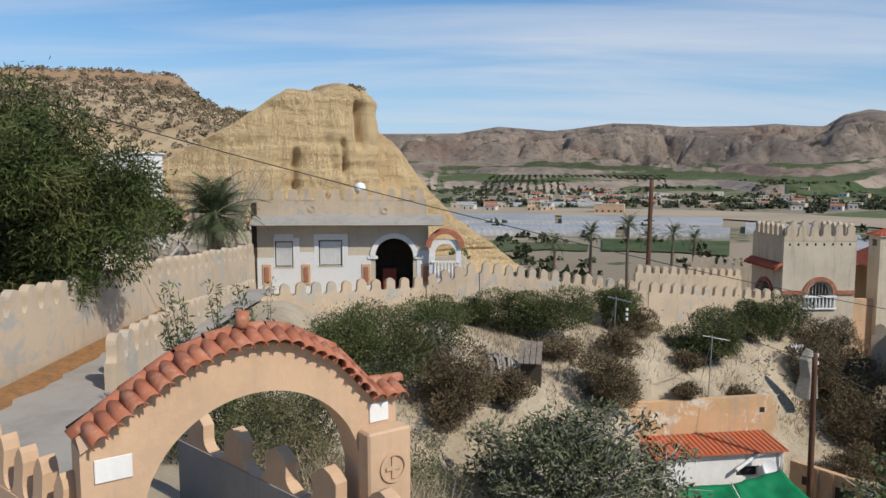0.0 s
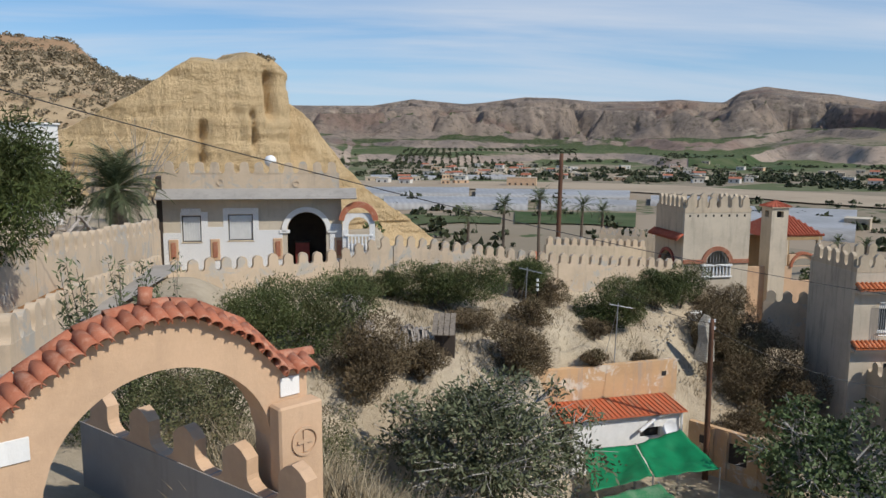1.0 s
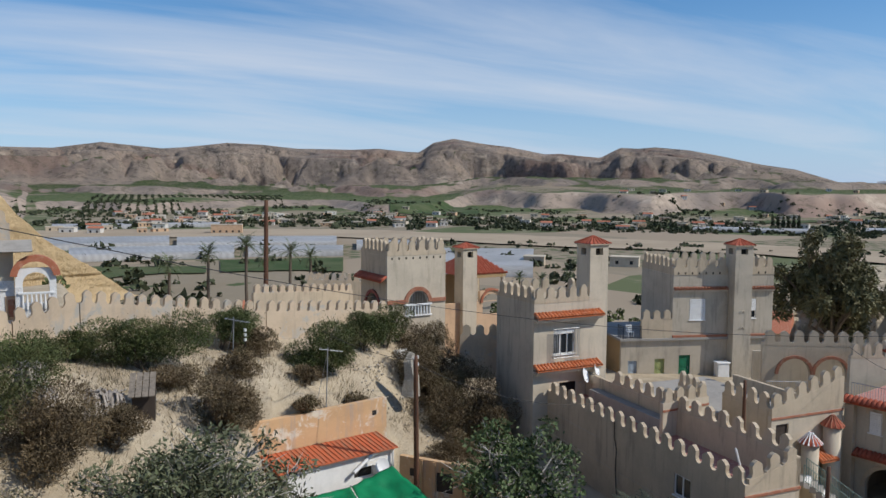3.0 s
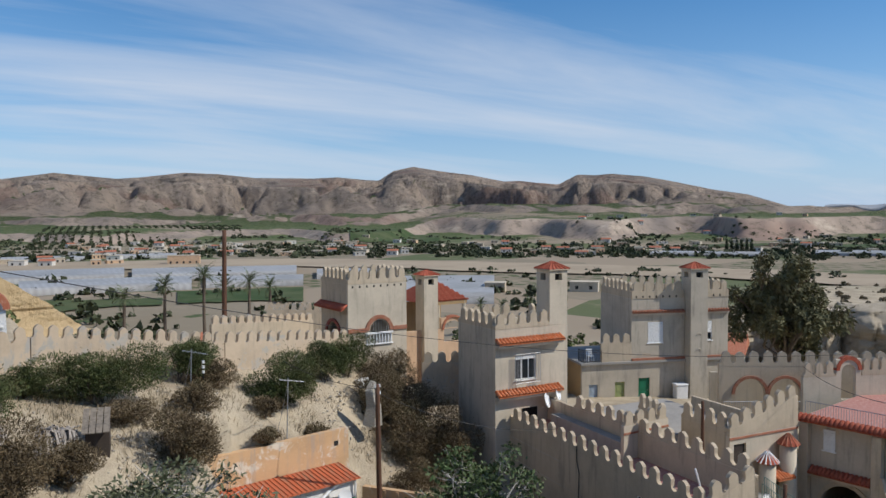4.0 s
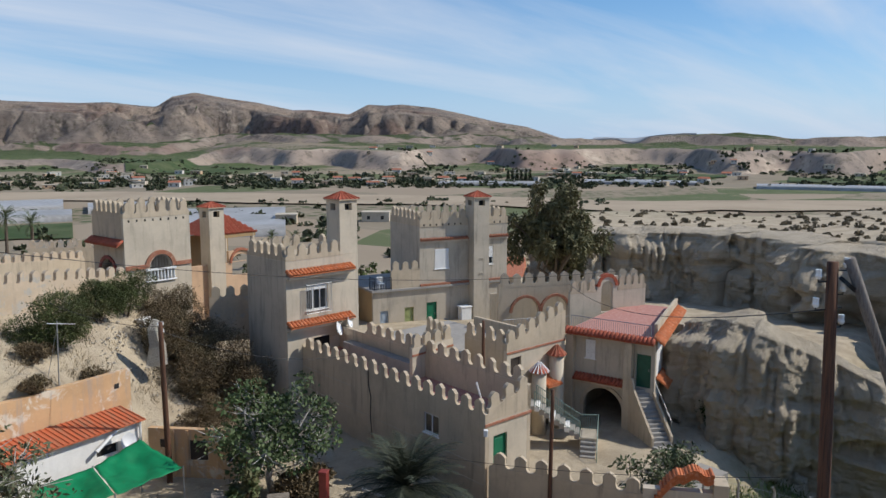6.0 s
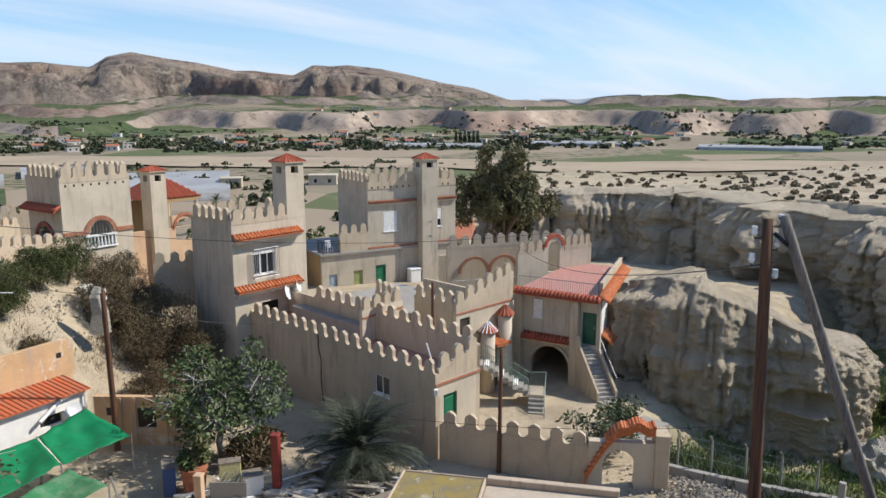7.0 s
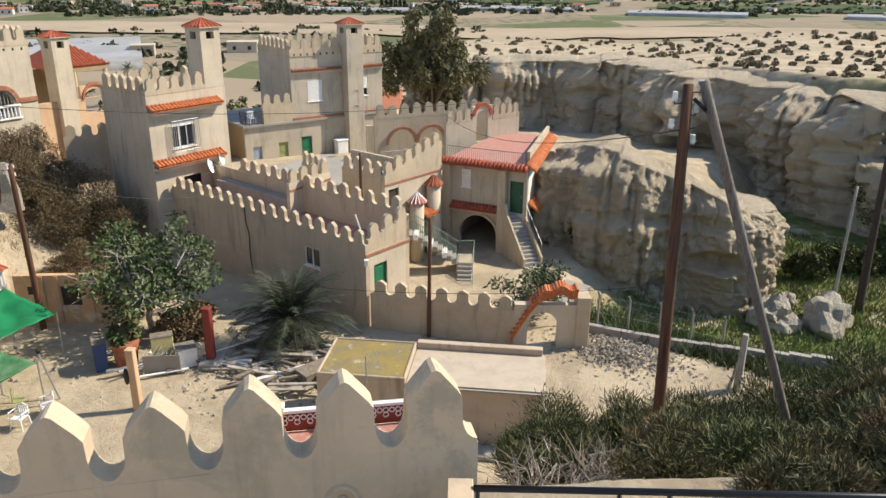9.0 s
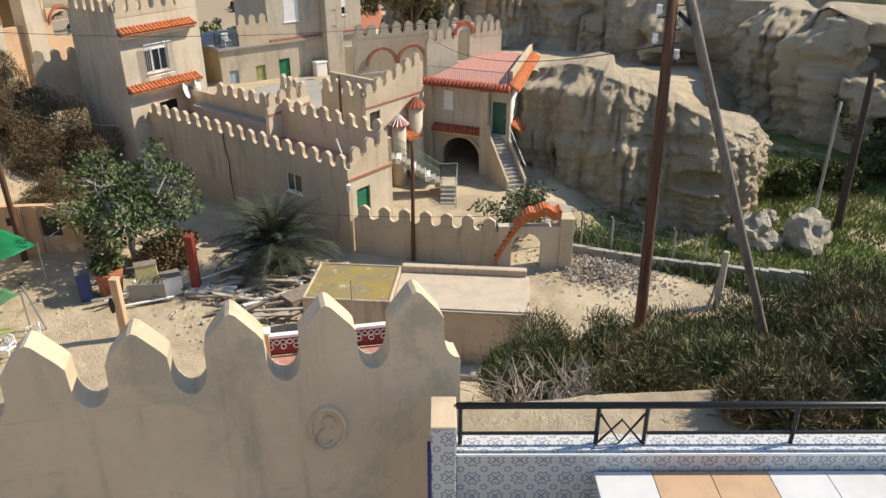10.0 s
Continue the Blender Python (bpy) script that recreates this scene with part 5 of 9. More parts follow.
lw = thing("garden_wall", VF.at(4, -1.5, 4), "low peach wall with shaded pointed merlons", "wall")
parapet(lw, Frame(25.0, 43.0, 118), 0, 4.5, 0, 3.5, 6.4, MER_T, 5, 0.22, M["wallpeach"])
wl2 = thing("garden_wall", VF.at(1, 1, 4), "broken low wall between the tower and pavilion", "wall")
part("wall", box(VF, 0.8, 3.0, 0.4, 0.65, 4.0, 7.9, 0.02), M["peach"], wl2)

# ---- long merlon walls, cave house, near gate, road ----
def long_wall(name, a, b, z0a, z0b, z1a, z1b, n, me, mat, label, thick=0.26):
    a, b = Vector(a), Vector(b)
    bearing = math.degrees(math.atan2(b.x - a.x, b.y - a.y))
    fr = Frame(a.x, a.y, bearing)
    w = thing(name, (a.x, a.y, z0a), label, "wall", "merlon walls")
    L = (b - a).length
    bm = bmesh.new()
    vs = [bm.verts.new(fr.at(u, v, z)) for u, zb, zt in ((0, z0a, z1a), (L, z0b, z1b)) for v, z in ((0, zb), (thick, zb), (thick, zt), (0, zt))]
    for f in ((0, 1, 2, 3), (7, 6, 5, 4), (0, 4, 5, 1), (1, 5, 6, 2), (2, 6, 7, 3), (3, 7, 4, 0)):
        bm.faces.new([vs[i] for i in f])
    part("wall_body", bm, mat, w)
    merlons(me, fr.at(0, thick / 2, z1a), fr.at(L, thick / 2, z1b), n, w)
    return w


long_wall("merlon_wall", (-8.6, 35.0), (-0.9, 38.6), 8.0, 7.5, 10.0, 9.9, 11, MER_R, M["wallpeach"], "peach rendered wall with rounded merlons before the cave house")
long_wall("merlon_wall", (-0.85, 38.6), (1.9, 39.3), 7.5, 7.5, 9.95, 10.6, 4, MER_W, M["wallpeach"], "peach rendered wall with pointed merlons stepping up")
long_wall("merlon_wall", (1.95, 39.3), (11.5, 41.6), 7.5, 6.0, 10.6, 9.15, 15, MER_W, M["wallpeach"], "peach rendered wall with pointed merlons along the slope")
long_wall("merlon_wall", (11.55, 41.6), (20.5, 44.8), 6.0, 5.0, 9.15, 8.2, 13, MER_W, M["wallpeach"], "peach rendered wall with pointed merlons running to the tower")
long_wall("merlon_wall", (13.6, 52.5), (22.5, 56.0), 4.0, 4.0, 8.75, 8.0, 13, MER_W, M["castle"], "shaded rendered wall with merlons behind the tower")
long_wall("merlon_wall", (20.0, 60.0), (26.0, 58.0), 4.0, 4.0, 8.6, 8.3, 10, MER_W, M["castle"], "far shaded garden wall with merlons")
long_wall("merlon_wall", (-10.2, 12.0), (-10.0, 24.5), 10.0, 10.0, 12.75, 12.35, 17, MER_R, M["wallpeach"], "tall stained roadside wall with rounded merlons")
long_wall("merlon_wall", (-10.0, 24.55), (-9.6, 38.0), 10.0, 9.0, 12.35, 11.65, 17, MER_R, M["wallpeach"], "stained roadside wall with rounded merlons up to the cave house")
long_wall("merlon_wall", (-7.45, 16.7), (-8.05, 24.4), 10.0, 10.0, 11.62, 11.2, 10, MER_R, M["wallpeach"], "low inner road wall with rounded merlons")
long_wall("merlon_wall", (-8.06, 24.45), (-8.75, 34.9), 10.0, 9.0, 11.2, 10.3, 14, MER_R, M["wallpeach"], "low inner road wall with rounded merlons bending to the house")

# paved road between the walls
m = Mat("road_concrete", 0.9, 0, 0.2)
m.color(m.mix(m.ramp(m.noise(0.7, 7, 0.7), 0.4, 0.65), (0.36, 0.33, 0.29), (0.29, 0.265, 0.23))).bump(m.noise(20, 5, 0.7), 0.006, 0.5)
M["road"] = m.m
bm = bmesh.new()
prev = None
for k in range(41):
    t = k / 40
    y = 8.0 + 25.0 * t
    z = 10.98 + 0.02 * math.sin(6 * t) - 0.5 * max(0, t - 0.55)
    row = [bm.verts.new((x, y, z)) for x in np.linspace(-10.0, -3.2 - 4.2 * min(1, t * 4), 6)]
    if prev:
        for a, b, c, d in zip(prev, prev[1:], row[1:], row):
            bm.faces.new((a, b, c, d))
    prev = row
road = part("road", bm, M["road"])
tagged(road, "grey concrete lane between merlon walls", "road", kind="structure")
bm = bmesh.new()
prev = None
rg = random.Random(5)
for k in range(31):
    y = 13.5 + 0.42 * k
    w = 0.55 + 0.25 * rg.random()
    row = [bm.verts.new((x, y, z)) for x, z in ((-9.95, 11.12), (-9.95 + w * 0.5, 11.07), (-9.95 + w, 10.99))]
    if prev:
        for a, b, c, d in zip(prev, prev[1:], row[1:], row):
            bm.faces.new((a, b, c, d))
    prev = row
m = Mat("pine_litter", 0.95, 0, 0.1)
m.color(m.mix(m.ramp(m.noise(5, 7, 0.7), 0.4, 0.65), (0.34, 0.17, 0.07), (0.22, 0.13, 0.07))).bump(m.noise(30, 5, 0.8), 0.02, 0.8)
M["litter"] = m.m
tagged(part("pine_litter", bm, M["litter"]), "rust brown drift of pine needles along the wall", "leaf litter", kind="stuff")
part_grate = thing("drain_grate", (-8.5, 21.6, 10.99), "dark iron drain grate across the lane", "drain grate")
part("grate_frame", box(Frame(-9.9, 21.5, 90), 0, 2.7, 0, 0.3, 11.0, 11.02), M["iron"], part_grate)
for k in range(18):
    part("bar", box(Frame(-9.9, 21.5, 90), 0.06 + 0.15 * k, 0.11 + 0.15 * k, 0.02, 0.28, 11.022, 11.035), M["steel"], part_grate)


def azulejo_material(name, size, fr, ink, ground):
    m = Mat(name, 0.25, 0, 0.5)
    x, y, z = m.sepz()
    u = m.math("ADD", m.math("MULTIPLY", x, fr.u.x), m.math("MULTIPLY", y, fr.u.y))
    w = m.math("ADD", z, m.math("MULTIPLY", m.math("ADD", m.math("MULTIPLY", x, fr.v.x), m.math("MULTIPLY", y, fr.v.y)), 1.0))

    def cell(v):
        f = m.math("FRACT", m.math("DIVIDE", v, size))
        return m.math("SUBTRACT", f, 0.5)

    a, b = cell(u), cell(w)
    aa, bb = m.math("ABSOLUTE", a), m.math("ABSOLUTE", b)
    r = m.math("SQRT", m.math("ADD", m.math("MULTIPLY", a, a), m.math("MULTIPLY", b, b)))
    ang = m.math("ARCTAN2", a, b)
    petal = m.math("MULTIPLY", m.math("COSINE", m.math("MULTIPLY", ang, 8.0)), 0.05)
    ring = m.math("ABSOLUTE", m.math("SUBTRACT", m.math("ADD", r, petal), 0.30))
    ring_m = m.ramp(ring, 0.06, 0.03)
    core = m.ramp(m.math("ADD", r, m.math("MULTIPLY", m.math("COSINE", m.math("MULTIPLY", ang, 4.0)), 0.07)), 0.15, 0.10)
    corner = m.math("SQRT", m.math("ADD", m.math("POWER", m.math("SUBTRACT", 0.5, aa), 2.0), m.math("POWER", m.math("SUBTRACT", 0.5, bb), 2.0)))
    corner_m = m.ramp(m.math("ABSOLUTE", m.math("SUBTRACT", corner, 0.13)), 0.05, 0.025)
    mark = m.math("MAXIMUM", m.math("MAXIMUM", ring_m, core), corner_m)
    grout = m.ramp(m.math("MAXIMUM", aa, bb), 0.475, 0.492)
    c = m.mix(m.math("MULTIPLY", mark, 0.8), ground, ink)
    c = m.mix(grout, c, (0.50, 0.49, 0.47))
    c = m.mix(m.math("MULTIPLY", m.ramp(m.noise(2.5, 5, 0.7), 0.5, 0.75), 0.25), c, (0.5, 0.47, 0.43))
    m.color(c)
    m.bump(m.math("SUBTRACT", 1.0, grout), 0.002, 0.6)
    return m.m


# cave house with the tiled front
AF = Frame(-10.2, 41.0, 88)
M["tiles_cave"] = azulejo_material("grey_glazed_tiles", 0.2, AF, (0.50, 0.52, 0.55), (0.80, 0.79, 0.76))
cave = thing("cave_house", (-5.5, 42, 9.5), "low whitewashed cave house with tiled front, arched doorway and merlons", "house")
arch_u0, arch_u1 = 6.45, 8.55
wallp(cave, AF, 0, 9.4, 0, 0.3, 8.8, 13.0, M["tower"], [(0.95, 1.95, 10.7, 12.1, False), (3.35, 4.65, 10.75, 12.15, False), (arch_u0, arch_u1, 8.9, 12.25, True)])
wallp(cave, AF, -0.3, 0, 0.0, 5.0, 8.8, 14.2, M["shade"], label="dark side wall")
wallp(cave, AF, 9.1, 9.4, 0.302, 5.0, 8.8, 13.0, M["tower"])
# back wall and room_back are near-black to put the porch's inner shade in
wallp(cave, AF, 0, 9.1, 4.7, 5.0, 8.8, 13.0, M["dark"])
part("floor", box(AF, 0.02, 9.09, 0.302, 4.69, 8.7, 9.0), M["concrete"], cave)
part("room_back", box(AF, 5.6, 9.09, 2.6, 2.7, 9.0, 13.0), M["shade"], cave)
part("eave_slab", box(AF, -0.2, 10.2, -0.75, 5.0, 13.004, 13.16, 0.01), M["concrete"], cave)
bm = bmesh.new()
vs = [bm.verts.new(AF.at(u, v, z)) for u in (-0.2, 10.2) for v, z in ((-0.95, 13.05), (0.1, 13.55), (0.1, 13.17), (-0.8, 13.0))]
for f in ((0, 1, 2, 3), (7, 6, 5, 4), (0, 4, 5, 1), (1, 5, 6, 2), (2, 6, 7, 3), (3, 7, 4, 0)):
    bm.faces.new([vs[i] for i in f])
part("eave", bm, M["concrete"], cave, "pale sloping concrete eave")
MER_C = merlon_kind("cave_merlon", M["wallpeach"], 0.44, 0.62, 0.32, 0.26, "round")
parapet(cave, AF, 0, 9.3, 0.1, 13.2, 14.35, MER_C, 12, 0.26, M["wallpeach"])
# stepped dado of glazed tiles
for u0, u1, z0, z1 in ((-0.02, 0.9, 9.2, 11.2), (0.9, 0.95, 9.2, 12.3), (1.95, 2.3, 9.2, 12.3), (0.95, 1.95, 9.2, 10.66), (0.95, 1.95, 12.14, 12.5), (2.3, 3.1, 9.2, 11.5), (3.1, 3.35, 9.2, 12.5), (4.65, 4.95, 9.2, 12.5), (3.35, 4.65, 9.2, 10.71), (3.35, 4.65, 12.19, 12.5), (4.95, 6.2, 9.2, 11.3), (8.75, 9.42, 9.2, 11.6)):
    part("tile_panel", box(AF, u0, u1, -0.035, -0.003, z0, z1), M["tiles_cave"], cave)
part("arch_ring", arc_band(AF, 7.5, 1.08, 1.34, 11.2, -0.1, -0.004), M["white"], cave)
for u in (6.05, 8.62):
    part("impost", box(AF, u, u + 0.55, -0.1, -0.004, 11.12, 11.3, 0.01), M["white"], cave)
for u in (0.25, 2.4, 5.7, 9.0):
    part("clay_plaque", box(AF, u, u + 0.5, -0.09, -0.036, 9.7, 10.85, 0.02), M["peach"], cave, "terracotta relief plaque")
    part("relief", box(AF, u + 0.12, u + 0.38, -0.14, -0.092, 9.85, 10.7, 0.03), M["trim"], cave)
for u0, u1, z0, z1 in ((0.95, 1.95, 10.7, 12.1), (3.35, 4.65, 10.75, 12.15)):
    add_window(cave, AF, 0, u0, u1, z0, z1, M["iron"], M["white_paint"], 0, True, 0.15)
    bm = bmesh.new()
    k = 0
    while u0 + 0.1 + k * 0.13 < u1 - 0.05:
        add_box(bm, AF, u0 + 0.07 + k * 0.13, u0 + 0.13 + k * 0.13, 0.03, 0.06, z0 + 0.05, z1 - 0.1)
        k += 1
    part("window_grille", bm, M["white_paint"], cave, "white painted window bars")
tb = thing("dark_cabinet", AF.at(7.2, 1.6, 9), "dark wooden furniture inside the arched porch", "cabinet")
part("body", box(AF, 6.8, 7.6, 1.4, 1.9, 9.0, 10.4, 0.02), M["redpaint"], tb)
part("top", box(AF, 6.75, 7.65, 1.35, 1.95, 10.402, 10.46), M["shade"], tb)
for u, z in ((3.0, 13.9), (5.6, 12.3), (7.0, 13.8)):
    part("roundel", arc_band(AF, u, 0.12, 0.2, z, 0.0 if z < 13 else 0.06, 0.095 if z > 13 else 0.0, 0, 360), M["wallpeach"], cave) if z > 13 else None
ball = thing("roof_ball", AF.at(5.6, 0.8, 14), "white ball shaped antenna on the roof", "antenna")
bm = bmesh.new()
bmesh.ops.create_uvsphere(bm, u_segments=14, v_segments=9, radius=0.32, matrix=Matrix.Translation(AF.at(5.6, 0.8, 15.0)))
part("ball", bm, M["plastic"], ball, "", False)
part("mast", tube(bmesh.new(), [AF.at(5.6, 0.8, 13.16), AF.at(5.6, 0.8, 14.7)], 0.04, 6), M["steel"], ball)

# side arch with white balustrade
BF2 = Frame(-0.75, 40.9, 92)
side = thing("side_arch", (0.3, 41, 9.5), "small tile-topped arch with white balustrade beside the cave house", "garden arch")
wallp(side, BF2, 0, 1.75, 0, 0.3, 9.0, 12.2, M["white"], [(0.3, 1.45, 10.5, 12.0, True)])
for u0, u1, z0, z1 in ((-0.01, 1.76, 9.2, 10.2), (1.47, 1.76, 10.2, 11.3), (-0.01, 0.28, 10.2, 11.3)):
    part("tile_panel", box(BF2, u0, u1, -0.035, -0.003, z0, z1), M["tiles_cave"], side)
part("arch_tiles", arc_band(BF2, 0.87, 0.78, 1.08, 11.75, -0.15, 0.42, 5, 175), M["tile"], side)
part("balustrade_rail", box(BF2, 0.1, 1.65, -0.12, -0.04, 10.95, 11.05, 0.01), M["white_paint"], side)
for k in range(7):
    u = 0.3 + 0.19 * k
    part("baluster", tube(bmesh.new(), [BF2.at(u, -0.08, 10.2), BF2.at(u, -0.08, 10.4), BF2.at(u, -0.08, 10.6), BF2.at(u, -0.08, 10.948)], [0.05, 0.07, 0.05, 0.035], 7), M["white_paint"], side)

# near gate arch with clay tile coping
NG = Frame(-4.05, 7.89, 54.5)
near_gate = thing("gate_arch", NG.at(2.1, 0, 10.6), "peach rendered gate arch crowned with curved clay tiles", "gate arch")
half, uc = 2.05, 2.05


def gate_top(u):
    """Height of the coping's bed: a long straight flank, a round crown and a short level foot."""
    return float(np.interp(u, (-0.1, 0.19, 0.67, 1.25, 1.7, 2.07, 2.35, 2.62, 3.22, 3.55, 3.74, 4.4), (12.80, 12.98, 13.32, 13.67, 13.82, 13.87, 13.86, 13.80, 13.47, 13.12, 12.90, 12.86)))


bm = bmesh.new()
n = 44
us = [0.08 + 4.07 * k / n for k in range(n + 1)]
op_c, op_r, op_s, op_h = 2.15, 1.45, 11.85, 1.39


def gate_low(u):
    d = abs(u - op_c)
    return 10.0 if d >= op_r else op_s + op_h * math.sqrt(max(0.0, 1 - (d / op_r) ** 2))


for a, b in zip(us, us[1:]):
    la, lb = gate_low(a), gate_low(b)
    if (la > 10.0) != (lb > 10.0):
        la, lb = (max(la, op_s) if la > 10 else op_s), (max(lb, op_s) if lb > 10 else op_s)
        edge_u = op_c - op_r if a < op_c else op_c + op_r
        for p, q, low in ((a, edge_u, 10.0 if a < op_c else None), (edge_u, b, None if a < op_c else 10.0)):
            zl = (low, low) if low else ((op_s, lb) if a < op_c else (la, op_s))
            vs = [bm.verts.new(NG.at(u, v, z)) for v in (0, 0.5) for u, z in ((p, zl[0]), (q, zl[1]), (q, gate_top(q)), (p, gate_top(p)))]
            for f in ((0, 1, 2, 3), (7, 6, 5, 4), (0, 4, 5, 1), (3, 2, 6, 7), (0, 3, 7, 4), (1, 5, 6, 2)):
                bm.faces.new([vs[i] for i in f])
        continue
    vs = [bm.verts.new(NG.at(u, v, z)) for v in (0, 0.5) for u, z in ((a, la), (b, lb), (b, gate_top(b)), (a, gate_top(a)))]
    for f in ((0, 1, 2, 3), (7, 6, 5, 4), (0, 4, 5, 1), (3, 2, 6, 7), (0, 3, 7, 4), (1, 5, 6, 2)):
        bm.faces.new([vs[i] for i in f])
bmesh.ops.remove_doubles(bm, verts=bm.verts[:], dist=1e-4)
part("arch_wall", bm, M["peach"], near_gate)
part("pillar", box(NG, 3.54, 4.22, -0.3, -0.002, 10.0, 12.48, 0.03), M["peach"], near_gate)
part("relief_ring", arc_band(NG, 3.92, 0.17, 0.21, 11.95, -0.33, -0.302, 0, 360, 24), M["peach"], near_gate)
part("relief_bar", box(NG, 3.89, 3.95, -0.325, -0.302, 11.8, 12.1), M["peach"], near_gate)
part("relief_bar", box(NG, 3.80, 4.04, -0.328, -0.326, 11.92, 11.98), M["peach"], near_gate)
for u0, u1 in ((0.22, 0.62), (3.72, 4.02)):
    part("white_plaque", box(NG, u0, u1, -0.025, -0.002, 12.53, 12.80, 0.005), M["white"], near_gate, "plain white plaque")
TL = tile_mesh("tile", M["tile"], 0.088, 0.112, 0.40)
RL = tile_mesh("ridge_tile", M["tile"], 0.09, 0.10, 0.3)
npc = 27
pts = []
s = 0.0
samples = [(0.2 + 4.06 * k / 400) for k in range(401)]
acc = [0.0]
for a, b in zip(samples, samples[1:]):
    acc.append(acc[-1] + math.hypot(b - a, gate_top(b) - gate_top(a)))
for k in range(npc):
    target = acc[-1] * (k + 0.5) / npc
    i = min(range(401), key=lambda j: abs(acc[j] - target))
    u = samples[i]
    du = 0.05
    tz = gate_top(u + du) - gate_top(u - du)
    tang = (Vector((NG.u.x, NG.u.y, 0)) * 2 * du + Vector((0, 0, tz))).normalized()
    out = Vector((-NG.v.x, -NG.v.y, 0))
    nrm = tang.cross(out).normalized()
    if nrm.z < 0:
        nrm = -nrm
    base = NG.at(u, 0.22, gate_top(u)) + nrm * 0.115
    y = (out * 0.92 - nrm * 0.36).normalized()
    x = tang
    z = x.cross(y)
    if z.dot(nrm) < 0:
        x, z = -x, -z
    mt = Matrix((x, y, z)).transposed().to_4x4()
    jit = Matrix.Rotation(random.uniform(-0.05, 0.05), 4, "Z")
    piece("tile", TL, Matrix.Translation(base) @ mt @ jit, near_gate)
    y2 = (-out * 0.92 - nrm * 0.36).normalized()
    x2 = tang
    z2 = x2.cross(y2)
    if z2.dot(nrm) < 0:
        x2, z2 = -x2, -z2
    piece("tile", TL, Matrix.Translation(base + NG.at(0, 0.06).to_3d() - NG.at(0, 0).to_3d()) @ Matrix((x2, y2, z2)).transposed().to_4x4(), near_gate)
    if k % 2 == 0:
        yr = tang if u < uc else -tang
        yr = -yr
        zr = nrm
        xr = yr.cross(zr)
        piece("ridge_tile", RL, Matrix.Translation(base + nrm * 0.015 + NG.at(0, 0.03).to_3d() - NG.at(0, 0).to_3d() - yr * 0.15) @ Matrix((xr, yr, zr)).transposed().to_4x4() @ Matrix.Diagonal((1, 1.15, 1, 1)), near_gate)
bm = bmesh.new()
for a, b in zip(us, us[1:]):
    vs = [bm.verts.new(NG.at(u, v, z)) for v, dz in ((-0.06, 0.0), (0.25, 0.14), (0.56, 0.0)) for u, z in ((a, gate_top(a) + 0.003 + dz), (b, gate_top(b) + 0.003 + dz))]
    bm.faces.new((vs[0], vs[1], vs[3], vs[2])), bm.faces.new((vs[2], vs[3], vs[5], vs[4]))
part("coping_bed", bm, M["peach"], near_gate)
tip = NG.at(2.02, 0.2, gate_top(2.02) + 0.16)
piece("ridge_tile", RL, Matrix.Translation(tip) @ Matrix.Rotation(radians(70), 4, "X") @ Matrix.Diagonal((0.9, 0.75, 0.9, 1)), near_gate)

# merlon walls beside the gate
MER_N = merlon_kind("gate_merlon", M["peach"], 0.24, 0.62, 0.3, 0.2, "pointed")
long_wall("merlon_wall", (-6.6, 9.5), (-4.22, 8.05), 10.0, 10.0, 12.45, 11.95, 7, MER_N, M["peach"], "peach gate-side wall with slim pointed merlons", 0.22)
long_wall("merlon_wall", (-4.6, 12.6), (-0.4, 8.8), 10.0, 10.0, 11.35, 11.3, 5, MER_N, M["concrete"], "low dark rendered wall with slim merlons behind the gate", 0.24)

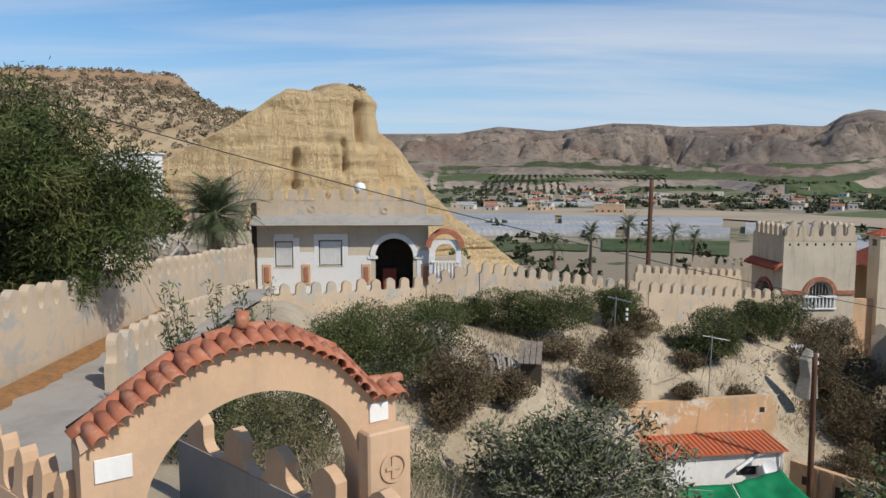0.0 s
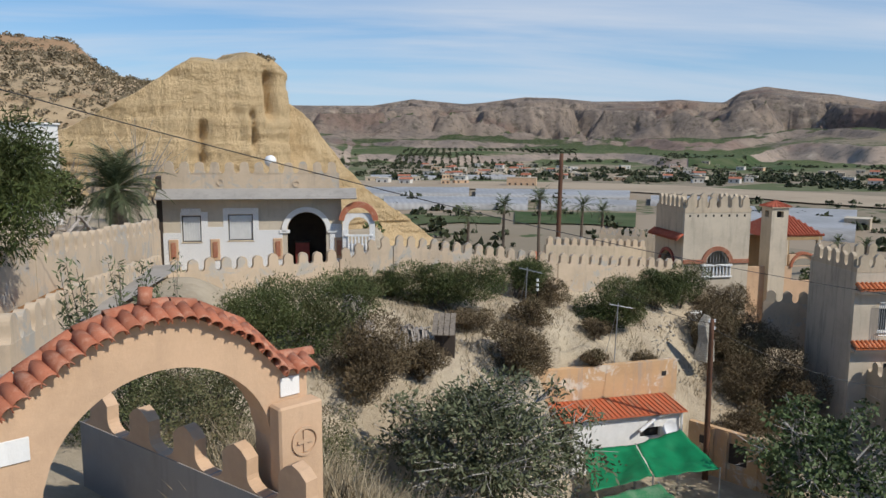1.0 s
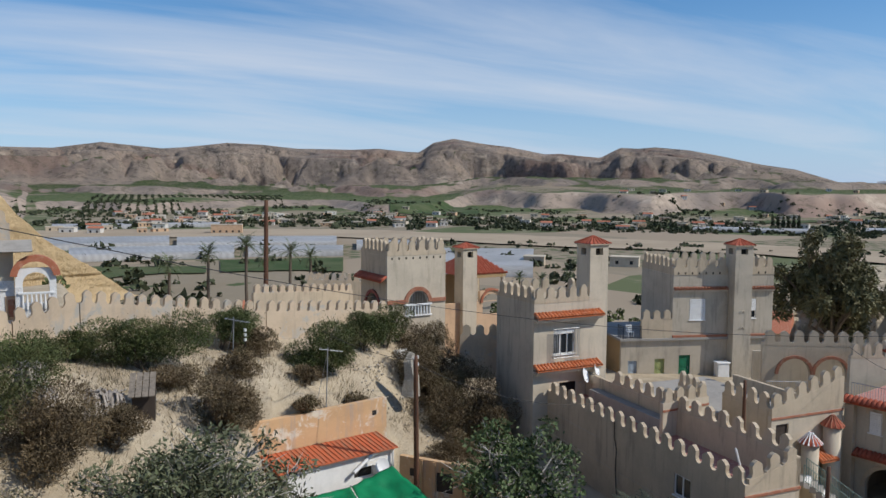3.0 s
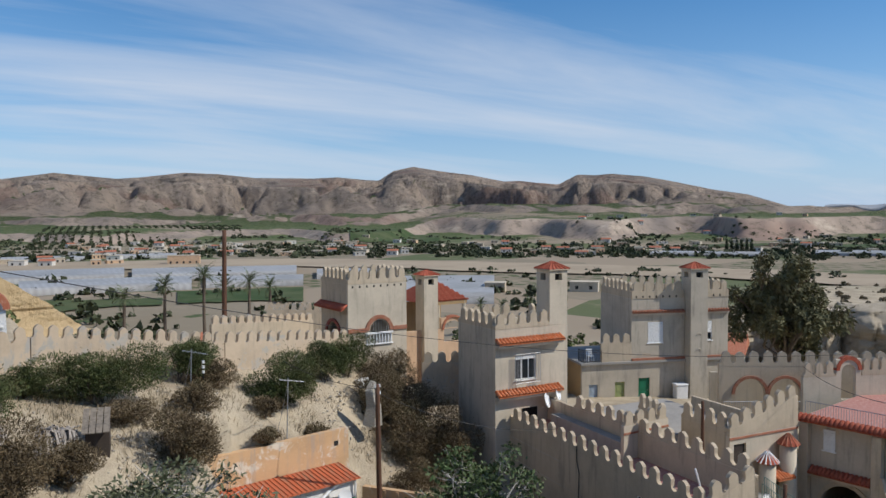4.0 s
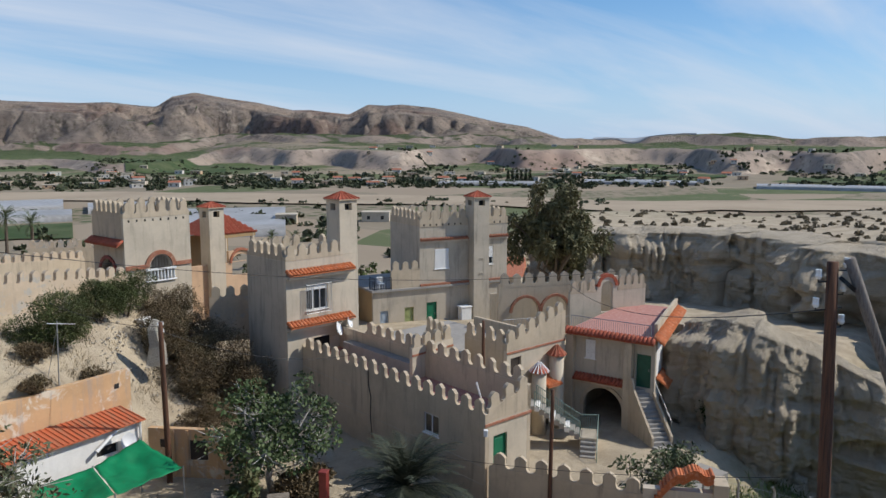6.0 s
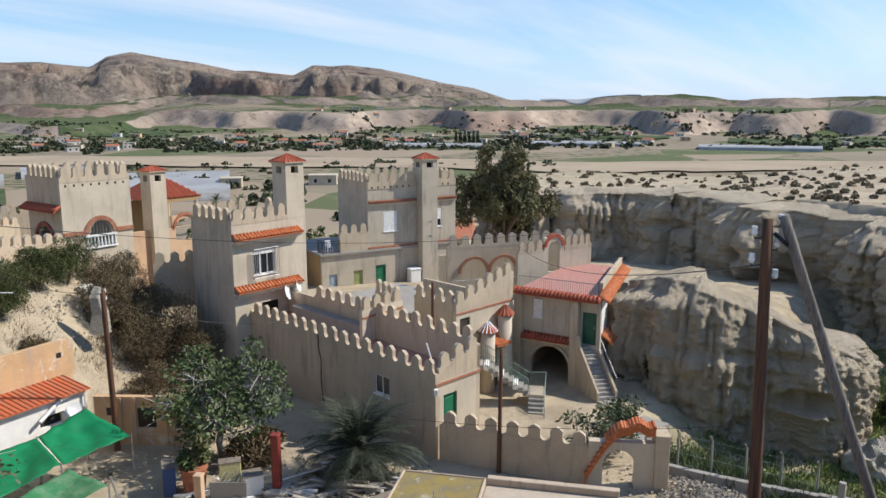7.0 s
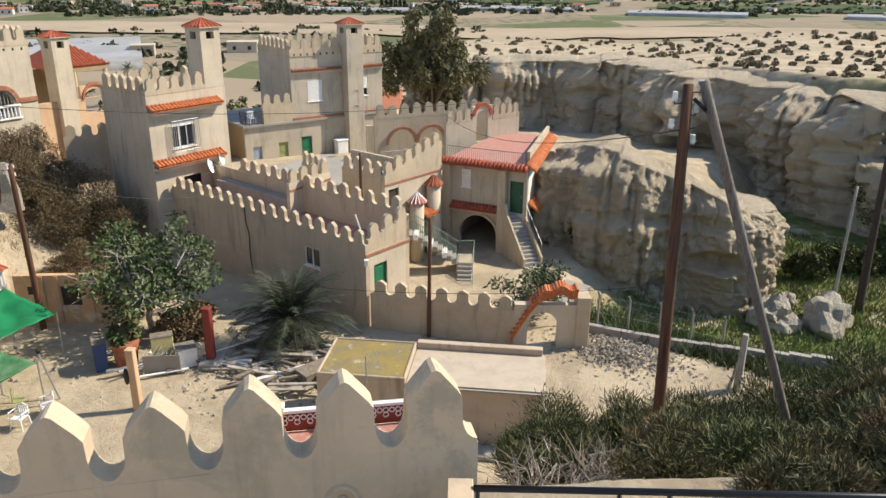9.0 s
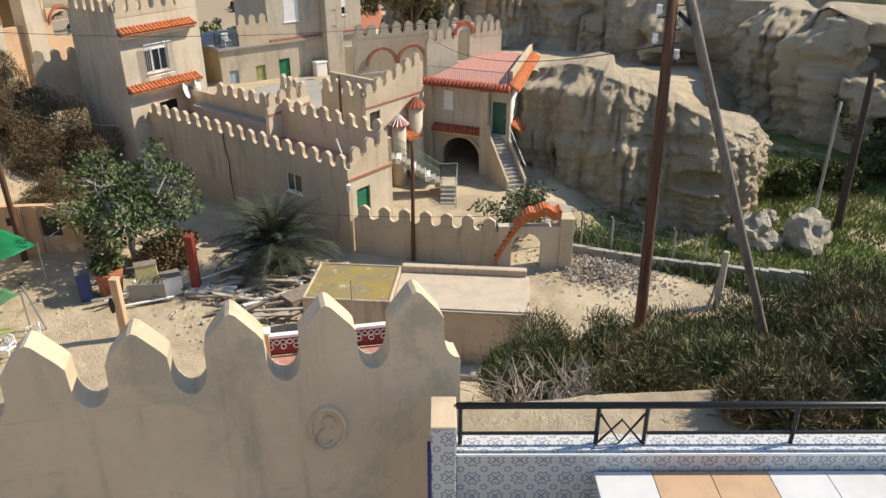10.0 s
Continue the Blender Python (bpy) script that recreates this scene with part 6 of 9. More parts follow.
# ---- bluffs ----
def cliff(name, pts, tops, zbot, mat, label, step=0.2, rows=100, bulge=1.2, flute=1.0, rill=0.35, ledge=0.3, back=8.0, rise=0.8, seed=3, lean=0.12, brow=0.08, cracks=(), freq=1.0, overhang=0.0):
    """A weathered sediment face along a plan line: buttresses with sharp creases between them, rills, hard ledges, cracks and a broken crest.
    Each crack is (x, lean, half width, depth, z0, z1)."""
    pts = [Vector((p[0], p[1])) for p in pts]
    seg = [0.0]
    for a, b in zip(pts, pts[1:]):
        seg.append(seg[-1] + (b - a).length)
    n = int(seg[-1] / step)
    ss = np.linspace(0, seg[-1], n + 1)
    px, py = np.interp(ss, seg, [p.x for p in pts]), np.interp(ss, seg, [p.y for p in pts])
    half = max(3, int(1.0 / step))
    ker = np.ones(2 * half + 1) / (2 * half + 1)
    tx, ty = px.copy(), py.copy()
    for _ in range(3):
        px[half:-half], py[half:-half] = np.convolve(px, ker, "valid"), np.convolve(py, ker, "valid")
        tx[half:-half], ty[half:-half] = np.convolve(tx, ker, "valid"), np.convolve(ty, ker, "valid")
    tx, ty = np.gradient(tx), np.gradient(ty)
    for _ in range(3):
        tx[half:-half], ty[half:-half] = np.convolve(tx, ker, "valid"), np.convolve(ty, ker, "valid")
    ln = np.hypot(tx, ty)
    nx, ny = ty / ln, -tx / ln
    zt = np.interp(ss, seg, tops)
    h = np.maximum(zt - zbot, 1.0)
    zt = zt + 0.5 * ledge * (fbm(ss * 0.5 * freq, ss * 0, 0, 4, seed) - 0.5) * 2 + 0.25 * ledge * (np.floor(5 * vnoise(ss * 0.7 * freq, ss * 0, 0, seed + 14)) / 5 - 0.5)
    k, cap = rows, 10
    S, T = np.meshgrid(ss, np.linspace(0, 1, k), indexing="ij")
    Z = zbot + (zt - zbot)[:, None] * T
    PX = np.broadcast_to(px[:, None], Z.shape)
    H = h[:, None]
    warp = 1.6 * (fbm(S * 0.12 * freq, Z * 0.12, 0, 3, seed + 20) - 0.5)
    off = bulge * 2.2 * (fbm(S * 0.10 * freq, Z * 0.06, 0, 3, seed + 1) - 0.5)
    # rounded buttresses parted by sharp creases
    v = fbm((S + 1.5 * warp) * 0.24 * freq, Z * 0.035 + 5, 0, 2, seed + 2)
    off = off + flute * 2.6 * (np.abs(2 * v - 1) ** 0.7 - 0.4)
    v = vnoise((S + warp) * 0.72 * freq, Z * 0.09, 0, seed + 5)
    off = off + flute * 0.75 * (np.abs(2 * v - 1) ** 0.6 - 0.55)
    # fine rills, deeper under the crest
    v = vnoise((S + 0.5 * warp) * 2.1 * freq, Z * 0.30, 0, seed + 6)
    off = off + rill * (np.abs(2 * v - 1) ** 0.6 - 0.55) * (0.5 + 0.8 * T)
    # hard and soft beds
    bed = Z + 0.35 * warp + 0.012 * S
    hard = vnoise(bed * 0.75 * freq + 0 * S, S * 0.03, 0, seed + 7)
    off = off + ledge * 1.5 * (smooth(0.42, 0.60, hard) - 0.5)
    hard = vnoise(bed * 2.3 * freq, S * 0.08, 0, seed + 8)
    off = off + ledge * 0.55 * (smooth(0.40, 0.62, hard) - 0.5)
    # knobs and pits
    off = off + 0.55 * rill * (fbm(S * 1.5 * freq, Z * 1.5 * freq, 0, 4, seed + 3) - 0.5) * 2
    off = off + 0.28 * rill * (fbm(S * 4.5 * freq, Z * 4.5 * freq, 0, 2, seed + 12) - 0.5) * 2
    pit = fbm(S * 0.30 * freq, Z * 0.34, 0, 2, seed + 9)
    off = off - flute * 1.1 * smooth(0.66, 0.78, pit)
    for cx, cl, cw, cd, z0, z1 in cracks:
        d = (PX - cx - cl * (Z - z0) - 0.35 * warp) / cw
        off = off - cd * np.where(d < 0, np.exp(-d * d * 6), np.exp(-d * d * 0.6)) * smooth(z0 - 0.8, z0 + 0.5, Z) * (1 - smooth(z1 - 0.5, z1 + 0.8, Z))
    off = off - lean * H * T - brow * H * smooth(0.82, 1.0, T) ** 2 + 0.7 * (1 - T) ** 4 + overhang * H * smooth(0.1, 0.75, T)
    verts = np.zeros((n + 1, k + cap, 3))
    verts[:, :k, 0], verts[:, :k, 1], verts[:, :k, 2] = px[:, None] + nx[:, None] * off, py[:, None] + ny[:, None] * off, Z
    for j in range(cap):
        t = (j + 1) / cap
        d = back * t ** 1.5
        verts[:, k + j, 0] = verts[:, k - 1, 0] - nx * d
        verts[:, k + j, 1] = verts[:, k - 1, 1] - ny * d
        verts[:, k + j, 2] = zt + rise * t + 0.5 * (fbm(ss * 0.6, t * 4 + ss * 0, 0, 4, seed + 6) - 0.45) * min(1, 3 * t) - 6 * smooth(0.75, 1.0, t)
    kk = k + cap
    i, j = np.meshgrid(np.arange(n), np.arange(kk - 1), indexing="ij")
    a = (i * kk + j).ravel()
    quads = np.stack([a, a + kk, a + kk + 1, a + 1], 1)
    me = bpy.data.meshes.new(name)
    me.vertices.add(verts.size // 3), me.loops.add(quads.size), me.polygons.add(len(quads))
    me.vertices.foreach_set("co", verts.ravel())
    me.loops.foreach_set("vertex_index", quads.ravel())
    me.polygons.foreach_set("loop_start", np.arange(len(quads)) * 4)
    me.update(calc_edges=True)
    me.materials.append(mat)
    return tagged(new(name, me), label, "cliff", kind="structure")


cliff("bluff_golden", [(-31, 66), (-24, 65), (-19, 64.5), (-16.5, 64.5), (-13.5, 65), (-10.9, 65.5), (-8.2, 66), (-6.2, 67), (-5.1, 68.5), (-4.4, 70), (-3.5, 71), (-2.1, 72), (-0.8, 73), (0.9, 74.5), (3.8, 77), (9, 84)],
      [15.0, 17.0, 19.4, 21.0, 22.8, 22.6, 23.4, 23.1, 21.8, 19.8, 17.8, 15.5, 13.7, 11.7, 9.3, 5.0], 5.0, M["gold_rock"], "golden sandstone bluff with vertical cracks behind the cave house",
      0.22, 120, 0.7, 0.18, 0.20, 0.17, 14, 1.5, 17, 0.04, 0.015, ((-7.2, 0.0, 0.45, 1.5, 18.2, 21.8), (-5.0, 0.04, 0.7, 2.2, 14.5, 21.0), (-13.2, 0.1, 0.4, 1.2, 14.2, 17.5), (-8.6, -0.05, 0.3, 0.9, 15.5, 18.6)), 0.7)
cliff("bluff_front", [(41.8, 19.0), (41.4, 17.4), (40.9, 15.6), (41.2, 13.4), (42.4, 11.2), (43.6, 9.2), (44.8, 7.6), (46.2, 6.6), (48.5, 6.4), (52, 7.6), (57, 10)], [5.6, 6.1, 6.2, 5.7, 4.8, 4.0, 3.1, 2.3, 1.8, 1.5, 1.0], -3.4, M["clay_rock"],
      "grey-buff clay bluff with fluted weathered faces", 0.10, 130, 1.2, 1.05, 0.62, 0.26, 5.0, 0.3, 29, 0.0, 0.08, (), 0.9, 0.06)
cliff("bluff_back", [(74, 60), (80, 53), (78, 47), (82, 42.5), (85, 38), (81, 33.5), (84, 28), (78, 23), (78, 18), (72, 13), (72, 7), (64.5, 4), (70, -1), (62, -5), (67, -12), (58, -20)],
      [4.0, 5.0, 5.4, 5.7, 6.1, 6.3, 6.4, 6.3, 6.2, 6.0, 6.0, 6.2, 6.4, 6.6, 6.8, 7.0], -5.0, M["clay_rock"], "tall pale clay bluffs with deep gullies below the plateau", 0.20, 90, 2.6, 2.7, 1.25, 0.6, 9, 0.6, 53, 0.02, 0.08, (), 0.6)
cliff("rock_column", [(42.4, 21.2), (41.0, 20.2), (40.8, 18.9), (41.6, 18.0), (43.6, 18.4)], [4.2, 4.9, 5.0, 4.8, 4.4], -2.0, M["clay_rock"], "pale clay pillar against the courtyard house", 0.10, 80, 0.3, 0.35, 0.3, 0.2, 1.6, 0.2, 67, 0.0, 0.06)


def boulder(x, y, z, r, seed, label):
    bm = bmesh.new()
    bmesh.ops.create_icosphere(bm, subdivisions=3, radius=1.0)
    for v in bm.verts:
        d = v.co.copy()
        k = 0.75 + 0.5 * noise.noise(d * 1.3 + Vector((seed, 0, 0))) + 0.18 * noise.noise(d * 3.1 + Vector((0, seed, 0)))
        v.co = Vector((d.x * r * 1.15, d.y * r, d.z * r * 0.95)) * k + Vector((x, y, z))
    return tagged(part("boulder", bm, M["boulder_m"]), label, "boulder", "boulders in the gully")


for k, (x, y, r) in enumerate(((43.8, 4.9, 1.55), (45.2, 2.4, 1.7), (44.2, 2.0, 0.6), (47.5, 4.8, 0.7))):
    boulder(x, y, on_ground(x, y) + r * 0.35, r, 3.7 * k + 1, "pale broken boulder lying in the green gully")
for k, (x, y, r) in enumerate(((41.6, 15.4, 0.55), (42.3, 14.2, 0.5), (42.8, 12.0, 0.7))):
    boulder(x, y, on_ground(x, y) + r * 0.3, r, 5.1 * k + 20, "pale fallen rock at the bluff foot")

# ---- the yard: shed, walls, hut, clutter ----
SH = Frame(10.3, 33.3, 81.6)
shed = thing("white_shed", SH.at(3, 0.5, 0), "low whitewashed shed with a rusty orange sheet roof", "shed")
wallp(shed, SH, 0, 5.9, 0.25, 0.5, -0.3, 2.8, M["white"], [(3.6, 4.7, 1.6, 2.1, False)])
wallp(shed, SH, 5.65, 5.9, 0.502, 2.0, -0.3, 2.8, M["white"])
wallp(shed, SH, 0, 0.25, 0.502, 2.0, -0.3, 2.8, M["white"])
# near-black sheet just inside the opening gives it its shade
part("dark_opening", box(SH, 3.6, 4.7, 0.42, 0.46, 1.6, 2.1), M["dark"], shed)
bm = bmesh.new()
vs = [bm.verts.new(SH.at(u, v, z)) for u in (-0.6, 6.05) for v, z in ((-0.05, 2.88), (2.05, 3.14), (2.05, 3.08), (-0.05, 2.82))]
for f in ((0, 1, 2, 3), (7, 6, 5, 4), (0, 4, 5, 1), (1, 5, 6, 2), (2, 6, 7, 3), (3, 7, 4, 0)):
    bm.faces.new([vs[i] for i in f])
m = Mat("rusty_orange_sheet", 0.75, 0, 0.25)
m.color(m.mix(m.ramp(m.noise(1.3, 7, 0.7, stretch=(3, 0.4, 1)), 0.42, 0.7), (0.52, 0.13, 0.055), (0.36, 0.17, 0.10))).bump(m.noise(8, 5, 0.7), 0.01, 0.5)
M["sheet"] = m.m
part("sheet_roof", bm, M["sheet"], shed, "rusty orange sheet roof")
bm = bmesh.new()
for k in range(27):
    u = -0.55 + 0.25 * k
    tube(bm, [SH.at(u, -0.06, 2.895), SH.at(u, 2.04, 3.155)], 0.03, 4)
part("roof_rib", bm, M["sheet"], shed)
part("flue_pipe", tube(bmesh.new(), [SH.at(3.4, -0.1, 2.1), SH.at(4.6, 0.1, 2.75), SH.at(5.5, 0.1, 2.8)], 0.09, 7), M["white_paint"], shed)
part("down_pipe", tube(bmesh.new(), [SH.at(5.8, 0.1, 2.85), SH.at(5.85, 0.12, 0.0)], 0.06, 6), M["white_paint"], shed)
dish(SH.at(5.0, -0.1, 2.1), (0.1, -0.95, 0.25), 0.4, "white satellite dish on the shed wall")
bw = thing("retaining_wall", SH.at(2, 2.2, 0), "flaking peach retaining wall behind the shed", "wall")
bm = bmesh.new()
vs = [bm.verts.new(SH.at(u, v, z)) for u, zt in ((-3.4, 4.76), (6.7, 4.87)) for v, z in ((2.1, 0), (2.45, 0), (2.45, zt), (2.1, zt))]
for f in ((0, 1, 2, 3), (7, 6, 5, 4), (0, 4, 5, 1), (1, 5, 6, 2), (2, 6, 7, 3), (3, 7, 4, 0)):
    bm.faces.new([vs[i] for i in f])
part("wall_body", bm, M["shedwall"], bw)
# thin near-black plate in place of a shaded vent hole
part("vent", box(SH, 5.8, 6.05, 2.08, 2.098, 4.05, 4.3), M["dark"], bw)
# wall beside the shed
W2 = Frame(16.3, 34.0, 143)
yw = thing("yard_wall", W2.at(2.5, 0, 0), "stained ochre yard wall with dark plates for its shaded openings", "wall")
wallp(yw, W2, 0, 5.3, 0, 0.3, -0.3, 2.45, M["shedwall"], [(2.1, 3.0, 0.9, 1.9, False)])
# near-black sheet in the hole and plates beside it stand for shaded openings
part("patch", box(W2, 2.1, 3.0, 0.05, 0.1, 0.9, 1.9), M["shade"], yw)
for u, w, z0, z1 in ((0.6, 0.5, 1.5, 1.9), (4.0, 0.5, 0.9, 1.2), (4.5, 0.4, 0.4, 0.8)):
    part("dark_patch", box(W2, u, u + w, -0.012, -0.003, z0, z1), M["shade"], yw)
for u in (1.2, 1.9, 3.4):
    part("pilaster", box(W2, u, u + 0.14, -0.06, -0.002, -0.3, 2.4), M["shedwall"], yw)

# green shade cloth on poles
def cloth(name, corners, sag, mat, label, seed=1, n=18):
    c = [Vector(p) for p in corners]
    t = thing(name, (c[0] + c[2]) / 2 - Vector((0, 0, 2.4)), label, "shade cloth", "shade cloths in the yard")
    verts = []
    for i in range(n + 1):
        for j in range(n + 1):
            a, b = i / n, j / n
            p = (c[0] * (1 - a) + c[1] * a) * (1 - b) + (c[3] * (1 - a) + c[2] * a) * b
            w = 16 * a * (1 - a) * b * (1 - b)
            p = p + Vector((0, 0, -sag * w + 0.10 * noise.noise(Vector((a * 5 + seed, b * 5, 0))) + 0.05 * math.sin(14 * a + 5 * b) * w))
            verts.append(p)
    faces = [(i * (n + 1) + j, (i + 1) * (n + 1) + j, (i + 1) * (n + 1) + j + 1, i * (n + 1) + j + 1) for i in range(n) for j in range(n)]
    ob = link_mesh("cloth", verts, faces, mat, t, "", False)
    so = ob.modifiers.new("thickness", "SOLIDIFY")
    so.thickness = 0.012
    for k, p in enumerate(c):
        if k in (0, 3) and name == "shade_cloth":
            continue
        part("pole", tube(bmesh.new(), [Vector((p.x, p.y, -0.1)), p + Vector((0, 0, 0.08))], 0.035, 6), M["steel"], t)
    return t


cloth("shade_cloth", [(12.85, 32.0, 2.15), (15.2, 32.6, 2.55), (15.65, 29.4, 2.0), (12.4, 28.7, 2.1)], 0.3, M["tarp"], "bright green shade cloth stretched over the yard", 2)
cloth("shade_cloth", [(10.2, 31.8, 2.1), (12.8, 31.98, 2.15), (12.35, 28.75, 2.1), (9.4, 27.9, 2.0)], 0.35, M["tarp"], "bright green shade cloth beside the shed", 5)
m = Mat("thin_green_net", 0.8, 0, 0.2)
m.color(m.mix(m.ramp(m.noise(2.2, 6, 0.7), 0.4, 0.65), (0.05, 0.24, 0.10), (0.16, 0.30, 0.17)))
m.b.inputs["Alpha"].default_value = 0.72
M["net"] = m.m
cloth("torn_net", [(9.4, 27.4, 1.9), (12.4, 28.3, 2.0), (12.9, 26.1, 1.85), (10.2, 25.9, 1.8)], 0.4, M["net"], "torn pale green netting hung on poles", 9)


def plastic_chair(x, y, turn):
    c = thing("plastic_chair", (x, y, 0.02), "white moulded plastic garden chair standing in the yard", "chair", "plastic chairs in the yard")
    f = Frame(x, y, turn)
    z = 0.03
    part("seat", box(f, -0.23, 0.23, -0.22, 0.22, z + 0.40, z + 0.44, 0.015), M["plastic"], c)
    for k in range(5):
        part("back_slat", box(f, -0.2 + 0.09 * k, -0.15 + 0.09 * k, 0.2, 0.235, z + 0.441, z + 0.80), M["plastic"], c)
    part("back_rail", tube(bmesh.new(), [f.at(-0.25, 0.21, z + 0.5), f.at(-0.2, 0.24, z + 0.8), f.at(0, 0.26, z + 0.87), f.at(0.2, 0.24, z + 0.8), f.at(0.25, 0.21, z + 0.5)], 0.025, 6), M["plastic"], c)
    for s in (-1, 1):
        part("armrest", tube(bmesh.new(), [f.at(s * 0.27, -0.22, z + 0.42), f.at(s * 0.28, -0.18, z + 0.64), f.at(s * 0.27, 0.2, z + 0.66)], 0.025, 6), M["plastic"], c)
        for v in (-0.2, 0.2):
            part("leg", tube(bmesh.new(), [f.at(s * 0.22, v, z + 0.4), f.at(s * 0.27, v * 1.15, z - 0.03)], [0.03, 0.022], 6), M["plastic"], c)
    return c


plastic_chair(12.6, 25.4, 200)
plastic_chair(11.55, 25.4, 160)

# posts
def post(name, x, y, h, w, mat, label, top=None, lean=0.0):
    t = thing(name, (x, y, 0), label, "post", "posts in the yard")
    f = Frame(x, y, 60)
    part("shaft", box(f, -w / 2, w / 2, -w / 2, w / 2, -0.2, h, 0.02), mat, t)
    part("cap", box(f, -w / 2 - 0.02, w / 2 + 0.02, -w / 2 - 0.02, w / 2 + 0.02, h + 0.002, h + 0.06, 0.015), top or mat, t)
    return t


p = post("brick_post", 18.75, 23.4, 2.6, 0.34, M["redpaint"], "worn red and white painted square post", M["redpaint"])
f = Frame(18.75, 23.4, 60)
part("white_face", box(f, 0.172, 0.182, -0.15, 0.15, 0.1, 2.4), M["white"], p, "flaking white painted face")
part("footing", box(f, -0.6, 0.6, -0.5, 0.4, -0.1, 0.28, 0.05), M["concrete"], p)
p = post("brick_post", 14.75, 22.9, 2.55, 0.30, M["peach"], "peach rendered square post in the yard", M["peach"])
coat = thing("hanging_coat", (14.5, 23.1, 1), "dark cloth hanging on the peach post", "cloth")
bm = bmesh.new()
bmesh.ops.create_icosphere(bm, subdivisions=2, radius=1, matrix=Matrix.Translation((14.52, 23.02, 1.5)) @ Matrix.Diagonal((0.1, 0.12, 0.36, 1)))
part("fabric", bm, M["cable"], coat, "", False)
pl = thing("thin_pole", (13.5, 26.1, 0), "thin dark pole leaning in the yard", "pole")
part("shaft", tube(bmesh.new(), [(13.5, 26.1, -0.1), (13.2, 26.6, 2.1)], 0.04, 6), M["steel"], pl)
part("clamp", box(Frame(13.22, 26.55, 0), -0.06, 0.06, -0.06, 0.06, 2.0, 2.16, 0.01), M["iron"], pl)
ch = thing("green_chair", (12.2, 26.4, 0), "lime green plastic chair under the netting", "chair")
part("seat", box(Frame(12.2, 26.6, 30), -0.2, 0.2, -0.2, 0.2, 0.4, 0.44, 0.01), M["pale_green"], ch)
part("backrest", box(Frame(12.2, 26.6, 30), -0.2, 0.2, 0.18, 0.22, 0.442, 0.9, 0.01), M["pale_green"], ch)

# flat-roofed hut
HU = Frame(17.4, 16.0, 153.6)
hut = thing("flat_hut", HU.at(4, 1.4, 0), "flat-roofed rendered hut with a lichen-yellow roof section", "hut")
part("hut_wall", box(HU, 0, 3.2, 0, 2.75, -0.4, 2.45, 0.02), M["hut"], hut)
part("hut_wall", box(HU, 3.202, 8.05, 0.12, 2.9, -0.6, 2.3, 0.02), M["hut"], hut)
m = Mat("lichen_roof", 0.95, 0, 0.1)
m.color(m.mix(m.ramp(m.noise(1.6, 8, 0.72), 0.55, 0.68), m.mix(m.ramp(m.noise(0.9, 7, 0.7), 0.38, 0.6), (0.30, 0.225, 0.075), (0.22, 0.185, 0.11)), (0.46, 0.42, 0.33))).bump(m.noise(14, 6, 0.7), 0.02, 0.6)
M["lichen"] = m.m
part("lichen_roof", box(HU, 0.094, 3.106, 0.064, 2.696, 2.452, 2.53), M["lichen"], hut, "yellow lichen covered roof")
for a in ((0, 3.2, -0.02, 0.06), (0, 3.2, 2.7, 2.77), (0, 0.09, 0.062, 2.698), (3.11, 3.2, 0.062, 2.698)):
    part("roof_kerb", box(HU, *a, 2.452, 2.58, 0.02), M["hut"], hut)
part("pale_roof", box(HU, 3.22, 8.1, 0.05, 2.65, 2.302, 2.36, 0.01), plain("pale_roof_screed", (0.50, 0.42, 0.33), 0.95, 0, 2, 0.2, 0.01), hut, "pale screed roof")
part("roof_kerb", box(HU, 3.22, 8.0, 2.652, 2.95, 2.302, 2.62, 0.02), M["hut"], hut)
part("down_pipe", tube(bmesh.new(), [HU.at(8.12, 0.1, 2.3), HU.at(8.14, 0.05, 0.0)], 0.04, 6), M["white_paint"], hut)
part("drip_edge", box(HU, 3.2, 8.1, -0.05, 0.05, 2.25, 2.3), M["concrete"], hut)
ant = thing("tv_antenna", HU.at(2.0, -1.6, 0), "rooftop television antenna on a thin mast", "antenna")
mast = HU.at(2.1, -1.2, 0)
part("mast", tube(bmesh.new(), [mast, mast + Vector((0, 0, 4.0))], 0.025, 5), M["steel"], ant)
for k in range(7):
    a = mast + Vector((0, 0, 3.8)) + Vector((0.11 * (k - 3), -0.08 * (k - 3), 0))
    part("element", tube(bmesh.new(), [a + Vector((0.16, 0.22, 0.2)), a - Vector((0.16, 0.22, 0.2))], 0.007, 4), M["steel"], ant)
# lower steps below the hut
for k in range(2):
    s = part("hut_footing", box(HU, 4.8, 8.6, -0.9 - 0.5 * k, -0.3 - 0.5 * k, -0.6 + 0.3 * (1 - k) * 0.8, 0.25 - 0.3 * k, 0.05), M["concrete"])
    tagged(s, "weathered concrete ledge in front of the hut", "ledge", kind="structure")

# road-side wall and fence
RW = Frame(30.6, 11.4, 170)
rw = thing("roadside_wall", RW.at(4, 0, 0), "low concrete kerb wall beside the sandy track", "wall")
bm = bmesh.new()
for k in range(12):
    add_box(bm, RW, 0.9 * k, 0.9 * k + 0.9, 0.012 * k * k, 0.28 + 0.012 * k * k, -1.6, 0.42 - 0.02 * k)
part("wall_body", bm, M["concrete"], rw)
fence = thing("wire_fence", RW.at(1, 1, 0), "rusty wire fence with concrete posts above the field", "fence")
rows = []
for k in range(6):
    x, y = 30.9 + 0.45 * k, 12.3 - 1.35 * k
    z = on_ground(x, y)
    part("fence_post", tube(bmesh.new(), [(x, y, z - 0.3), (x, y, z + 1.9), (x - 0.25, y, z + 2.2)], 0.05, 6), M["concrete"], fence)
    rows.append((x, y, z))
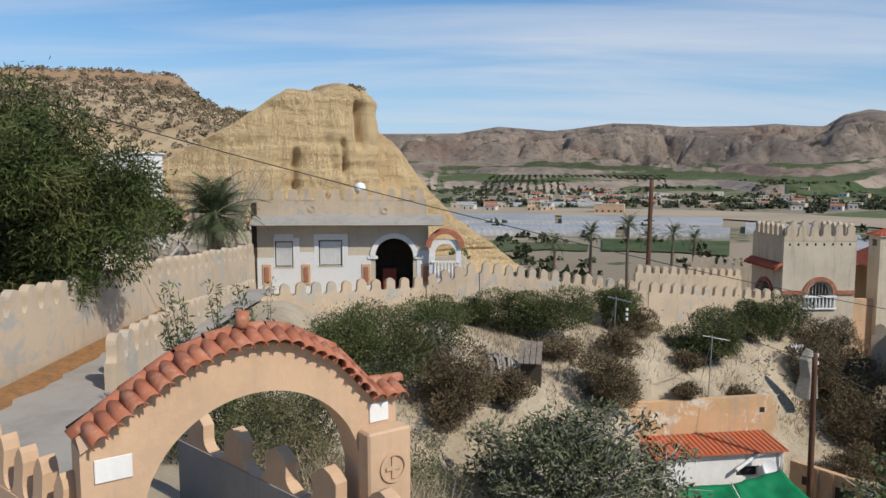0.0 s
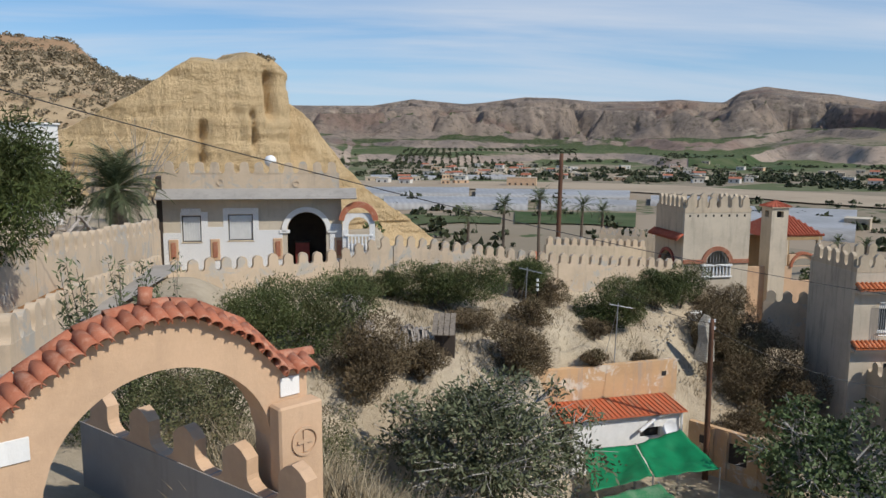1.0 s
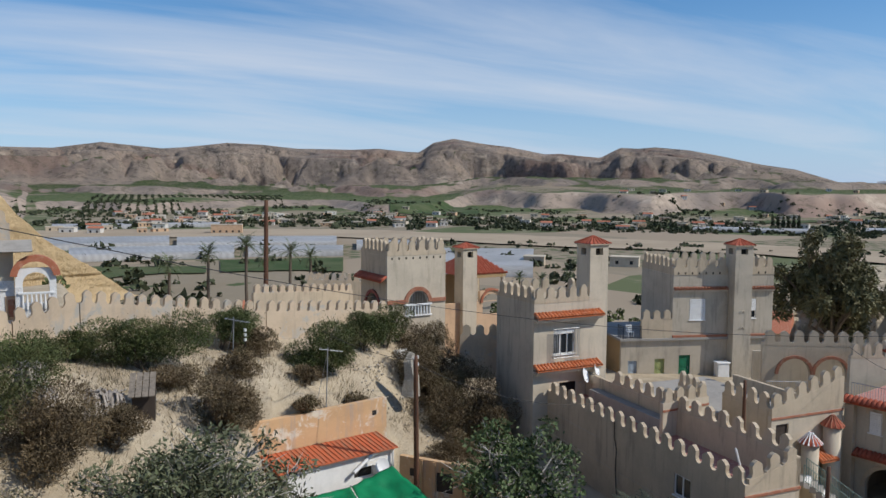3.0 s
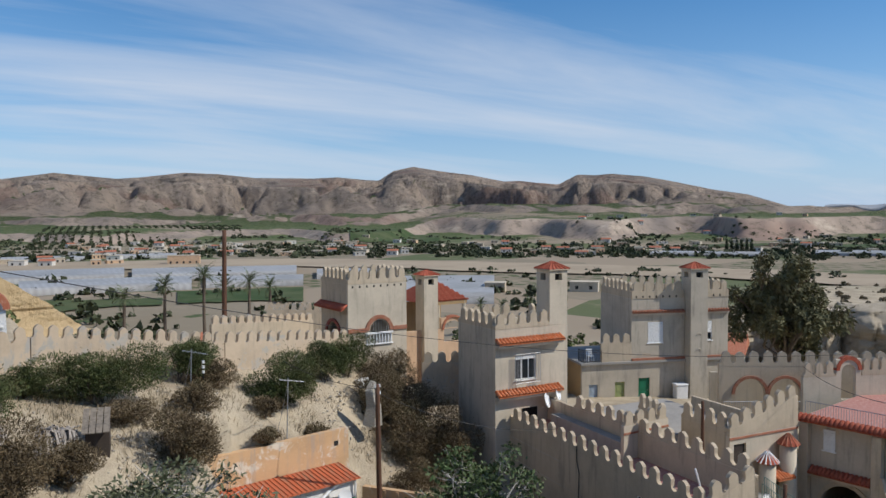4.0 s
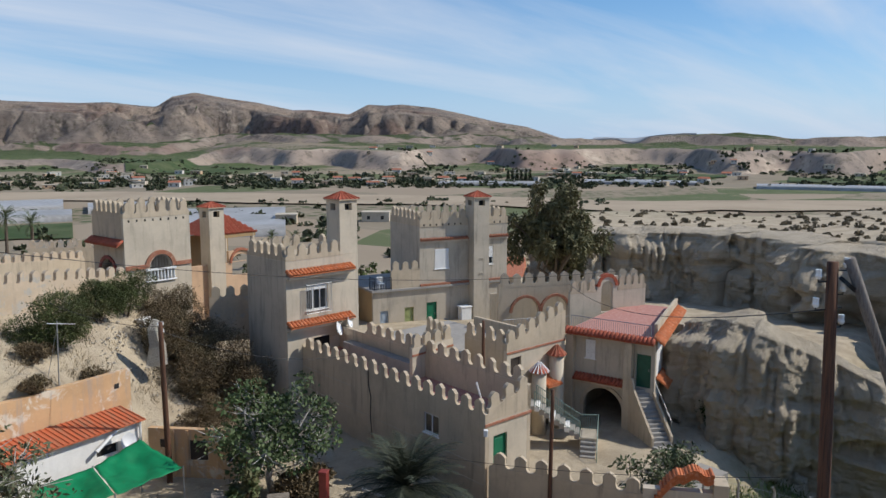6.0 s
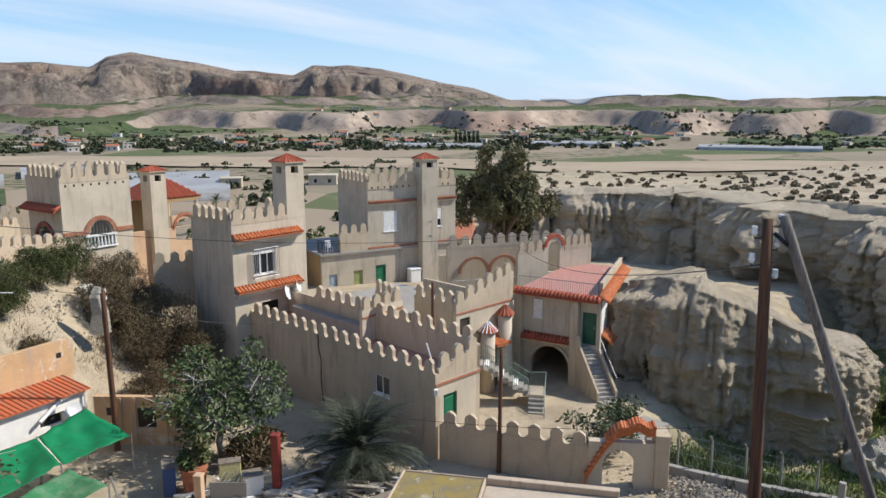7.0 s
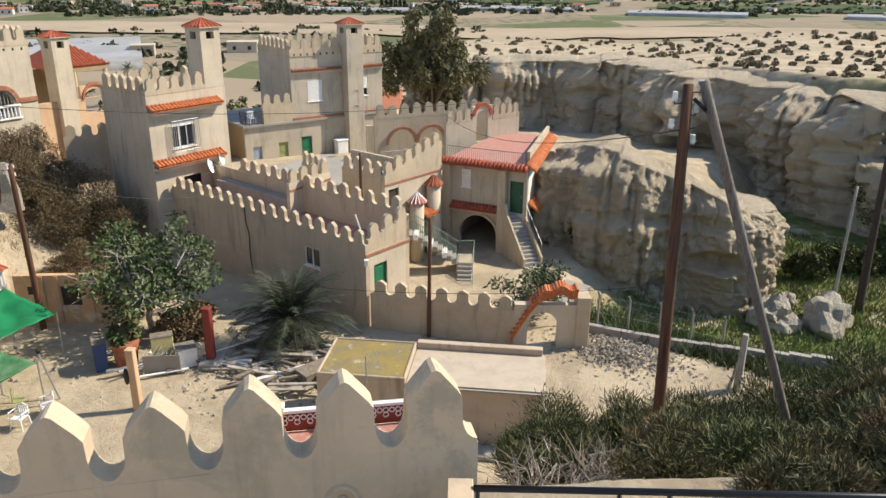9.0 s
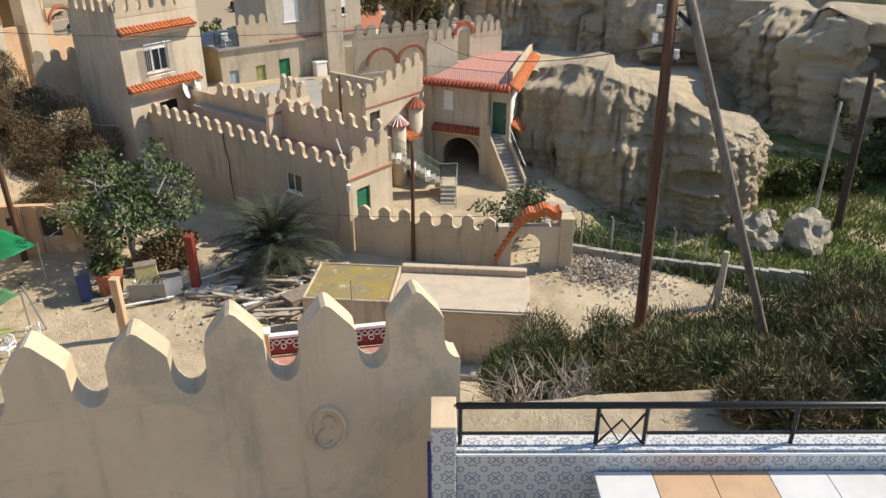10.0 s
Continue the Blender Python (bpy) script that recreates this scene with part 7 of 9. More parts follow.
for h in (0.5, 1.0, 1.5, 1.85):
    part("wire", tube(bmesh.new(), [(x, y, z + h) for x, y, z in rows], 0.006, 4), M["steel"], fence)
cp = thing("concrete_post", (29.0, 4.3, -0.5), "pale tapered concrete post with braces at the road bend", "post")
part("shaft", tube(bmesh.new(), [(29.2, 4.0, -1.2), (29.3, 4.0, 2.5)], [0.22, 0.15], 4), M["concrete"], cp)
part("brace", tube(bmesh.new(), [(28.7, 4.5, -1.0), (29.2, 4.05, 1.4)], 0.07, 5), M["concrete"], cp)
part("bracket", box(Frame(29.2, 4.0, 30), -0.25, 0.25, -0.05, 0.05, 0.6, 0.75), M["steel"], cp)

# clutter along the shaded wall
def scatter_planks(n, cx, cy, sx, sy, seed, mats, label, zone):
    rg = random.Random(seed)
    for k in range(n):
        x, y = cx + rg.uniform(-sx, sx), cy + rg.uniform(-sy, sy)
        L, w, t = rg.uniform(0.8, 2.6), rg.uniform(0.07, 0.22), rg.uniform(0.04, 0.12)
        f = Frame(x, y, rg.uniform(90, 175))
        z = max(0.0, on_ground(x, y)) + 0.06 + rg.uniform(0, 0.35)
        bm = box(f, -L / 2, L / 2, -w / 2, w / 2, z, z + t, 0.01)
        bmesh.ops.rotate(bm, verts=bm.verts[:], cent=f.at(0, 0, z), matrix=Matrix.Rotation(rg.uniform(-0.12, 0.12), 3, Vector((f.v.x, f.v.y, 0))))
        tagged(part("plank", bm, M[rg.choice(mats)]), label, "plank", zone)


scatter_planks(84, 20.4, 20.8, 2.1, 2.7, 3, ["timber", "deadwood", "deadwood", "concrete", "rubble_m", "white_paint"], "weathered grey timber offcut lying on the junk heap", "timbers on the junk heap")
scatter_planks(10, 17.4, 25.6, 1.4, 1.4, 8, ["timber", "white_paint", "steel"], "pale board leaning in the yard clutter", "boards in the yard clutter")
rg = random.Random(11)
for k, (x, y, w, d, h, mat, nm, lab) in enumerate(((15.9, 27.0, 0.5, 0.9, 1.3, "bluebox", "storage_box", "blue board leaning beside the planters"), (16.6, 26.2, 1.0, 0.8, 1.1, "tile", "plant_tub", "large terracotta plant tub"), (17.3, 24.6, 1.5, 0.8, 0.9, "steel", "mesh_crate", "grey wire mesh crate"), (18.1, 24.2, 0.8, 0.7, 0.9, "white_paint", "old_appliance", "white scrapped kitchen appliance in the clutter"), (17.3, 24.1, 0.5, 0.35, 0.25, "bluebox", "toolbox", "small blue box on the ground"), (17.7, 25.2, 0.9, 0.5, 1.3, "yellow", "foam_sheet", "cream foam sheet propped on the clutter"), (20.3, 18.8, 1.5, 0.9, 0.55, "timber", "cardboard_table", "brown worn table with a dark frame"), (20.2, 18.2, 0.7, 0.6, 0.45, "dark_green", "crate", "dark green crate beside the table"), (16.4, 25.3, 0.5, 0.5, 0.25, "concrete", "stool", "small pale stool in the yard"))):
    t = thing(nm, (x, y, 0), lab, nm.split("_")[-1])
    f = Frame(x, y, 120 + rg.uniform(-25, 25))
    if mat == "steel":
        bm = bmesh.new()
        for i in range(9):
            for z0 in (0.05, h):
                tube(bm, [f.at(-w / 2 + w * i / 8, -d / 2, z0), f.at(-w / 2 + w * i / 8, d / 2, z0)], 0.012, 4)
            for v in (-d / 2, d / 2):
                tube(bm, [f.at(-w / 2 + w * i / 8, v, 0.05), f.at(-w / 2 + w * i / 8, v, h)], 0.012, 4)
        part("mesh", bm, M["steel"], t)
        part("panel", box(f, -w / 2, w / 2, -d / 2 - 0.04, -d / 2 - 0.015, 0.05, h, 0.01), M["concrete"], t)
    elif nm == "plant_tub":
        part("tub", tube(bmesh.new(), [f.at(0, 0, 0), f.at(0, 0, h)], [0.42, 0.55], 14), M["tile"], t)
        part("rim", tube(bmesh.new(), [f.at(0, 0, h + 0.002), f.at(0, 0, h + 0.09)], 0.6, 14), M["tile"], t)
    else:
        part("body", box(f, -w / 2, w / 2, -d / 2, d / 2, 0.02, h, 0.025), M[mat], t)
        part("edge", box(f, -w / 2 - 0.015, w / 2 + 0.015, -d / 2 - 0.015, d / 2 + 0.015, h + 0.002, h + 0.03), M["timber"], t)

# rubble heap by the gate and stones in the yard
def rubble(name, cx, cy, sx, sy, n, seed, h, mat, label):
    rg = random.Random(seed)
    verts, faces = [], []
    spots = [(rg.gauss(cx, sx), rg.gauss(cy, sy)) for _ in range(n)]
    heights = ground_height(np.array([q[0] for q in spots]), np.array([q[1] for q in spots]))
    for k in range(n):
        x, y = spots[k]
        r = rg.uniform(0.025, 0.10)
        zz = heights[k] + h * max(0, 1 - math.hypot((x - cx) / (2 * sx), (y - cy) / (2 * sy))) * rg.random() + r * 0.3
        b = len(verts)
        for dx, dy, dz in ((1, 0, 0), (-1, 0, 0), (0, 1, 0), (0, -1, 0), (0, 0, 1), (0, 0, -1)):
            j = r * rg.uniform(0.6, 1.3)
            verts.append((x + dx * j + rg.uniform(-.4, .4) * r, y + dy * j + rg.uniform(-.4, .4) * r, zz + dz * j * 0.8))
        faces += [(b + i, b + j, b + k2) for i, j, k2 in ((0, 2, 4), (2, 1, 4), (1, 3, 4), (3, 0, 4), (2, 0, 5), (1, 2, 5), (3, 1, 5), (0, 3, 5))]
    return tagged(link_mesh(name, verts, faces, mat), label, "rubble", kind="stuff")


rubble("rubble_heap", 29.6, 9.2, 0.9, 1.4, 1500, 4, 0.5, M["rubble_m"], "heap of pale broken stone and brick by the gate")
rubble("yard_stones", 20.5, 21.0, 2.2, 2.8, 900, 6, 0.3, M["rubble_m"], "loose stones and debris below the shaded wall")
rubble("slope_debris", 8.0, 31.5, 3.5, 2.6, 700, 7, 0.3, M["rubble_m"], "pale stones and litter on the slope")
rubble("slope_debris", 20.0, 40.0, 2.4, 1.6, 350, 8, 0.5, M["rubble_m"], "pale rubble below the corner tower")

# broken stub of wall on the slope
sb = thing("ruined_pier", (19.0, 38.5, 5), "pale ruined wall stub standing on the slope", "ruin")
f = Frame(19.0, 38.4, 100)
bm = tube(bmesh.new(), [f.at(0, 0, 4.2), f.at(0.1, 0, 5.3), f.at(-0.05, 0, 6.2), f.at(0.1, 0, 6.7)], [0.62, 0.46, 0.36, 0.2], 5)
part("pier", bm, M["boulder_m"], sb)

# ---- terrace under the camera: merlon wall, tiled parapet, railing ----
NW = Frame(0.50, 6.755, 134.5)
near_wall = thing("terrace_wall", NW.at(3, 0, 10), "rendered terrace wall with large pointed merlons and a round relief", "wall")
L = 6.42
bm = box(NW, 0, L, -0.12, 0.12, 9.0, 12.10)
part("wall_body", bm, M["near"], near_wall)
MER_B = merlon_kind("big_merlon", M["near"], 0.47, 0.67, 0.275, 0.24, "gable")
merlons(MER_B, NW.at(6.04 - 0.745 * 7.5, 0, 12.14), NW.at(6.4125, 0, 12.14), 8, near_wall, 0.008)


def oval_band(fr, uc, zc, ru, rz, width, v0, v1, a0=0.0, a1=360.0, n=32):
    bm = bmesh.new()
    rings = []
    for k in range(n + 1):
        a = radians(a0 + (a1 - a0) * k / n)
        rings.append([bm.verts.new(fr.at(uc + (ru + d) * math.cos(a), v, zc + (rz + d) * math.sin(a))) for d, v in ((0, v0), (width * 0.3, v1), (width * 0.7, v1), (width, v0))])
    for p, q in zip(rings, rings[1:]):
        for k in range(3):
            bm.faces.new((p[k], p[k + 1], q[k + 1], q[k]))
    return bm


part("relief_ring", oval_band(NW, 5.225, 11.59, 0.125, 0.205, 0.045, -0.1205, -0.155), M["near"], near_wall, "oval plaster relief", False)
part("relief_curl", oval_band(NW, 5.235, 11.65, 0.035, 0.06, 0.025, -0.1205, -0.145, -60, 210, 16), M["near"], near_wall)
part("relief_curl", oval_band(NW, 5.20, 11.50, 0.05, 0.075, 0.025, -0.1205, -0.145, 100, 330, 16), M["near"], near_wall)
TP = Frame(4.47, 1.96, 148)
M["azulejo"] = azulejo_material("blue_glazed_tiles", 0.2, TP, (0.16, 0.19, 0.25), (0.54, 0.54, 0.53))
tp = thing("tiled_parapet", TP.at(2, 0, 11), "low parapet faced with blue and white glazed tiles", "parapet")
part("parapet_body", box(TP, 0.056, 6.0, -0.02, 0.24, 9.0, 11.55, 0.006), M["azulejo"], tp)
part("tile_edge", box(TP, 0.056, 6.0, -0.035, -0.021, 11.54, 11.562), M["white_paint"], tp, "white tile edge strip")
part("tiled_pier", box(TP, -0.155, 0.052, -0.16, 0.24, 9.0, 11.93, 0.006), M["azulejo"], tp)
part("pier_cap", box(TP, -0.16, 0.056, -0.165, 0.245, 11.932, 11.955, 0.008), M["near"], tp)
part("blue_strip", box(TP, -0.185, -0.157, -0.17, -0.05, 9.0, 11.72), plain("cobalt_glaze", (0.02, 0.02, 0.16), 0.25), tp, "cobalt blue glazed edge tile")
rail = thing("metal_railing", TP.at(2, 0.1, 11.7), "black iron railing fixed on the tiled parapet", "railing")
part("top_rail", tube(bmesh.new(), [TP.at(0.056, 0.12, 11.95), TP.at(6.0, 0.12, 11.95)], 0.03, 8), M["iron"], rail, "", False)
for u0, u1 in ((0.07, 1.24), (1.66, 6.0)):
    part("lower_rail", tube(bmesh.new(), [TP.at(u0, 0.12, 11.66), TP.at(u1, 0.12, 11.66)], 0.016, 6), M["iron"], rail)
for u in (0.09, 1.25, 1.66, 2.92, 4.1, 5.3):
    part("rail_post", tube(bmesh.new(), [TP.at(u, 0.12, 11.552), TP.at(u, 0.12, 11.93)], 0.02, 6), M["iron"], rail)
part("cross_brace", tube(bmesh.new(), [TP.at(1.27, 0.12, 11.86), TP.at(1.455, 0.12, 11.56), TP.at(1.64, 0.12, 11.86)], 0.012, 5), M["iron"], rail)
part("cross_brace", tube(bmesh.new(), [TP.at(1.27, 0.12, 11.56), TP.at(1.455, 0.12, 11.80), TP.at(1.64, 0.12, 11.56)], 0.012, 5), M["iron"], rail)
bench = thing("tiled_bench", TP.at(3, -0.6, 10.6), "low bench topped with white and peach glazed slabs", "bench")
part("bench_base", box(TP, 1.22, 6.0, -0.9, -0.05, 9.5, 11.34, 0.01), M["azulejo"], bench)
white_slab, peach_slab = plain("white_slab", (0.58, 0.59, 0.61), 0.3, 0, 2, 0.15), plain("peach_slab", (0.5, 0.34, 0.22), 0.4, 0, 3, 0.25)
for k in range(8):
    part("slab", box(TP, 1.22 + 0.49 * k, 1.706 + 0.49 * k, -0.93, -0.04, 11.344, 11.38, 0.004), peach_slab if k in (1, 2, 6) else white_slab, bench)
tf = part("terrace_floor", box(TP, -4.0, 6.0, -4.5, -0.95, 9.3, 9.6), M["redfloor"])
tagged(tf, "red terrace floor below the camera", "floor", kind="structure")

# red lower terrace between the merlons
RT = Frame(8.7, 8.6, 137)
rt = thing("lower_terrace", RT.at(1, -1, 5), "small red-floored roof terrace with lattice parapets", "terrace")
part("terrace_body", box(RT, -0.3, 3.2, -2.6, 0.12, 4.0, 7.65), M["near"], rt)
part("terrace_floor", box(RT, -0.1, 3.0, -2.5, 0.0, 7.652, 7.7), M["redfloor"], rt, "red painted floor")
for a in ((-0.12, 3.2, 0.0, 0.1), ):
    part("lattice_back", box(RT, -0.12, 3.1, 0.02, 0.06, 7.7, 8.1), M["redpaint"], rt)
    bm = bmesh.new()
    for k in range(26):
        u = -0.05 + 0.12 * k
        bm2 = arc_band(RT, u, 0.045, 0.06, 8.0, -0.01, 0.018, 0, 360, 8)
        me_tmp = bpy.data.meshes.new("tmp")
        bm2.to_mesh(me_tmp)
        bm.from_mesh(me_tmp)
        bm2.free()
        bpy.data.meshes.remove(me_tmp)
        if k % 2:
            bm3 = arc_band(RT, u, 0.045, 0.06, 7.9, -0.01, 0.018, 0, 360, 8)
            me_tmp = bpy.data.meshes.new("tmp")
            bm3.to_mesh(me_tmp)
            bm.from_mesh(me_tmp)
            bm3.free()
            bpy.data.meshes.remove(me_tmp)
    part("lattice", bm, M["white_paint"], rt, "white openwork lattice")
    part("lattice_cap", box(RT, -0.12, 3.1, -0.02, 0.1, 8.1, 8.16), M["white_paint"], rt)
for u in (-0.1, 1.15, 3.0):
    part("lattice_pier", box(RT, u, u + 0.16, -0.04, 0.14, 7.66, 8.22, 0.01), M["peach"], rt)
    part("pier_cap", box(RT, u - 0.03, u + 0.19, -0.07, 0.17, 8.222, 8.27, 0.01), M["white_paint"], rt)
part("side_parapet", box(RT, -0.2, -0.1, -2.5, -0.05, 7.66, 8.1, 0.01), M["peach"], rt)
part("side_cap", box(RT, -0.22, -0.08, -2.5, -0.05, 8.102, 8.15, 0.01), M["white_paint"], rt)

# ---- poles and cables ----
def util_pole(x, y, zb, zt, r, mat, label, lean=(0, 0), insul=()):
    t = thing("utility_pole", (x, y, zb), label, "utility pole", "utility poles")
    top = Vector((x + lean[0], y + lean[1], zt))
    base = Vector((x, y, zb - 0.4))
    n = 9
    part("shaft", tube(bmesh.new(), [base.lerp(top, k / n) for k in range(n + 1)], [r * (1.15 - 0.3 * k / n) for k in range(n + 1)], 9), mat, t, "", False)
    for dz, dx, dy in insul:
        p = top + Vector((dx, dy, dz))
        b = part("insulator", tube(bmesh.new(), [p, p + Vector((0, 0, 0.05)), p + Vector((0, 0, 0.09)), p + Vector((0, 0, 0.16))], [0.035, 0.06, 0.045, 0.05], 8), M["porcelain"], t, "white porcelain insulator")
        part("hook", tube(bmesh.new(), [p + Vector((0, 0, 0.0)), p - Vector((0, 0, 0.05)), top + Vector((0, 0, dz - 0.04))], 0.012, 5), M["iron"], b)
    return t


util_pole(13.4, 2.82, 5.9, 14.15, 0.108, M["pole"], "reddish-brown wooden utility pole with porcelain insulators", (0.03, 0.24), ((-0.28, -0.18, 0.15), (-0.75, -0.2, 0.16), (-0.5, 0.18, -0.14), (-1.05, 0.18, -0.14), (-0.1, 0.2, -0.16)))
st = thing("pole_strut", (15.25, 0.5, 6.7), "grey wooden strut leaning against the utility pole", "pole strut")
part("shaft", tube(bmesh.new(), [Vector((15.25, 0.45, 6.5)).lerp(Vector((13.62, 2.86, 14.2)), k / 8) for k in range(9)], 0.09, 9), M["pole_grey"], st, "", False)
part("strap", tube(bmesh.new(), [(13.66, 2.9, 13.75), (13.68, 2.86, 13.8)], 0.17, 9), M["iron"], st)
cpp = thing("concrete_post", (13.15, 2.6, 6.0), "short pale concrete stub beside the pole foot", "post")
part("shaft", box(Frame(13.25, 2.55, 40), -0.1, 0.1, -0.1, 0.1, 5.6, 6.9, 0.02), M["concrete"], cpp)
part("cap", box(Frame(13.25, 2.55, 40), -0.12, 0.12, -0.12, 0.12, 6.902, 6.98, 0.02), M["white_paint"], cpp)
util_pole(16.9, 61.7, 2.0, 15.2, 0.2, M["pole"], "tall dark wooden pole behind the merlon wall", (0.2, 0))
util_pole(16.6, 32.6, 0.0, 8.0, 0.13, M["pole"], "dark wooden utility pole beside the shed", (-0.3, -0.4), ((-0.15, -0.12, 0), (-0.15, 0.12, 0), (-0.5, 0.13, 0)))
util_pole(29.5, 23.7, 3.0, 7.2, 0.09, M["pole"], "dark wooden pole on the castle terrace")
util_pole(26.1, 17.1, -0.3, 5.7, 0.09, M["pole"], "rusty slim pole in front of the courtyard wall", (0.25, 0.1))
util_pole(48.5, 1.0, -3.0, 6.0, 0.22, M["shade"], "dark leaning timber pole in the gully", (1.6, 0.2))
util_pole(46.5, 2.3, -3.0, 4.8, 0.09, M["concrete"], "pale concrete pole by the track", (0.7, 0))


def cable(a, b, sag, r=0.012):
    a, b = Vector(a), Vector(b)
    pts = [a.lerp(b, k / 24) - Vector((0, 0, sag * 4 * (k / 24) * (1 - k / 24))) for k in range(25)]
    return tagged(part("overhead_cable", tube(bmesh.new(), pts, r, 5), M["cable"]), "thin black overhead cable between poles", "cable", "overhead cables")


cable((-28.4, 10.8, 23.8), (22.0, 36.0, 9.2), 0.9, 0.016)
cable((22.0, 36.0, 9.2), (44.5, 24.5, 7.9), 0.5, 0.016)
cable((13.5, 2.9, 13.4), (41.0, 26.0, 7.3), 0.9)
cable((16.3, 32.2, 7.6), (26.6, 30.5, 4.7), 0.7)
cable((22.7, 22.0, 2.6), (30.5, 9.0, 2.9), 0.35)
cable((13.2, 2.6, 6.6), (14.5, 0.0, 5.9), 0.3)
cable((16.3, 32.2, 7.8), (12.9, 36.0, 8.9), 0.3)

# ---- plants ----
def leaf_cloud(rs, centers, radii, n, size, aspect=2.2, droop=0.0, shell=0.55, upright=0.0):
    """n small leaf quads gathered round lobes; returns vertices and faces."""
    centers, radii = np.asarray(centers, float), np.asarray(radii, float)
    vol = radii.prod(1) ** 0.67
    pick = rs.choice(len(centers), n, p=vol / vol.sum())
    d = rs.normal(size=(n, 3))
    d /= np.linalg.norm(d, axis=1)[:, None]
    rad = shell + (1 - shell) * rs.random(n) ** 0.6
    rad *= 1 + 0.22 * rs.normal(size=n) * (rs.random(n) < 0.35)
    p = centers[pick] + d * radii[pick] * rad[:, None]
    ax = rs.normal(size=(n, 3)) * 0.8 + d
    ax[:, 2] += upright - droop
    ax /= np.linalg.norm(ax, axis=1)[:, None]
    side = np.cross(ax, rs.normal(size=(n, 3)))
    side /= np.linalg.norm(side, axis=1)[:, None] + 1e-9
    s = size * (0.6 + 0.8 * rs.random(n))[:, None]
    a, b = ax * s * aspect / 2, side * s / 2
    v = np.stack([p - a, p + b * 0.9, p + a, p - b * 0.9], 1).reshape(-1, 3)
    f = np.arange(4 * n).reshape(-1, 4)
    return v, f


def quick_mesh(name, v, f, mat, parent=None, label=""):
    me = bpy.data.meshes.new(name)
    me.vertices.add(len(v)), me.loops.add(f.size), me.polygons.add(len(f))
    me.vertices.foreach_set("co", np.asarray(v, float).ravel())
    me.loops.foreach_set("vertex_index", f.ravel())
    me.polygons.foreach_set("loop_start", np.arange(len(f)) * f.shape[1])
    me.update(calc_edges=True)
    me.materials.append(mat)
    ob = new(name, me)
    attach(ob, parent)
    return tagged(ob, label)


def lobes(rs, c, r, n, k=0.42, flat=0.0):
    """Lobe centres spread inside an ellipsoid, so that the outline is uneven."""
    out, rad = [], []
    for _ in range(n):
        d = rs.normal(size=3)
        d /= np.linalg.norm(d)
        q = 0.35 + 0.55 * rs.random()
        p = np.array(c) + d * np.array(r) * q
        if p[2] < c[2] - r[2] * 0.8:
            p[2] = c[2] - r[2] * 0.6
        out.append(p)
        rad.append(np.array(r) * k * (0.6 + 0.7 * rs.random()))
    return np.array(out), np.array(rad)


def bush(x, y, rx, ry, h, n, size, mat, label, seed, name="bush", zb=None, nl=9, category="bush", group="bushes on the slope", stems=7, stem_mat=None, aspect=2.2, upright=0.0, shell=0.55):
    rs = np.random.RandomState(seed)
    z = on_ground(x, y) if zb is None else zb
    t = thing(name, (x, y, z), label, category, group)
    c, r = lobes(rs, (x, y, z + h * 0.52), (rx, ry, h * 0.52), nl, 0.46)
    v, f = leaf_cloud(rs, c, r, n, size, aspect, 0.0, shell, upright)
    quick_mesh("foliage", v, f, mat, t)
    bm = bmesh.new()
    for k in range(stems):
        q = c[k % len(c)]
        mid = np.array((x, y, z)) * 0.5 + q * 0.5 + rs.normal(size=3) * 0.12
        tube(bm, [(x + rs.normal() * 0.15, y + rs.normal() * 0.15, z - 0.15), tuple(mid), tuple(q)], [0.045, 0.03, 0.012], 4)
    tagged(part("stemwork", bm, stem_mat or M["bark"], t), kind="stuff")
    return t


def tree(name, x, y, zb, crown_c, crown_r, n, size, leaf, bark, label, seed, nl=26, trunk_r=0.18, limbs=14, category="tree", twigs=40, aspect=2.0, shell=0.5, droop=0.0, k=0.34):
    rs = np.random.RandomState(seed)
    t = thing(name, (x, y, zb), label, category)
    c, r = lobes(rs, crown_c, crown_r, nl, k)
    v, f = leaf_cloud(rs, c, r, n, size, aspect, droop, shell)
    quick_mesh("crown", v, f, leaf, t)
    base = np.array((x, y, zb - 0.3))
    fork = np.array((x, y, zb)) * 0.55 + np.array(crown_c) * 0.45
    fork[2] = min(fork[2], crown_c[2] - 0.1 * crown_r[2])
    bm = bmesh.new()
    mid = (base + fork) / 2 + rs.normal(size=3) * 0.12
    tube(bm, [tuple(base), tuple(mid), tuple(fork)], [trunk_r * 1.25, trunk_r, trunk_r * 0.8], 9)
    part("trunk", bm, bark, t, "", False)
    bm = bmesh.new()
    for j in range(limbs):
        q = c[j % len(c)]
        m1 = fork * 0.55 + q * 0.45 + rs.normal(size=3) * 0.18 * np.linalg.norm(crown_r) / 3
        tube(bm, [tuple(fork), tuple(m1), tuple(q)], [trunk_r * 0.55, trunk_r * 0.34, trunk_r * 0.12], 6)
        for _ in range(max(1, twigs // limbs)):
            e = q + rs.normal(size=3) * r[j % len(c)] * 0.55
            s = m1 * (0.3) + q * 0.7
            tube(bm, [tuple(s), tuple((s + e) / 2 + rs.normal(size=3) * 0.06), tuple(e)], [trunk_r * 0.2, trunk_r * 0.13, trunk_r * 0.05], 4)
    tagged(part("branchwork", bm, bark, t), kind="stuff")
    return t


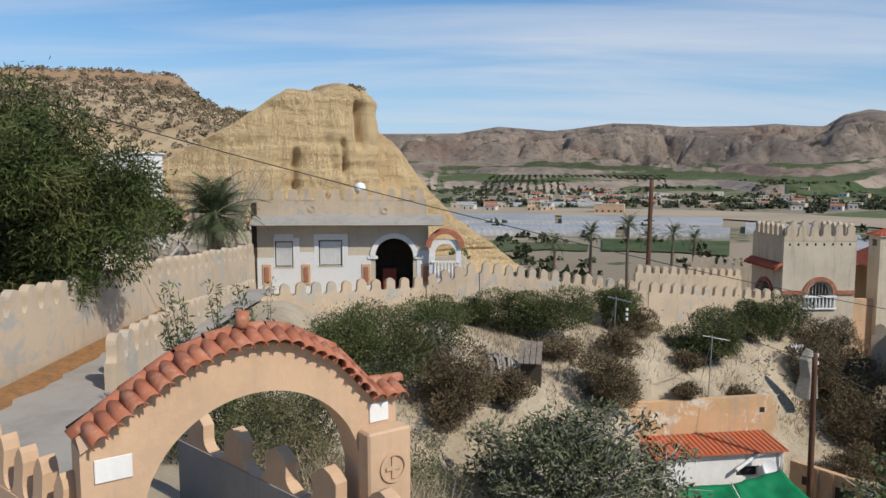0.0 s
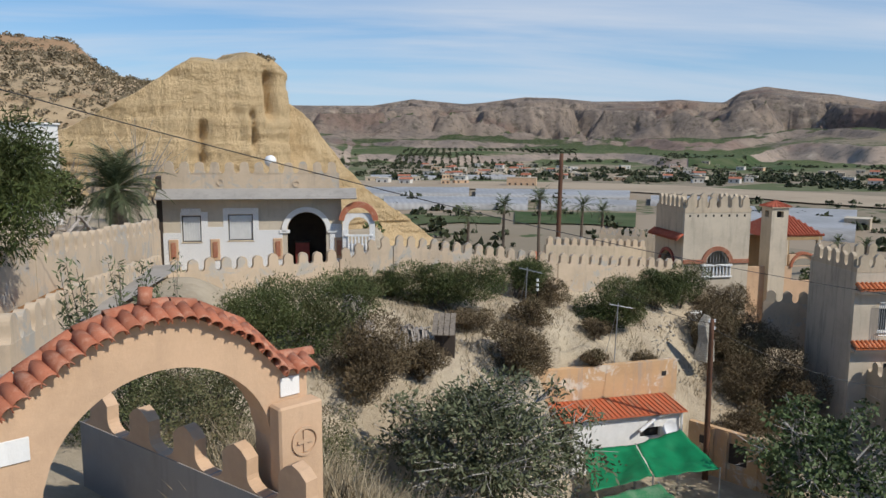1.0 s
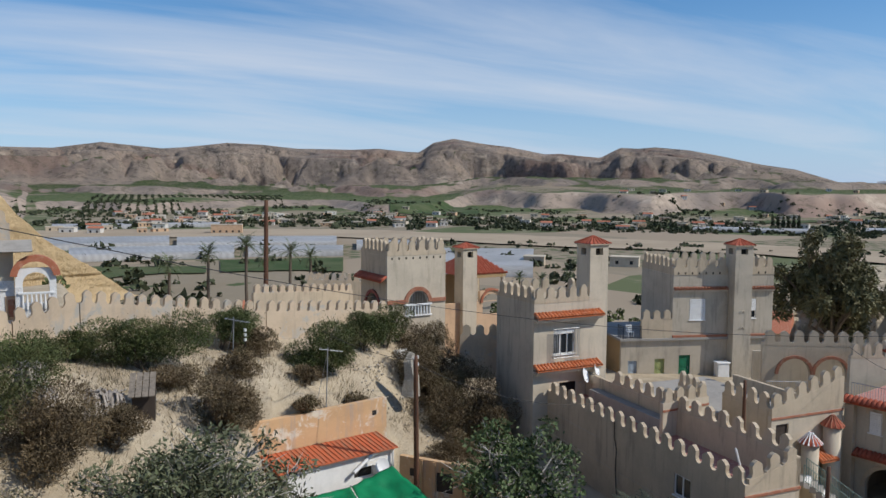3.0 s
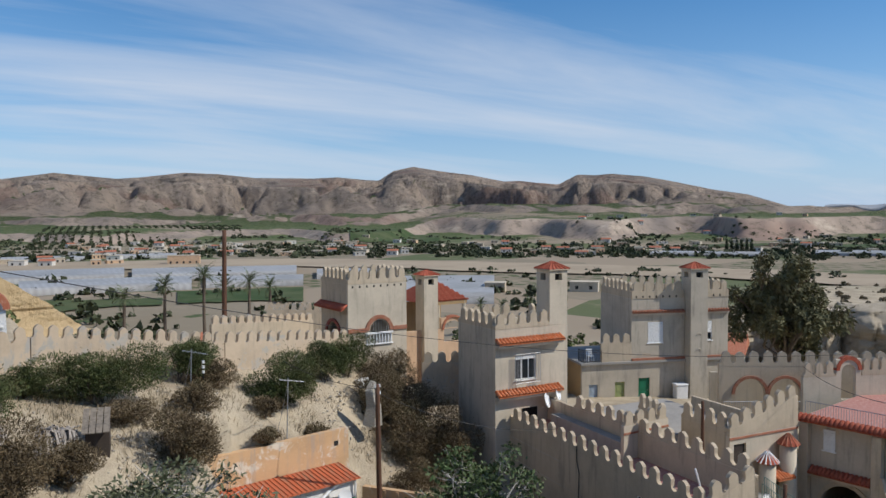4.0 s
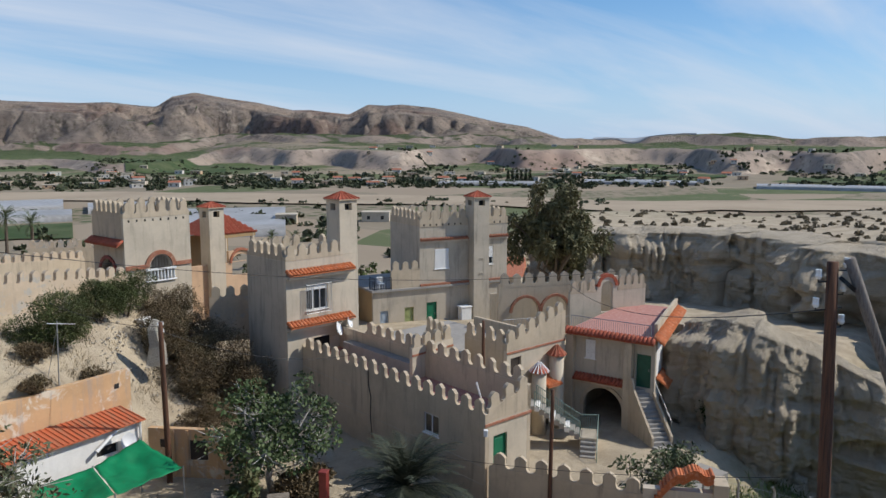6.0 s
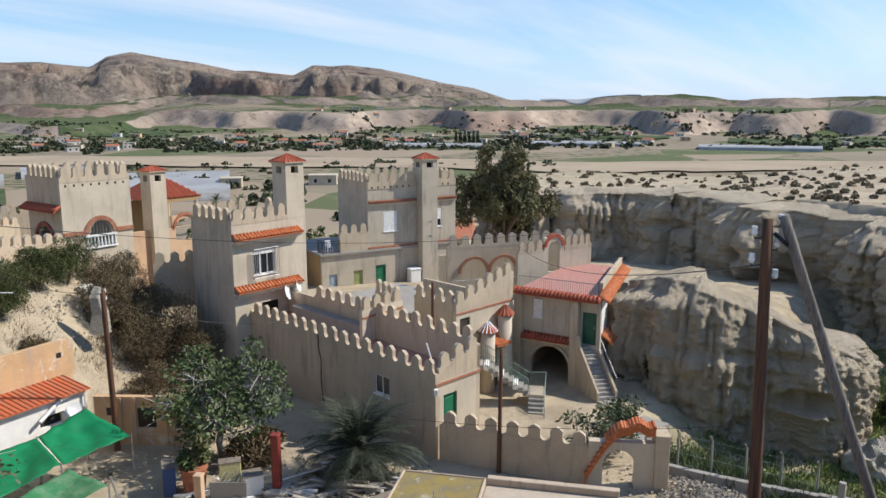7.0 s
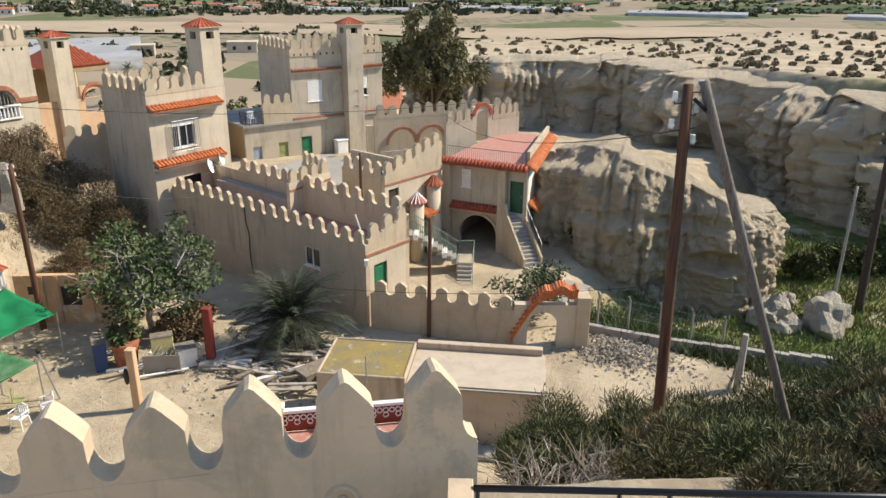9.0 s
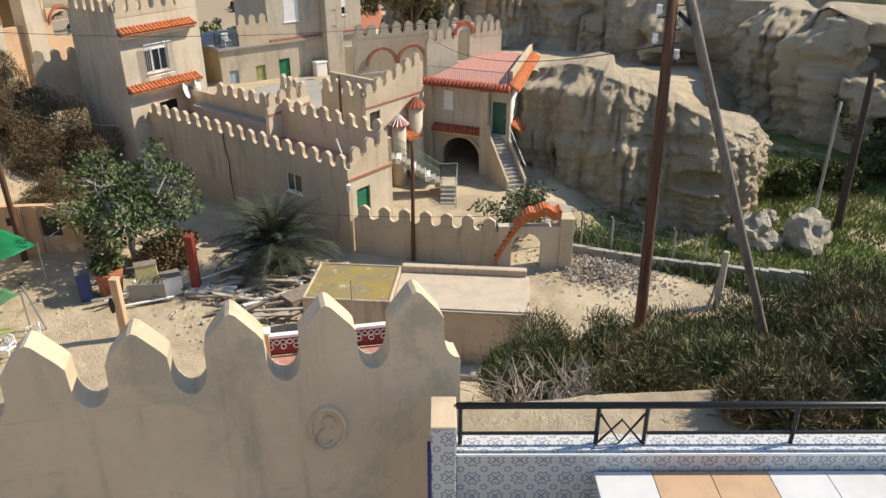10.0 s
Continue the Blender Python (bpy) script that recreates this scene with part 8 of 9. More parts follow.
def palm(x, y, zb, trunk_h, frond, nf, label, seed, mat, leaflets=26, skirt=True, trunk_r=0.2, group="", lw=0.03):
    rs = np.random.RandomState(seed)
    t = thing("palm_tree", (x, y, zb), label, "palm tree", group)
    n = 8
    part("trunk", tube(bmesh.new(), [(x + 0.04 * math.sin(k), y, zb - 0.2 + (trunk_h + 0.2) * k / n) for k in range(n + 1)], [trunk_r * (1.3 - 0.35 * k / n + 0.08 * (k % 2)) for k in range(n + 1)], 9), M["bark"], t)
    top = np.array((x, y, zb + trunk_h))
    V, F = [], []
    bm = bmesh.new()
    for k in range(nf):
        az = k * 2.399 + rs.normal() * 0.2
        el = math.radians(80 - 115 * (k / nf) ** 1.1 + rs.normal() * 6)
        L = frond * (0.8 + 0.3 * rs.random())
        h = np.array((math.cos(az), math.sin(az), 0))
        pts = []
        for j in range(8):
            s = j / 7
            e = el - 1.0 * s * s
            pts.append((top if j == 0 else pts[-1] + (L / 7) * (h * math.cos(e) + np.array((0, 0, math.sin(e))))))
        tube(bm, [tuple(p) for p in pts], [0.028 * (1 - 0.85 * j / 7) + 0.004 for j in range(8)], 4)
        side = np.array((-h[1], h[0], 0))
        for j in range(leaflets):
            s = 0.16 + 0.84 * j / leaflets
            i = min(6, int(s * 7))
            p = pts[i] + (pts[i + 1] - pts[i]) * (s * 7 - i)
            tang = (pts[i + 1] - pts[i]) / (L / 7)
            ll = L * 0.26 * math.sin(math.pi * min(1, 0.25 + 0.75 * s)) + 0.08
            for sg in (-1, 1):
                d = side * sg * 0.75 + tang * 0.65 + np.array((0, 0, -0.12 + 0.1 * rs.normal()))
                d /= np.linalg.norm(d)
                w = tang * lw
                b = len(V)
                V += [p - w, p + w, p + d * ll]
                F.append((b, b + 1, b + 2))
    tagged(part("frond_ribwork", bm, mat, t), kind="stuff")
    tagged(quick_mesh("palm_crown", np.array(V), np.array(F), mat, t), kind="stuff")
    return t


# pine beside the lane
tree("pine_tree", -13.0, 21.0, 12.6, (-12.3, 21.2, 14.8), (4.3, 3.3, 3.4), 110000, 0.042, M["pine"], M["bark"], "dense green pine tree with drooping boughs behind the lane wall", 4, 64, 0.22, 20, "tree", 20, 5.2, 0.25, 0.3, 0.30)
# date palm and dead wood beside the cave house
palm(-11.7, 38.4, 12.0, 1.7, 2.9, 60, "young date palm growing beside the cave house", 21, M["palm"], 28, True, 0.34)
def bare_tree(x, y, zb, h, seed, label, spread=1.0, n=26):
    rs = np.random.RandomState(seed)
    t = thing("bare_shrub", (x, y, zb), label, "dead shrub", "dead shrubs")
    bm = bmesh.new()
    for k in range(n):
        d = np.array((rs.normal() * spread, rs.normal() * spread, 1.2 + rs.random()))
        d /= np.linalg.norm(d)
        p0 = np.array((x + rs.normal() * 0.3, y + rs.normal() * 0.3, zb - 0.1))
        L = h * (0.5 + 0.6 * rs.random())
        p1, p2 = p0 + d * L * 0.5 + rs.normal(size=3) * 0.12, p0 + d * L + rs.normal(size=3) * 0.25
        tube(bm, [tuple(p0), tuple(p1), tuple(p2)], [0.011 * h, 0.007 * h, 0.003 * h], 4)
        for _ in range(3):
            e = p1 + (p2 - p1) * rs.random() + rs.normal(size=3) * 0.3 * h * 0.35
            tube(bm, [tuple(p1), tuple(e)], [0.013, 0.005], 3)
    tagged(part("branchwork", bm, M["deadwood"], t), kind="stuff")
    return t


for k, (x, y, h) in enumerate(((10.4, 4.3, 0.9), (10.7, 3.6, 1.1), (11.0, 3.0, 0.9), (11.9, 2.6, 1.2), (12.4, 1.4, 1.0))):
    bare_tree(x, y, on_ground(x, y), h, 80 + k, "tangle of dry grey stems on the bank", 1.3, 34)
for k, (x, y, z, h) in enumerate(((-15.2, 40.5, 13.0, 3.4), (-13.6, 41.6, 13.0, 3.2), (-12.4, 44.5, 13.0, 4.6), (-11.6, 43.0, 13.0, 3.2), (-14.0, 34.0, 12.8, 1.8), (-12.6, 33.0, 12.6, 1.2))):
    bare_tree(x, y, max(z - 0.4, on_ground(x, y) - 0.1), h, 30 + k, "leafless grey shrub behind the lane wall", 0.9)
bush(-13.6, 36.6, 1.6, 1.4, 1.9, 4000, 0.09, M["bush"], "dark evergreen bush behind the lane wall", 41, "bush", 12.6)
bush(-15.6, 38.0, 1.5, 1.4, 2.6, 3500, 0.09, M["drybush"], "grey dry bush behind the lane wall", 42, "bush", 12.4)
logs = thing("dead_branches", (-11.3, 31.0, 12.4), "bleached fallen branches lying above the lane wall", "dead branches")
rs = np.random.RandomState(3)
for k in range(12):
    p = np.array((-11.4 + rs.normal() * 0.5, 30.5 + rs.normal() * 1.6, 12.4))
    e = p + np.array((rs.normal() * 0.7, rs.normal() * 1.2, 0.4 + 0.5 * rs.random()))
    part("branch", tube(bmesh.new(), [tuple(p), tuple((p + e) / 2 + rs.normal(size=3) * 0.15), tuple(e)], [0.09, 0.06, 0.025], 5), M["deadwood"], logs)
ws = thing("white_outhouse", (-17.5, 43.5, 13), "whitewashed outhouse half hidden by dry trees", "outhouse")
f = Frame(-19.4, 42.2, 95)
part("wall", box(f, 0, 2.7, 0, 2.5, 11.0, 16.9, 0.02), M["white"], ws)
part("roof_edge", box(f, -0.1, 2.8, -0.12, 2.6, 16.902, 17.0, 0.02), M["white"], ws)
part("lean_to", box(f, 2.0, 4.2, -1.2, -0.02, 15.1, 15.2, 0.01), M["timber"], ws)

# slope bushes
for k, (x, y, rx, ry, h, n, kind) in enumerate((
    (4.4, 36.6, 2.9, 1.3, 2.3, 11000, "bush"), (8.6, 39.4, 1.6, 1.1, 1.9, 6000, "bush"), (13.7, 38.6, 1.9, 1.5, 2.5, 9000, "bush"), (17.6, 42.0, 1.4, 1.0, 1.8, 5000, "bush"),
    (-0.2, 35.8, 1.7, 0.9, 1.2, 4500, "bush"), (1.6, 36.9, 1.1, 0.8, 1.0, 3000, "bush"), (-3.0, 30.0, 3.0, 2.3, 3.3, 16000, "bush"), (0.3, 28.2, 1.9, 1.7, 2.4, 8000, "drybush"),
    (7.0, 32.4, 1.7, 1.4, 2.2, 7000, "drybush"), (10.0, 34.6, 1.1, 1.0, 1.7, 4500, "drybush"), (10.3, 39.0, 1.4, 0.9, 1.2, 3500, "drybush"), (22.3, 38.7, 2.7, 1.8, 3.7, 15000, "drybush"), (22.8, 41.4, 2.2, 1.8, 3.0, 9000, "drybush"),
    (20.6, 40.6, 1.6, 1.4, 2.6, 6000, "drybush"), (19.6, 43.4, 1.6, 0.9, 2.2, 5000, "bush"), (22.8, 43.6, 2.0, 0.9, 2.4, 6000, "drybush"), (24.3, 37.6, 1.5, 1.4, 3.4, 8000, "drybush"), (20.8, 35.6, 1.6, 1.1, 2.0, 4500, "drybush"), (18.2, 34.9, 0.9, 0.8, 1.3, 2600, "drybush"),
    (5.2, 34.9, 1.5, 1.0, 1.0, 2500, "drybush"), (12.5, 37.4, 0.9, 0.7, 0.8, 1600, "drybush"), (8.8, 36.4, 1.1, 0.8, 1.1, 2600, "drybush"), (11.9, 36.0, 0.8, 0.6, 0.8, 1500, "drybush"), (15.4, 37.2, 1.0, 0.7, 0.9, 1900, "drybush"), (2.6, 30.2, 1.2, 1.0, 1.4, 3000, "drybush"))):
    lab = {"bush": "dense dark evergreen bush on the dry slope", "drybush": "brown half-dry thorny bush on the slope"}[kind]
    bush(x, y, rx, ry, h * 1.22, int(n * 2.3), 0.038, M[kind], lab, 100 + k, "bush", None, 16, aspect=3.6, upright=0.4)
for k, (x, y, rx, h, n) in enumerate(((-4.6, 15.0, 1.5, 2.1, 7000), (-2.6, 14.6, 1.4, 1.9, 6000), (-3.6, 17.6, 1.7, 2.2, 6000), (-1.2, 16.5, 1.5, 2.0, 5000))):
    bush(x, y, rx, rx, h, int(n * 1.8), 0.03, M["drybroom" if k % 2 else "broom"], "tangled dark scrub behind the gate arch", 150 + k, "scrub", on_ground(x, y) - 0.3, 10, "scrub", "scrub behind the gate")
# young oleander-like shoots beside the inner wall
for k, (x, y, zb, h) in enumerate(((-5.0, 14.4, 10.4, 3.4), (-4.6, 15.4, 10.4, 3.3), (-3.9, 16.6, 10.0, 3.5))):
    rs = np.random.RandomState(60 + k)
    t = thing("young_shoot", (x, y, zb), "thin young shoot with narrow grey-green leaves", "sapling", "young shoots")
    bm = bmesh.new()
    tips = []
    for j in range(7):
        p = np.array((x, y, zb + 0.2 * j))
        q = np.array((x + rs.normal() * 0.35, y + rs.normal() * 0.3, zb + h * (0.55 + 0.45 * rs.random())))
        tube(bm, [tuple(p), tuple((p + q) / 2 + rs.normal(size=3) * 0.05), tuple(q)], [0.016, 0.011, 0.005], 4)
        for s in np.linspace(0.45, 1, 7):
            tips.append(p + (q - p) * s)
    tagged(part("stemwork", bm, M["bark"], t), kind="stuff")
    tips = np.array(tips)
    v, f = leaf_cloud(rs, tips, np.full((len(tips), 3), 0.13), 420, 0.042, 3.6)
    tagged(quick_mesh("foliage", v, f, M["palm"], t), kind="stuff")

# fig trees
tree("fig_tree", 4.7, 24.6, 3.6, (4.4, 24.6, 5.9), (4.6, 3.2, 2.5), 15000, 0.085, M["figdust"], M["fig_bark"], "broad fig tree with dusty leaves and pale branches", 7, 70, 0.16, 60, "tree", 420, 2.6, 0.3, 0.2, 0.24)
tree("fig_tree", 19.4, 28.2, 0.3, (19.4, 28.2, 3.1), (4.0, 3.0, 2.6), 6500, 0.14, M["fig"], M["fig_bark"], "spreading fig tree with bare pale branches by the shaded wall", 9, 56, 0.16, 50, "tree", 300, 1.5, 0.3, 0.2, 0.22)
bush(20.2, 26.6, 1.6, 1.4, 1.5, 4500, 0.1, M["drybush"], "brown undergrowth below the fig tree", 77, "undergrowth")
bush(16.7, 26.1, 0.7, 0.7, 1.3, 700, 0.13, M["greenbush"], "leafy pot plant in the terracotta tub", 78, "pot_plant", 1.1, 6, "pot plant", "", 5, None, 3.2)
palm(21.9, 21.7, -0.1, 1.5, 3.1, 64, "bushy palm, fronds darkened for the shade of the castle wall", 33, M["palm_shaded"], 30, True, 0.4)
# dry tree over the courtyard gate
tree("dry_tree", 31.2, 14.4, -0.8, (31.2, 14.2, 1.4), (2.3, 2.0, 1.0), 2600, 0.10, M["palm"], M["deadwood"], "half-dead grey shrub tree beside the courtyard gate", 12, 22, 0.12, 22, "tree", 150, 2.6, 0.5, 0.4)
bush(41.6, 16.6, 1.0, 0.9, 2.2, 4000, 0.09, M["greenbush"], "dark green bush at the foot of the bluff", 81)
# eucalyptus behind the castle
tree("eucalyptus", 58.5, 38.8, 0.0, (58.3, 38.7, 8.3), (5.9, 4.4, 5.4), 26000, 0.16, M["eucalypt"], M["bark"], "tall dark eucalyptus tree behind the castle terrace", 15, 64, 0.35, 40, "tree", 120, 2.8, 0.3, 0.6, 0.19)

# scrub on the near right bank
for k, (x, y, r, h, n) in enumerate(((15.6, 5.6, 1.5, 2.0, 9000), (17.6, 4.4, 1.7, 2.2, 10000), (19.6, 3.0, 1.8, 2.2, 10000), (16.6, 2.6, 1.5, 1.9, 8000), (18.6, 0.8, 1.8, 2.4, 10000), (21.4, 1.0, 1.8, 2.2, 9000), (17.0, -1.2, 1.8, 2.4, 9000), (20.4, -1.8, 1.9, 2.4, 9000), (23.6, -1.4, 1.8, 2.0, 7000), (14.6, 1.2, 1.2, 1.3, 5000), (12.6, 4.8, 1.2, 1.5, 5000), (14.4, -1.0, 1.3, 1.6, 5500), (26.2, 0.6, 1.5, 1.6, 5000), (22.4, 4.6, 1.0, 1.0, 3000))):
    bush(x, y, r, r, h * 1.25, int(n * 3.4), 0.024, M[("broom", "broom", "drybroom")[k % 3]], "thick feathery green scrub on the bank below the terrace", 200 + k, "scrub", on_ground(x, y) - 0.2, 22, "scrub", "scrub on the near bank", 10, None, 8.5, 1.1, 0.3)
for k, (x, y, r, h) in enumerate(((8.4, -0.2, 0.7, 0.5), (9.0, -1.4, 0.8, 0.5), (9.4, 1.5, 0.9, 0.8), (10.4, 0.3, 1.0, 0.9), (11.4, 1.8, 1.0, 1.0), (11.6, -1.0, 1.1, 1.0), (10.2, -1.8, 1.0, 0.8), (12.8, -2.6, 1.3, 1.2), (11.4, -3.4, 1.1, 0.9), (14.6, -3.4, 1.4, 1.4))):
    bush(x, y, r, r, h * 1.2, int(9000 * r), 0.02, M[("drybroom", "broom")[k % 2]], "low half-dry scrub below the tiled parapet", 300 + k, "scrub", on_ground(x, y) - 0.15, 15, "scrub", "scrub on the near bank", 12, M["deadwood"], 9.0, 0.8, 0.3)


def tufts(name, xy, mat, label, blade, h, seed, per=14, spread=0.25):
    rs = np.random.RandomState(seed)
    xy = np.repeat(np.asarray(xy), per, 0) + rs.normal(size=(len(xy) * per, 2)) * spread
    z = ground_height(xy[:, 0], xy[:, 1])
    n = len(xy)
    base = np.column_stack([xy, z - 0.03])
    d = np.column_stack([rs.normal(size=(n, 2)) * 0.45, np.ones(n)])
    tip = base + d * h * (0.5 + rs.random(n))[:, None]
    sd = np.column_stack([rs.normal(size=(n, 2)), np.zeros(n)])
    sd = sd / np.linalg.norm(sd, axis=1)[:, None] * blade
    v = np.stack([base - sd, base + sd, tip], 1).reshape(-1, 3)
    ob = quick_mesh(name, v, np.arange(3 * n).reshape(-1, 3), mat)
    return tagged(ob, label, "grass", kind="stuff")


rs = np.random.RandomState(5)
gx, gy = rs.uniform(-3, 20, 1000), rs.uniform(26, 41, 1000)
ok = (gx < 8.5) | (gy > 35.5 + 0.15 * (gx - 8))
tufts("dry_grass", np.column_stack([gx[ok], gy[ok]]), M["straw"], "dry straw-coloured grass on the slope", 0.02, 0.32, 1)
tufts("dry_grass", np.column_stack([rs.uniform(-2.5, 3.5, 900), rs.uniform(11, 25, 900)]), M["straw"], "tall dry grass on the bank below the gate", 0.02, 0.6, 2)
tufts("field_weeds", np.column_stack([rs.uniform(33, 62, 2600), rs.uniform(-10, 13, 2600)]), M["grass"], "low green weeds covering the gully floor", 0.06, 0.34, 3, 12, 0.45)
tufts("verge_weeds", np.column_stack([rs.uniform(31.5, 37, 700), rs.uniform(-3, 12, 700)]), M["greenbush"], "rank weeds beside the track", 0.05, 0.7, 4, 14, 0.3)


def clumps(name, x, y, r, mat, label, seed, per=46, leaf=0.16, z=None):
    """Many far shrubs as one object."""
    rs = np.random.RandomState(seed)
    z = ground_height(x, y) if z is None else z
    c = np.column_stack([x, y, z + r * 0.35])
    rad = np.column_stack([r, r, r * 0.7])
    n = per * len(x)
    idx = np.repeat(np.arange(len(x)), per)
    d = rs.normal(size=(n, 3))
    d /= np.linalg.norm(d, axis=1)[:, None]
    p = c[idx] + d * rad[idx] * (0.55 + 0.45 * rs.random(n))[:, None]
    ax = rs.normal(size=(n, 3))
    ax /= np.linalg.norm(ax, axis=1)[:, None]
    sd = np.cross(ax, rs.normal(size=(n, 3)))
    sd /= np.linalg.norm(sd, axis=1)[:, None]
    s = (leaf * r[idx])[:, None]
    v = np.stack([p - ax * s * 1.6, p + sd * s, p + ax * s * 1.6, p - sd * s], 1).reshape(-1, 3)
    return tagged(quick_mesh(name, v, np.arange(4 * n).reshape(-1, 4), mat), label, "shrubs", kind="stuff")


a, r = np.radians(rs.uniform(56, 92, 650)), rs.uniform(76, 165, 650)
ok = r > np.interp(np.degrees(a), (55, 63, 72, 78, 84, 92), (97, 94, 89, 80, 72, 67)) + 4
a, r = a[ok], r[ok]
clumps("plateau_scrub", r * np.sin(a), r * np.cos(a), rs.uniform(0.10, 0.6, len(r)), M["scrub"], "brown scrub dotted over the plateau", 6, 56, 0.27)
a, r = np.radians(rs.uniform(-32, -5, 3200)), rs.uniform(84, 190, 3200)
clumps("hill_scrub", r * np.sin(a), r * np.cos(a), rs.uniform(0.15, 0.75, 3200), M["scrub"], "grey-green scrub on the bare hill", 7, 24, 0.2)
t = rs.uniform(-15, -7.4, 70)
clumps("bluff_scrub", t, 67.6 + rs.uniform(0, 2.5, 70), rs.uniform(0.15, 0.5, 70), M["scrub"], "low scrub along the crest of the golden bluff", 8, 40, 0.18, np.interp(t, (-16.5, -13.5, -10.9, -8.2, -6.2, -5.1), (21.0, 22.8, 22.6, 23.4, 23.1, 21.8)) - 0.2)
for k, (x, y, rr, h) in enumerate(((66, 2.0, 2.2, 4.5), (60, 0.0, 2.0, 3.5), (55.5, 3.2, 1.3, 2.2), (58, -3.0, 2.2, 3.0), (52.5, 4.6, 1.2, 2.0), (63, -6.0, 2.5, 4.0), (56, 1.0, 1.2, 1.8))):
    bush(x, y, rr, rr, h, 4500, 0.13, M["greenbush" if k % 2 else "bush"], "green garden tree in the gully", 400 + k, "garden_tree", on_ground(x, y) - 0.2, 12, "tree", "trees in the gully")

# ---- the valley ----
def polar(az, r):
    a = np.radians(az)
    return r * np.sin(a), r * np.cos(a)


def strip(name, az0, az1, r0, r1, lift, mat, label, category, n=90, m=5, wob=0.0, seed=1, bend=None):
    """A flat sheet laid on the valley floor between two bearings and two distances."""
    azs = np.linspace(az0, az1, n + 1)
    verts = []
    for j in range(m + 1):
        rr = r0 + (r1 - r0) * j / m + wob * (fbm(azs * 0.25, azs * 0 + j * 0.2, 0, 3, seed) - 0.5)
        if bend:
            rr = rr * np.interp(azs, bend[0], bend[1])
        x, y = polar(azs, rr)
        verts.append(np.column_stack([x, y, ground_height(x, y) + lift]))
    v = np.concatenate(verts)
    k = n + 1
    f = np.array([(j * k + i, j * k + i + 1, (j + 1) * k + i + 1, (j + 1) * k + i) for j in range(m) for i in range(n)])
    return tagged(quick_mesh(name, v, f[:, ::-1], mat), label, category, kind="structure")


m = Mat("river_gravel", 0.95, 0, 0.1)
m.color(m.mix(m.ramp(m.noise(0.02, 7, 0.7), 0.4, 0.65), (0.40, 0.325, 0.235), (0.33, 0.265, 0.19)))
M["river"] = m.m
strip("river_bed", -4, 96, 465, 560, 0.8, M["river"], "broad dry pale riverbed across the valley", "riverbed", 200, 6, 26, 3, ((-4, 5, 20, 36, 61, 77, 96), (1.04, 1.03, 1.0, 0.87, 0.76, 0.86, 0.95)))
m = Mat("greenhouse_film", 0.45, 0, 0.4)
w = m.n.new("ShaderNodeTexWave")
w.inputs["Scale"].default_value, w.inputs["Distortion"].default_value = 0.11, 0.4
m.link(m.pos, w.inputs["Vector"])
m.color(m.mix(m.ramp(m.noise(0.05, 6, 0.7), 0.4, 0.65), m.mix(w.outputs["Fac"], (0.34, 0.33, 0.315), (0.42, 0.41, 0.395)), (0.29, 0.28, 0.26)))
M["film"] = m.m


def greenhouse(az0, az1, r0, r1, h=2.0):
    t = thing("greenhouse", (*polar((az0 + az1) / 2, (r0 + r1) / 2), -13), "long low greenhouse roofed in grey plastic film", "greenhouse", "greenhouses in the valley")
    n = 16
    azs = np.linspace(az0, az1, n + 1)
    V, F = [], []
    for j in range(7):
        rr = r0 + (r1 - r0) * j / 6
        x, y = polar(azs, rr)
        z = ground_height(x, y) + h + (0.7 if j % 2 else 0)
        V.append(np.column_stack([x, y, z]))
    x, y = polar(azs, r0)
    V.append(np.column_stack([x, y, ground_height(x, y) - 0.5]))
    v = np.concatenate(V)
    k = n + 1
    F = [(j * k + i, j * k + i + 1, (j + 1) * k + i + 1, (j + 1) * k + i)[::-1] for j in range(6) for i in range(n)] + [(7 * k + i, 7 * k + i + 1, i + 1, i)[::-1] for i in range(n)]
    quick_mesh("film_roof", v, np.array(F), M["film"], t)
    return t


for az0, az1, r0, r1 in ((-1.5, 8.5, 395, 470), (2, 13, 330, 385), (9, 20.5, 390, 455), (14, 21, 335, 375), (27.5, 35.5, 255, 360), (22, 27, 370, 415), (1, 6, 600, 640), (8, 12, 615, 650), (47, 55, 600, 640), (58, 66, 640, 690), (70, 78, 600, 640), (58.5, 65.8, 1500, 1620), (84, 92, 620, 660)):
    greenhouse(az0, az1, r0, r1)
m = Mat("green_crop", 0.9, 0, 0.1)
m.color(m.mix(m.ramp(m.noise(0.03, 7, 0.7), 0.4, 0.62), (0.05, 0.08, 0.03), (0.10, 0.115, 0.055)))
M["crop"] = m.m
for k, (az0, az1, r0, r1, mt) in enumerate(((24.5, 31.3, 830, 1040, "crop"), (12, 21, 270, 318, "crop"), (0, 11, 270, 300, "crop"), (50, 68, 760, 820, "crop"), (40, 52, 640, 690, "crop"), (72, 90, 730, 800, "crop"))):
    strip("field", az0, az1, r0, r1, 0.5 if r1 < 700 else 1.0, M[mt], "green orchard and crop parcel in the valley", "field", 40, 10, 70 if r0 > 600 else 24, 60 + k)


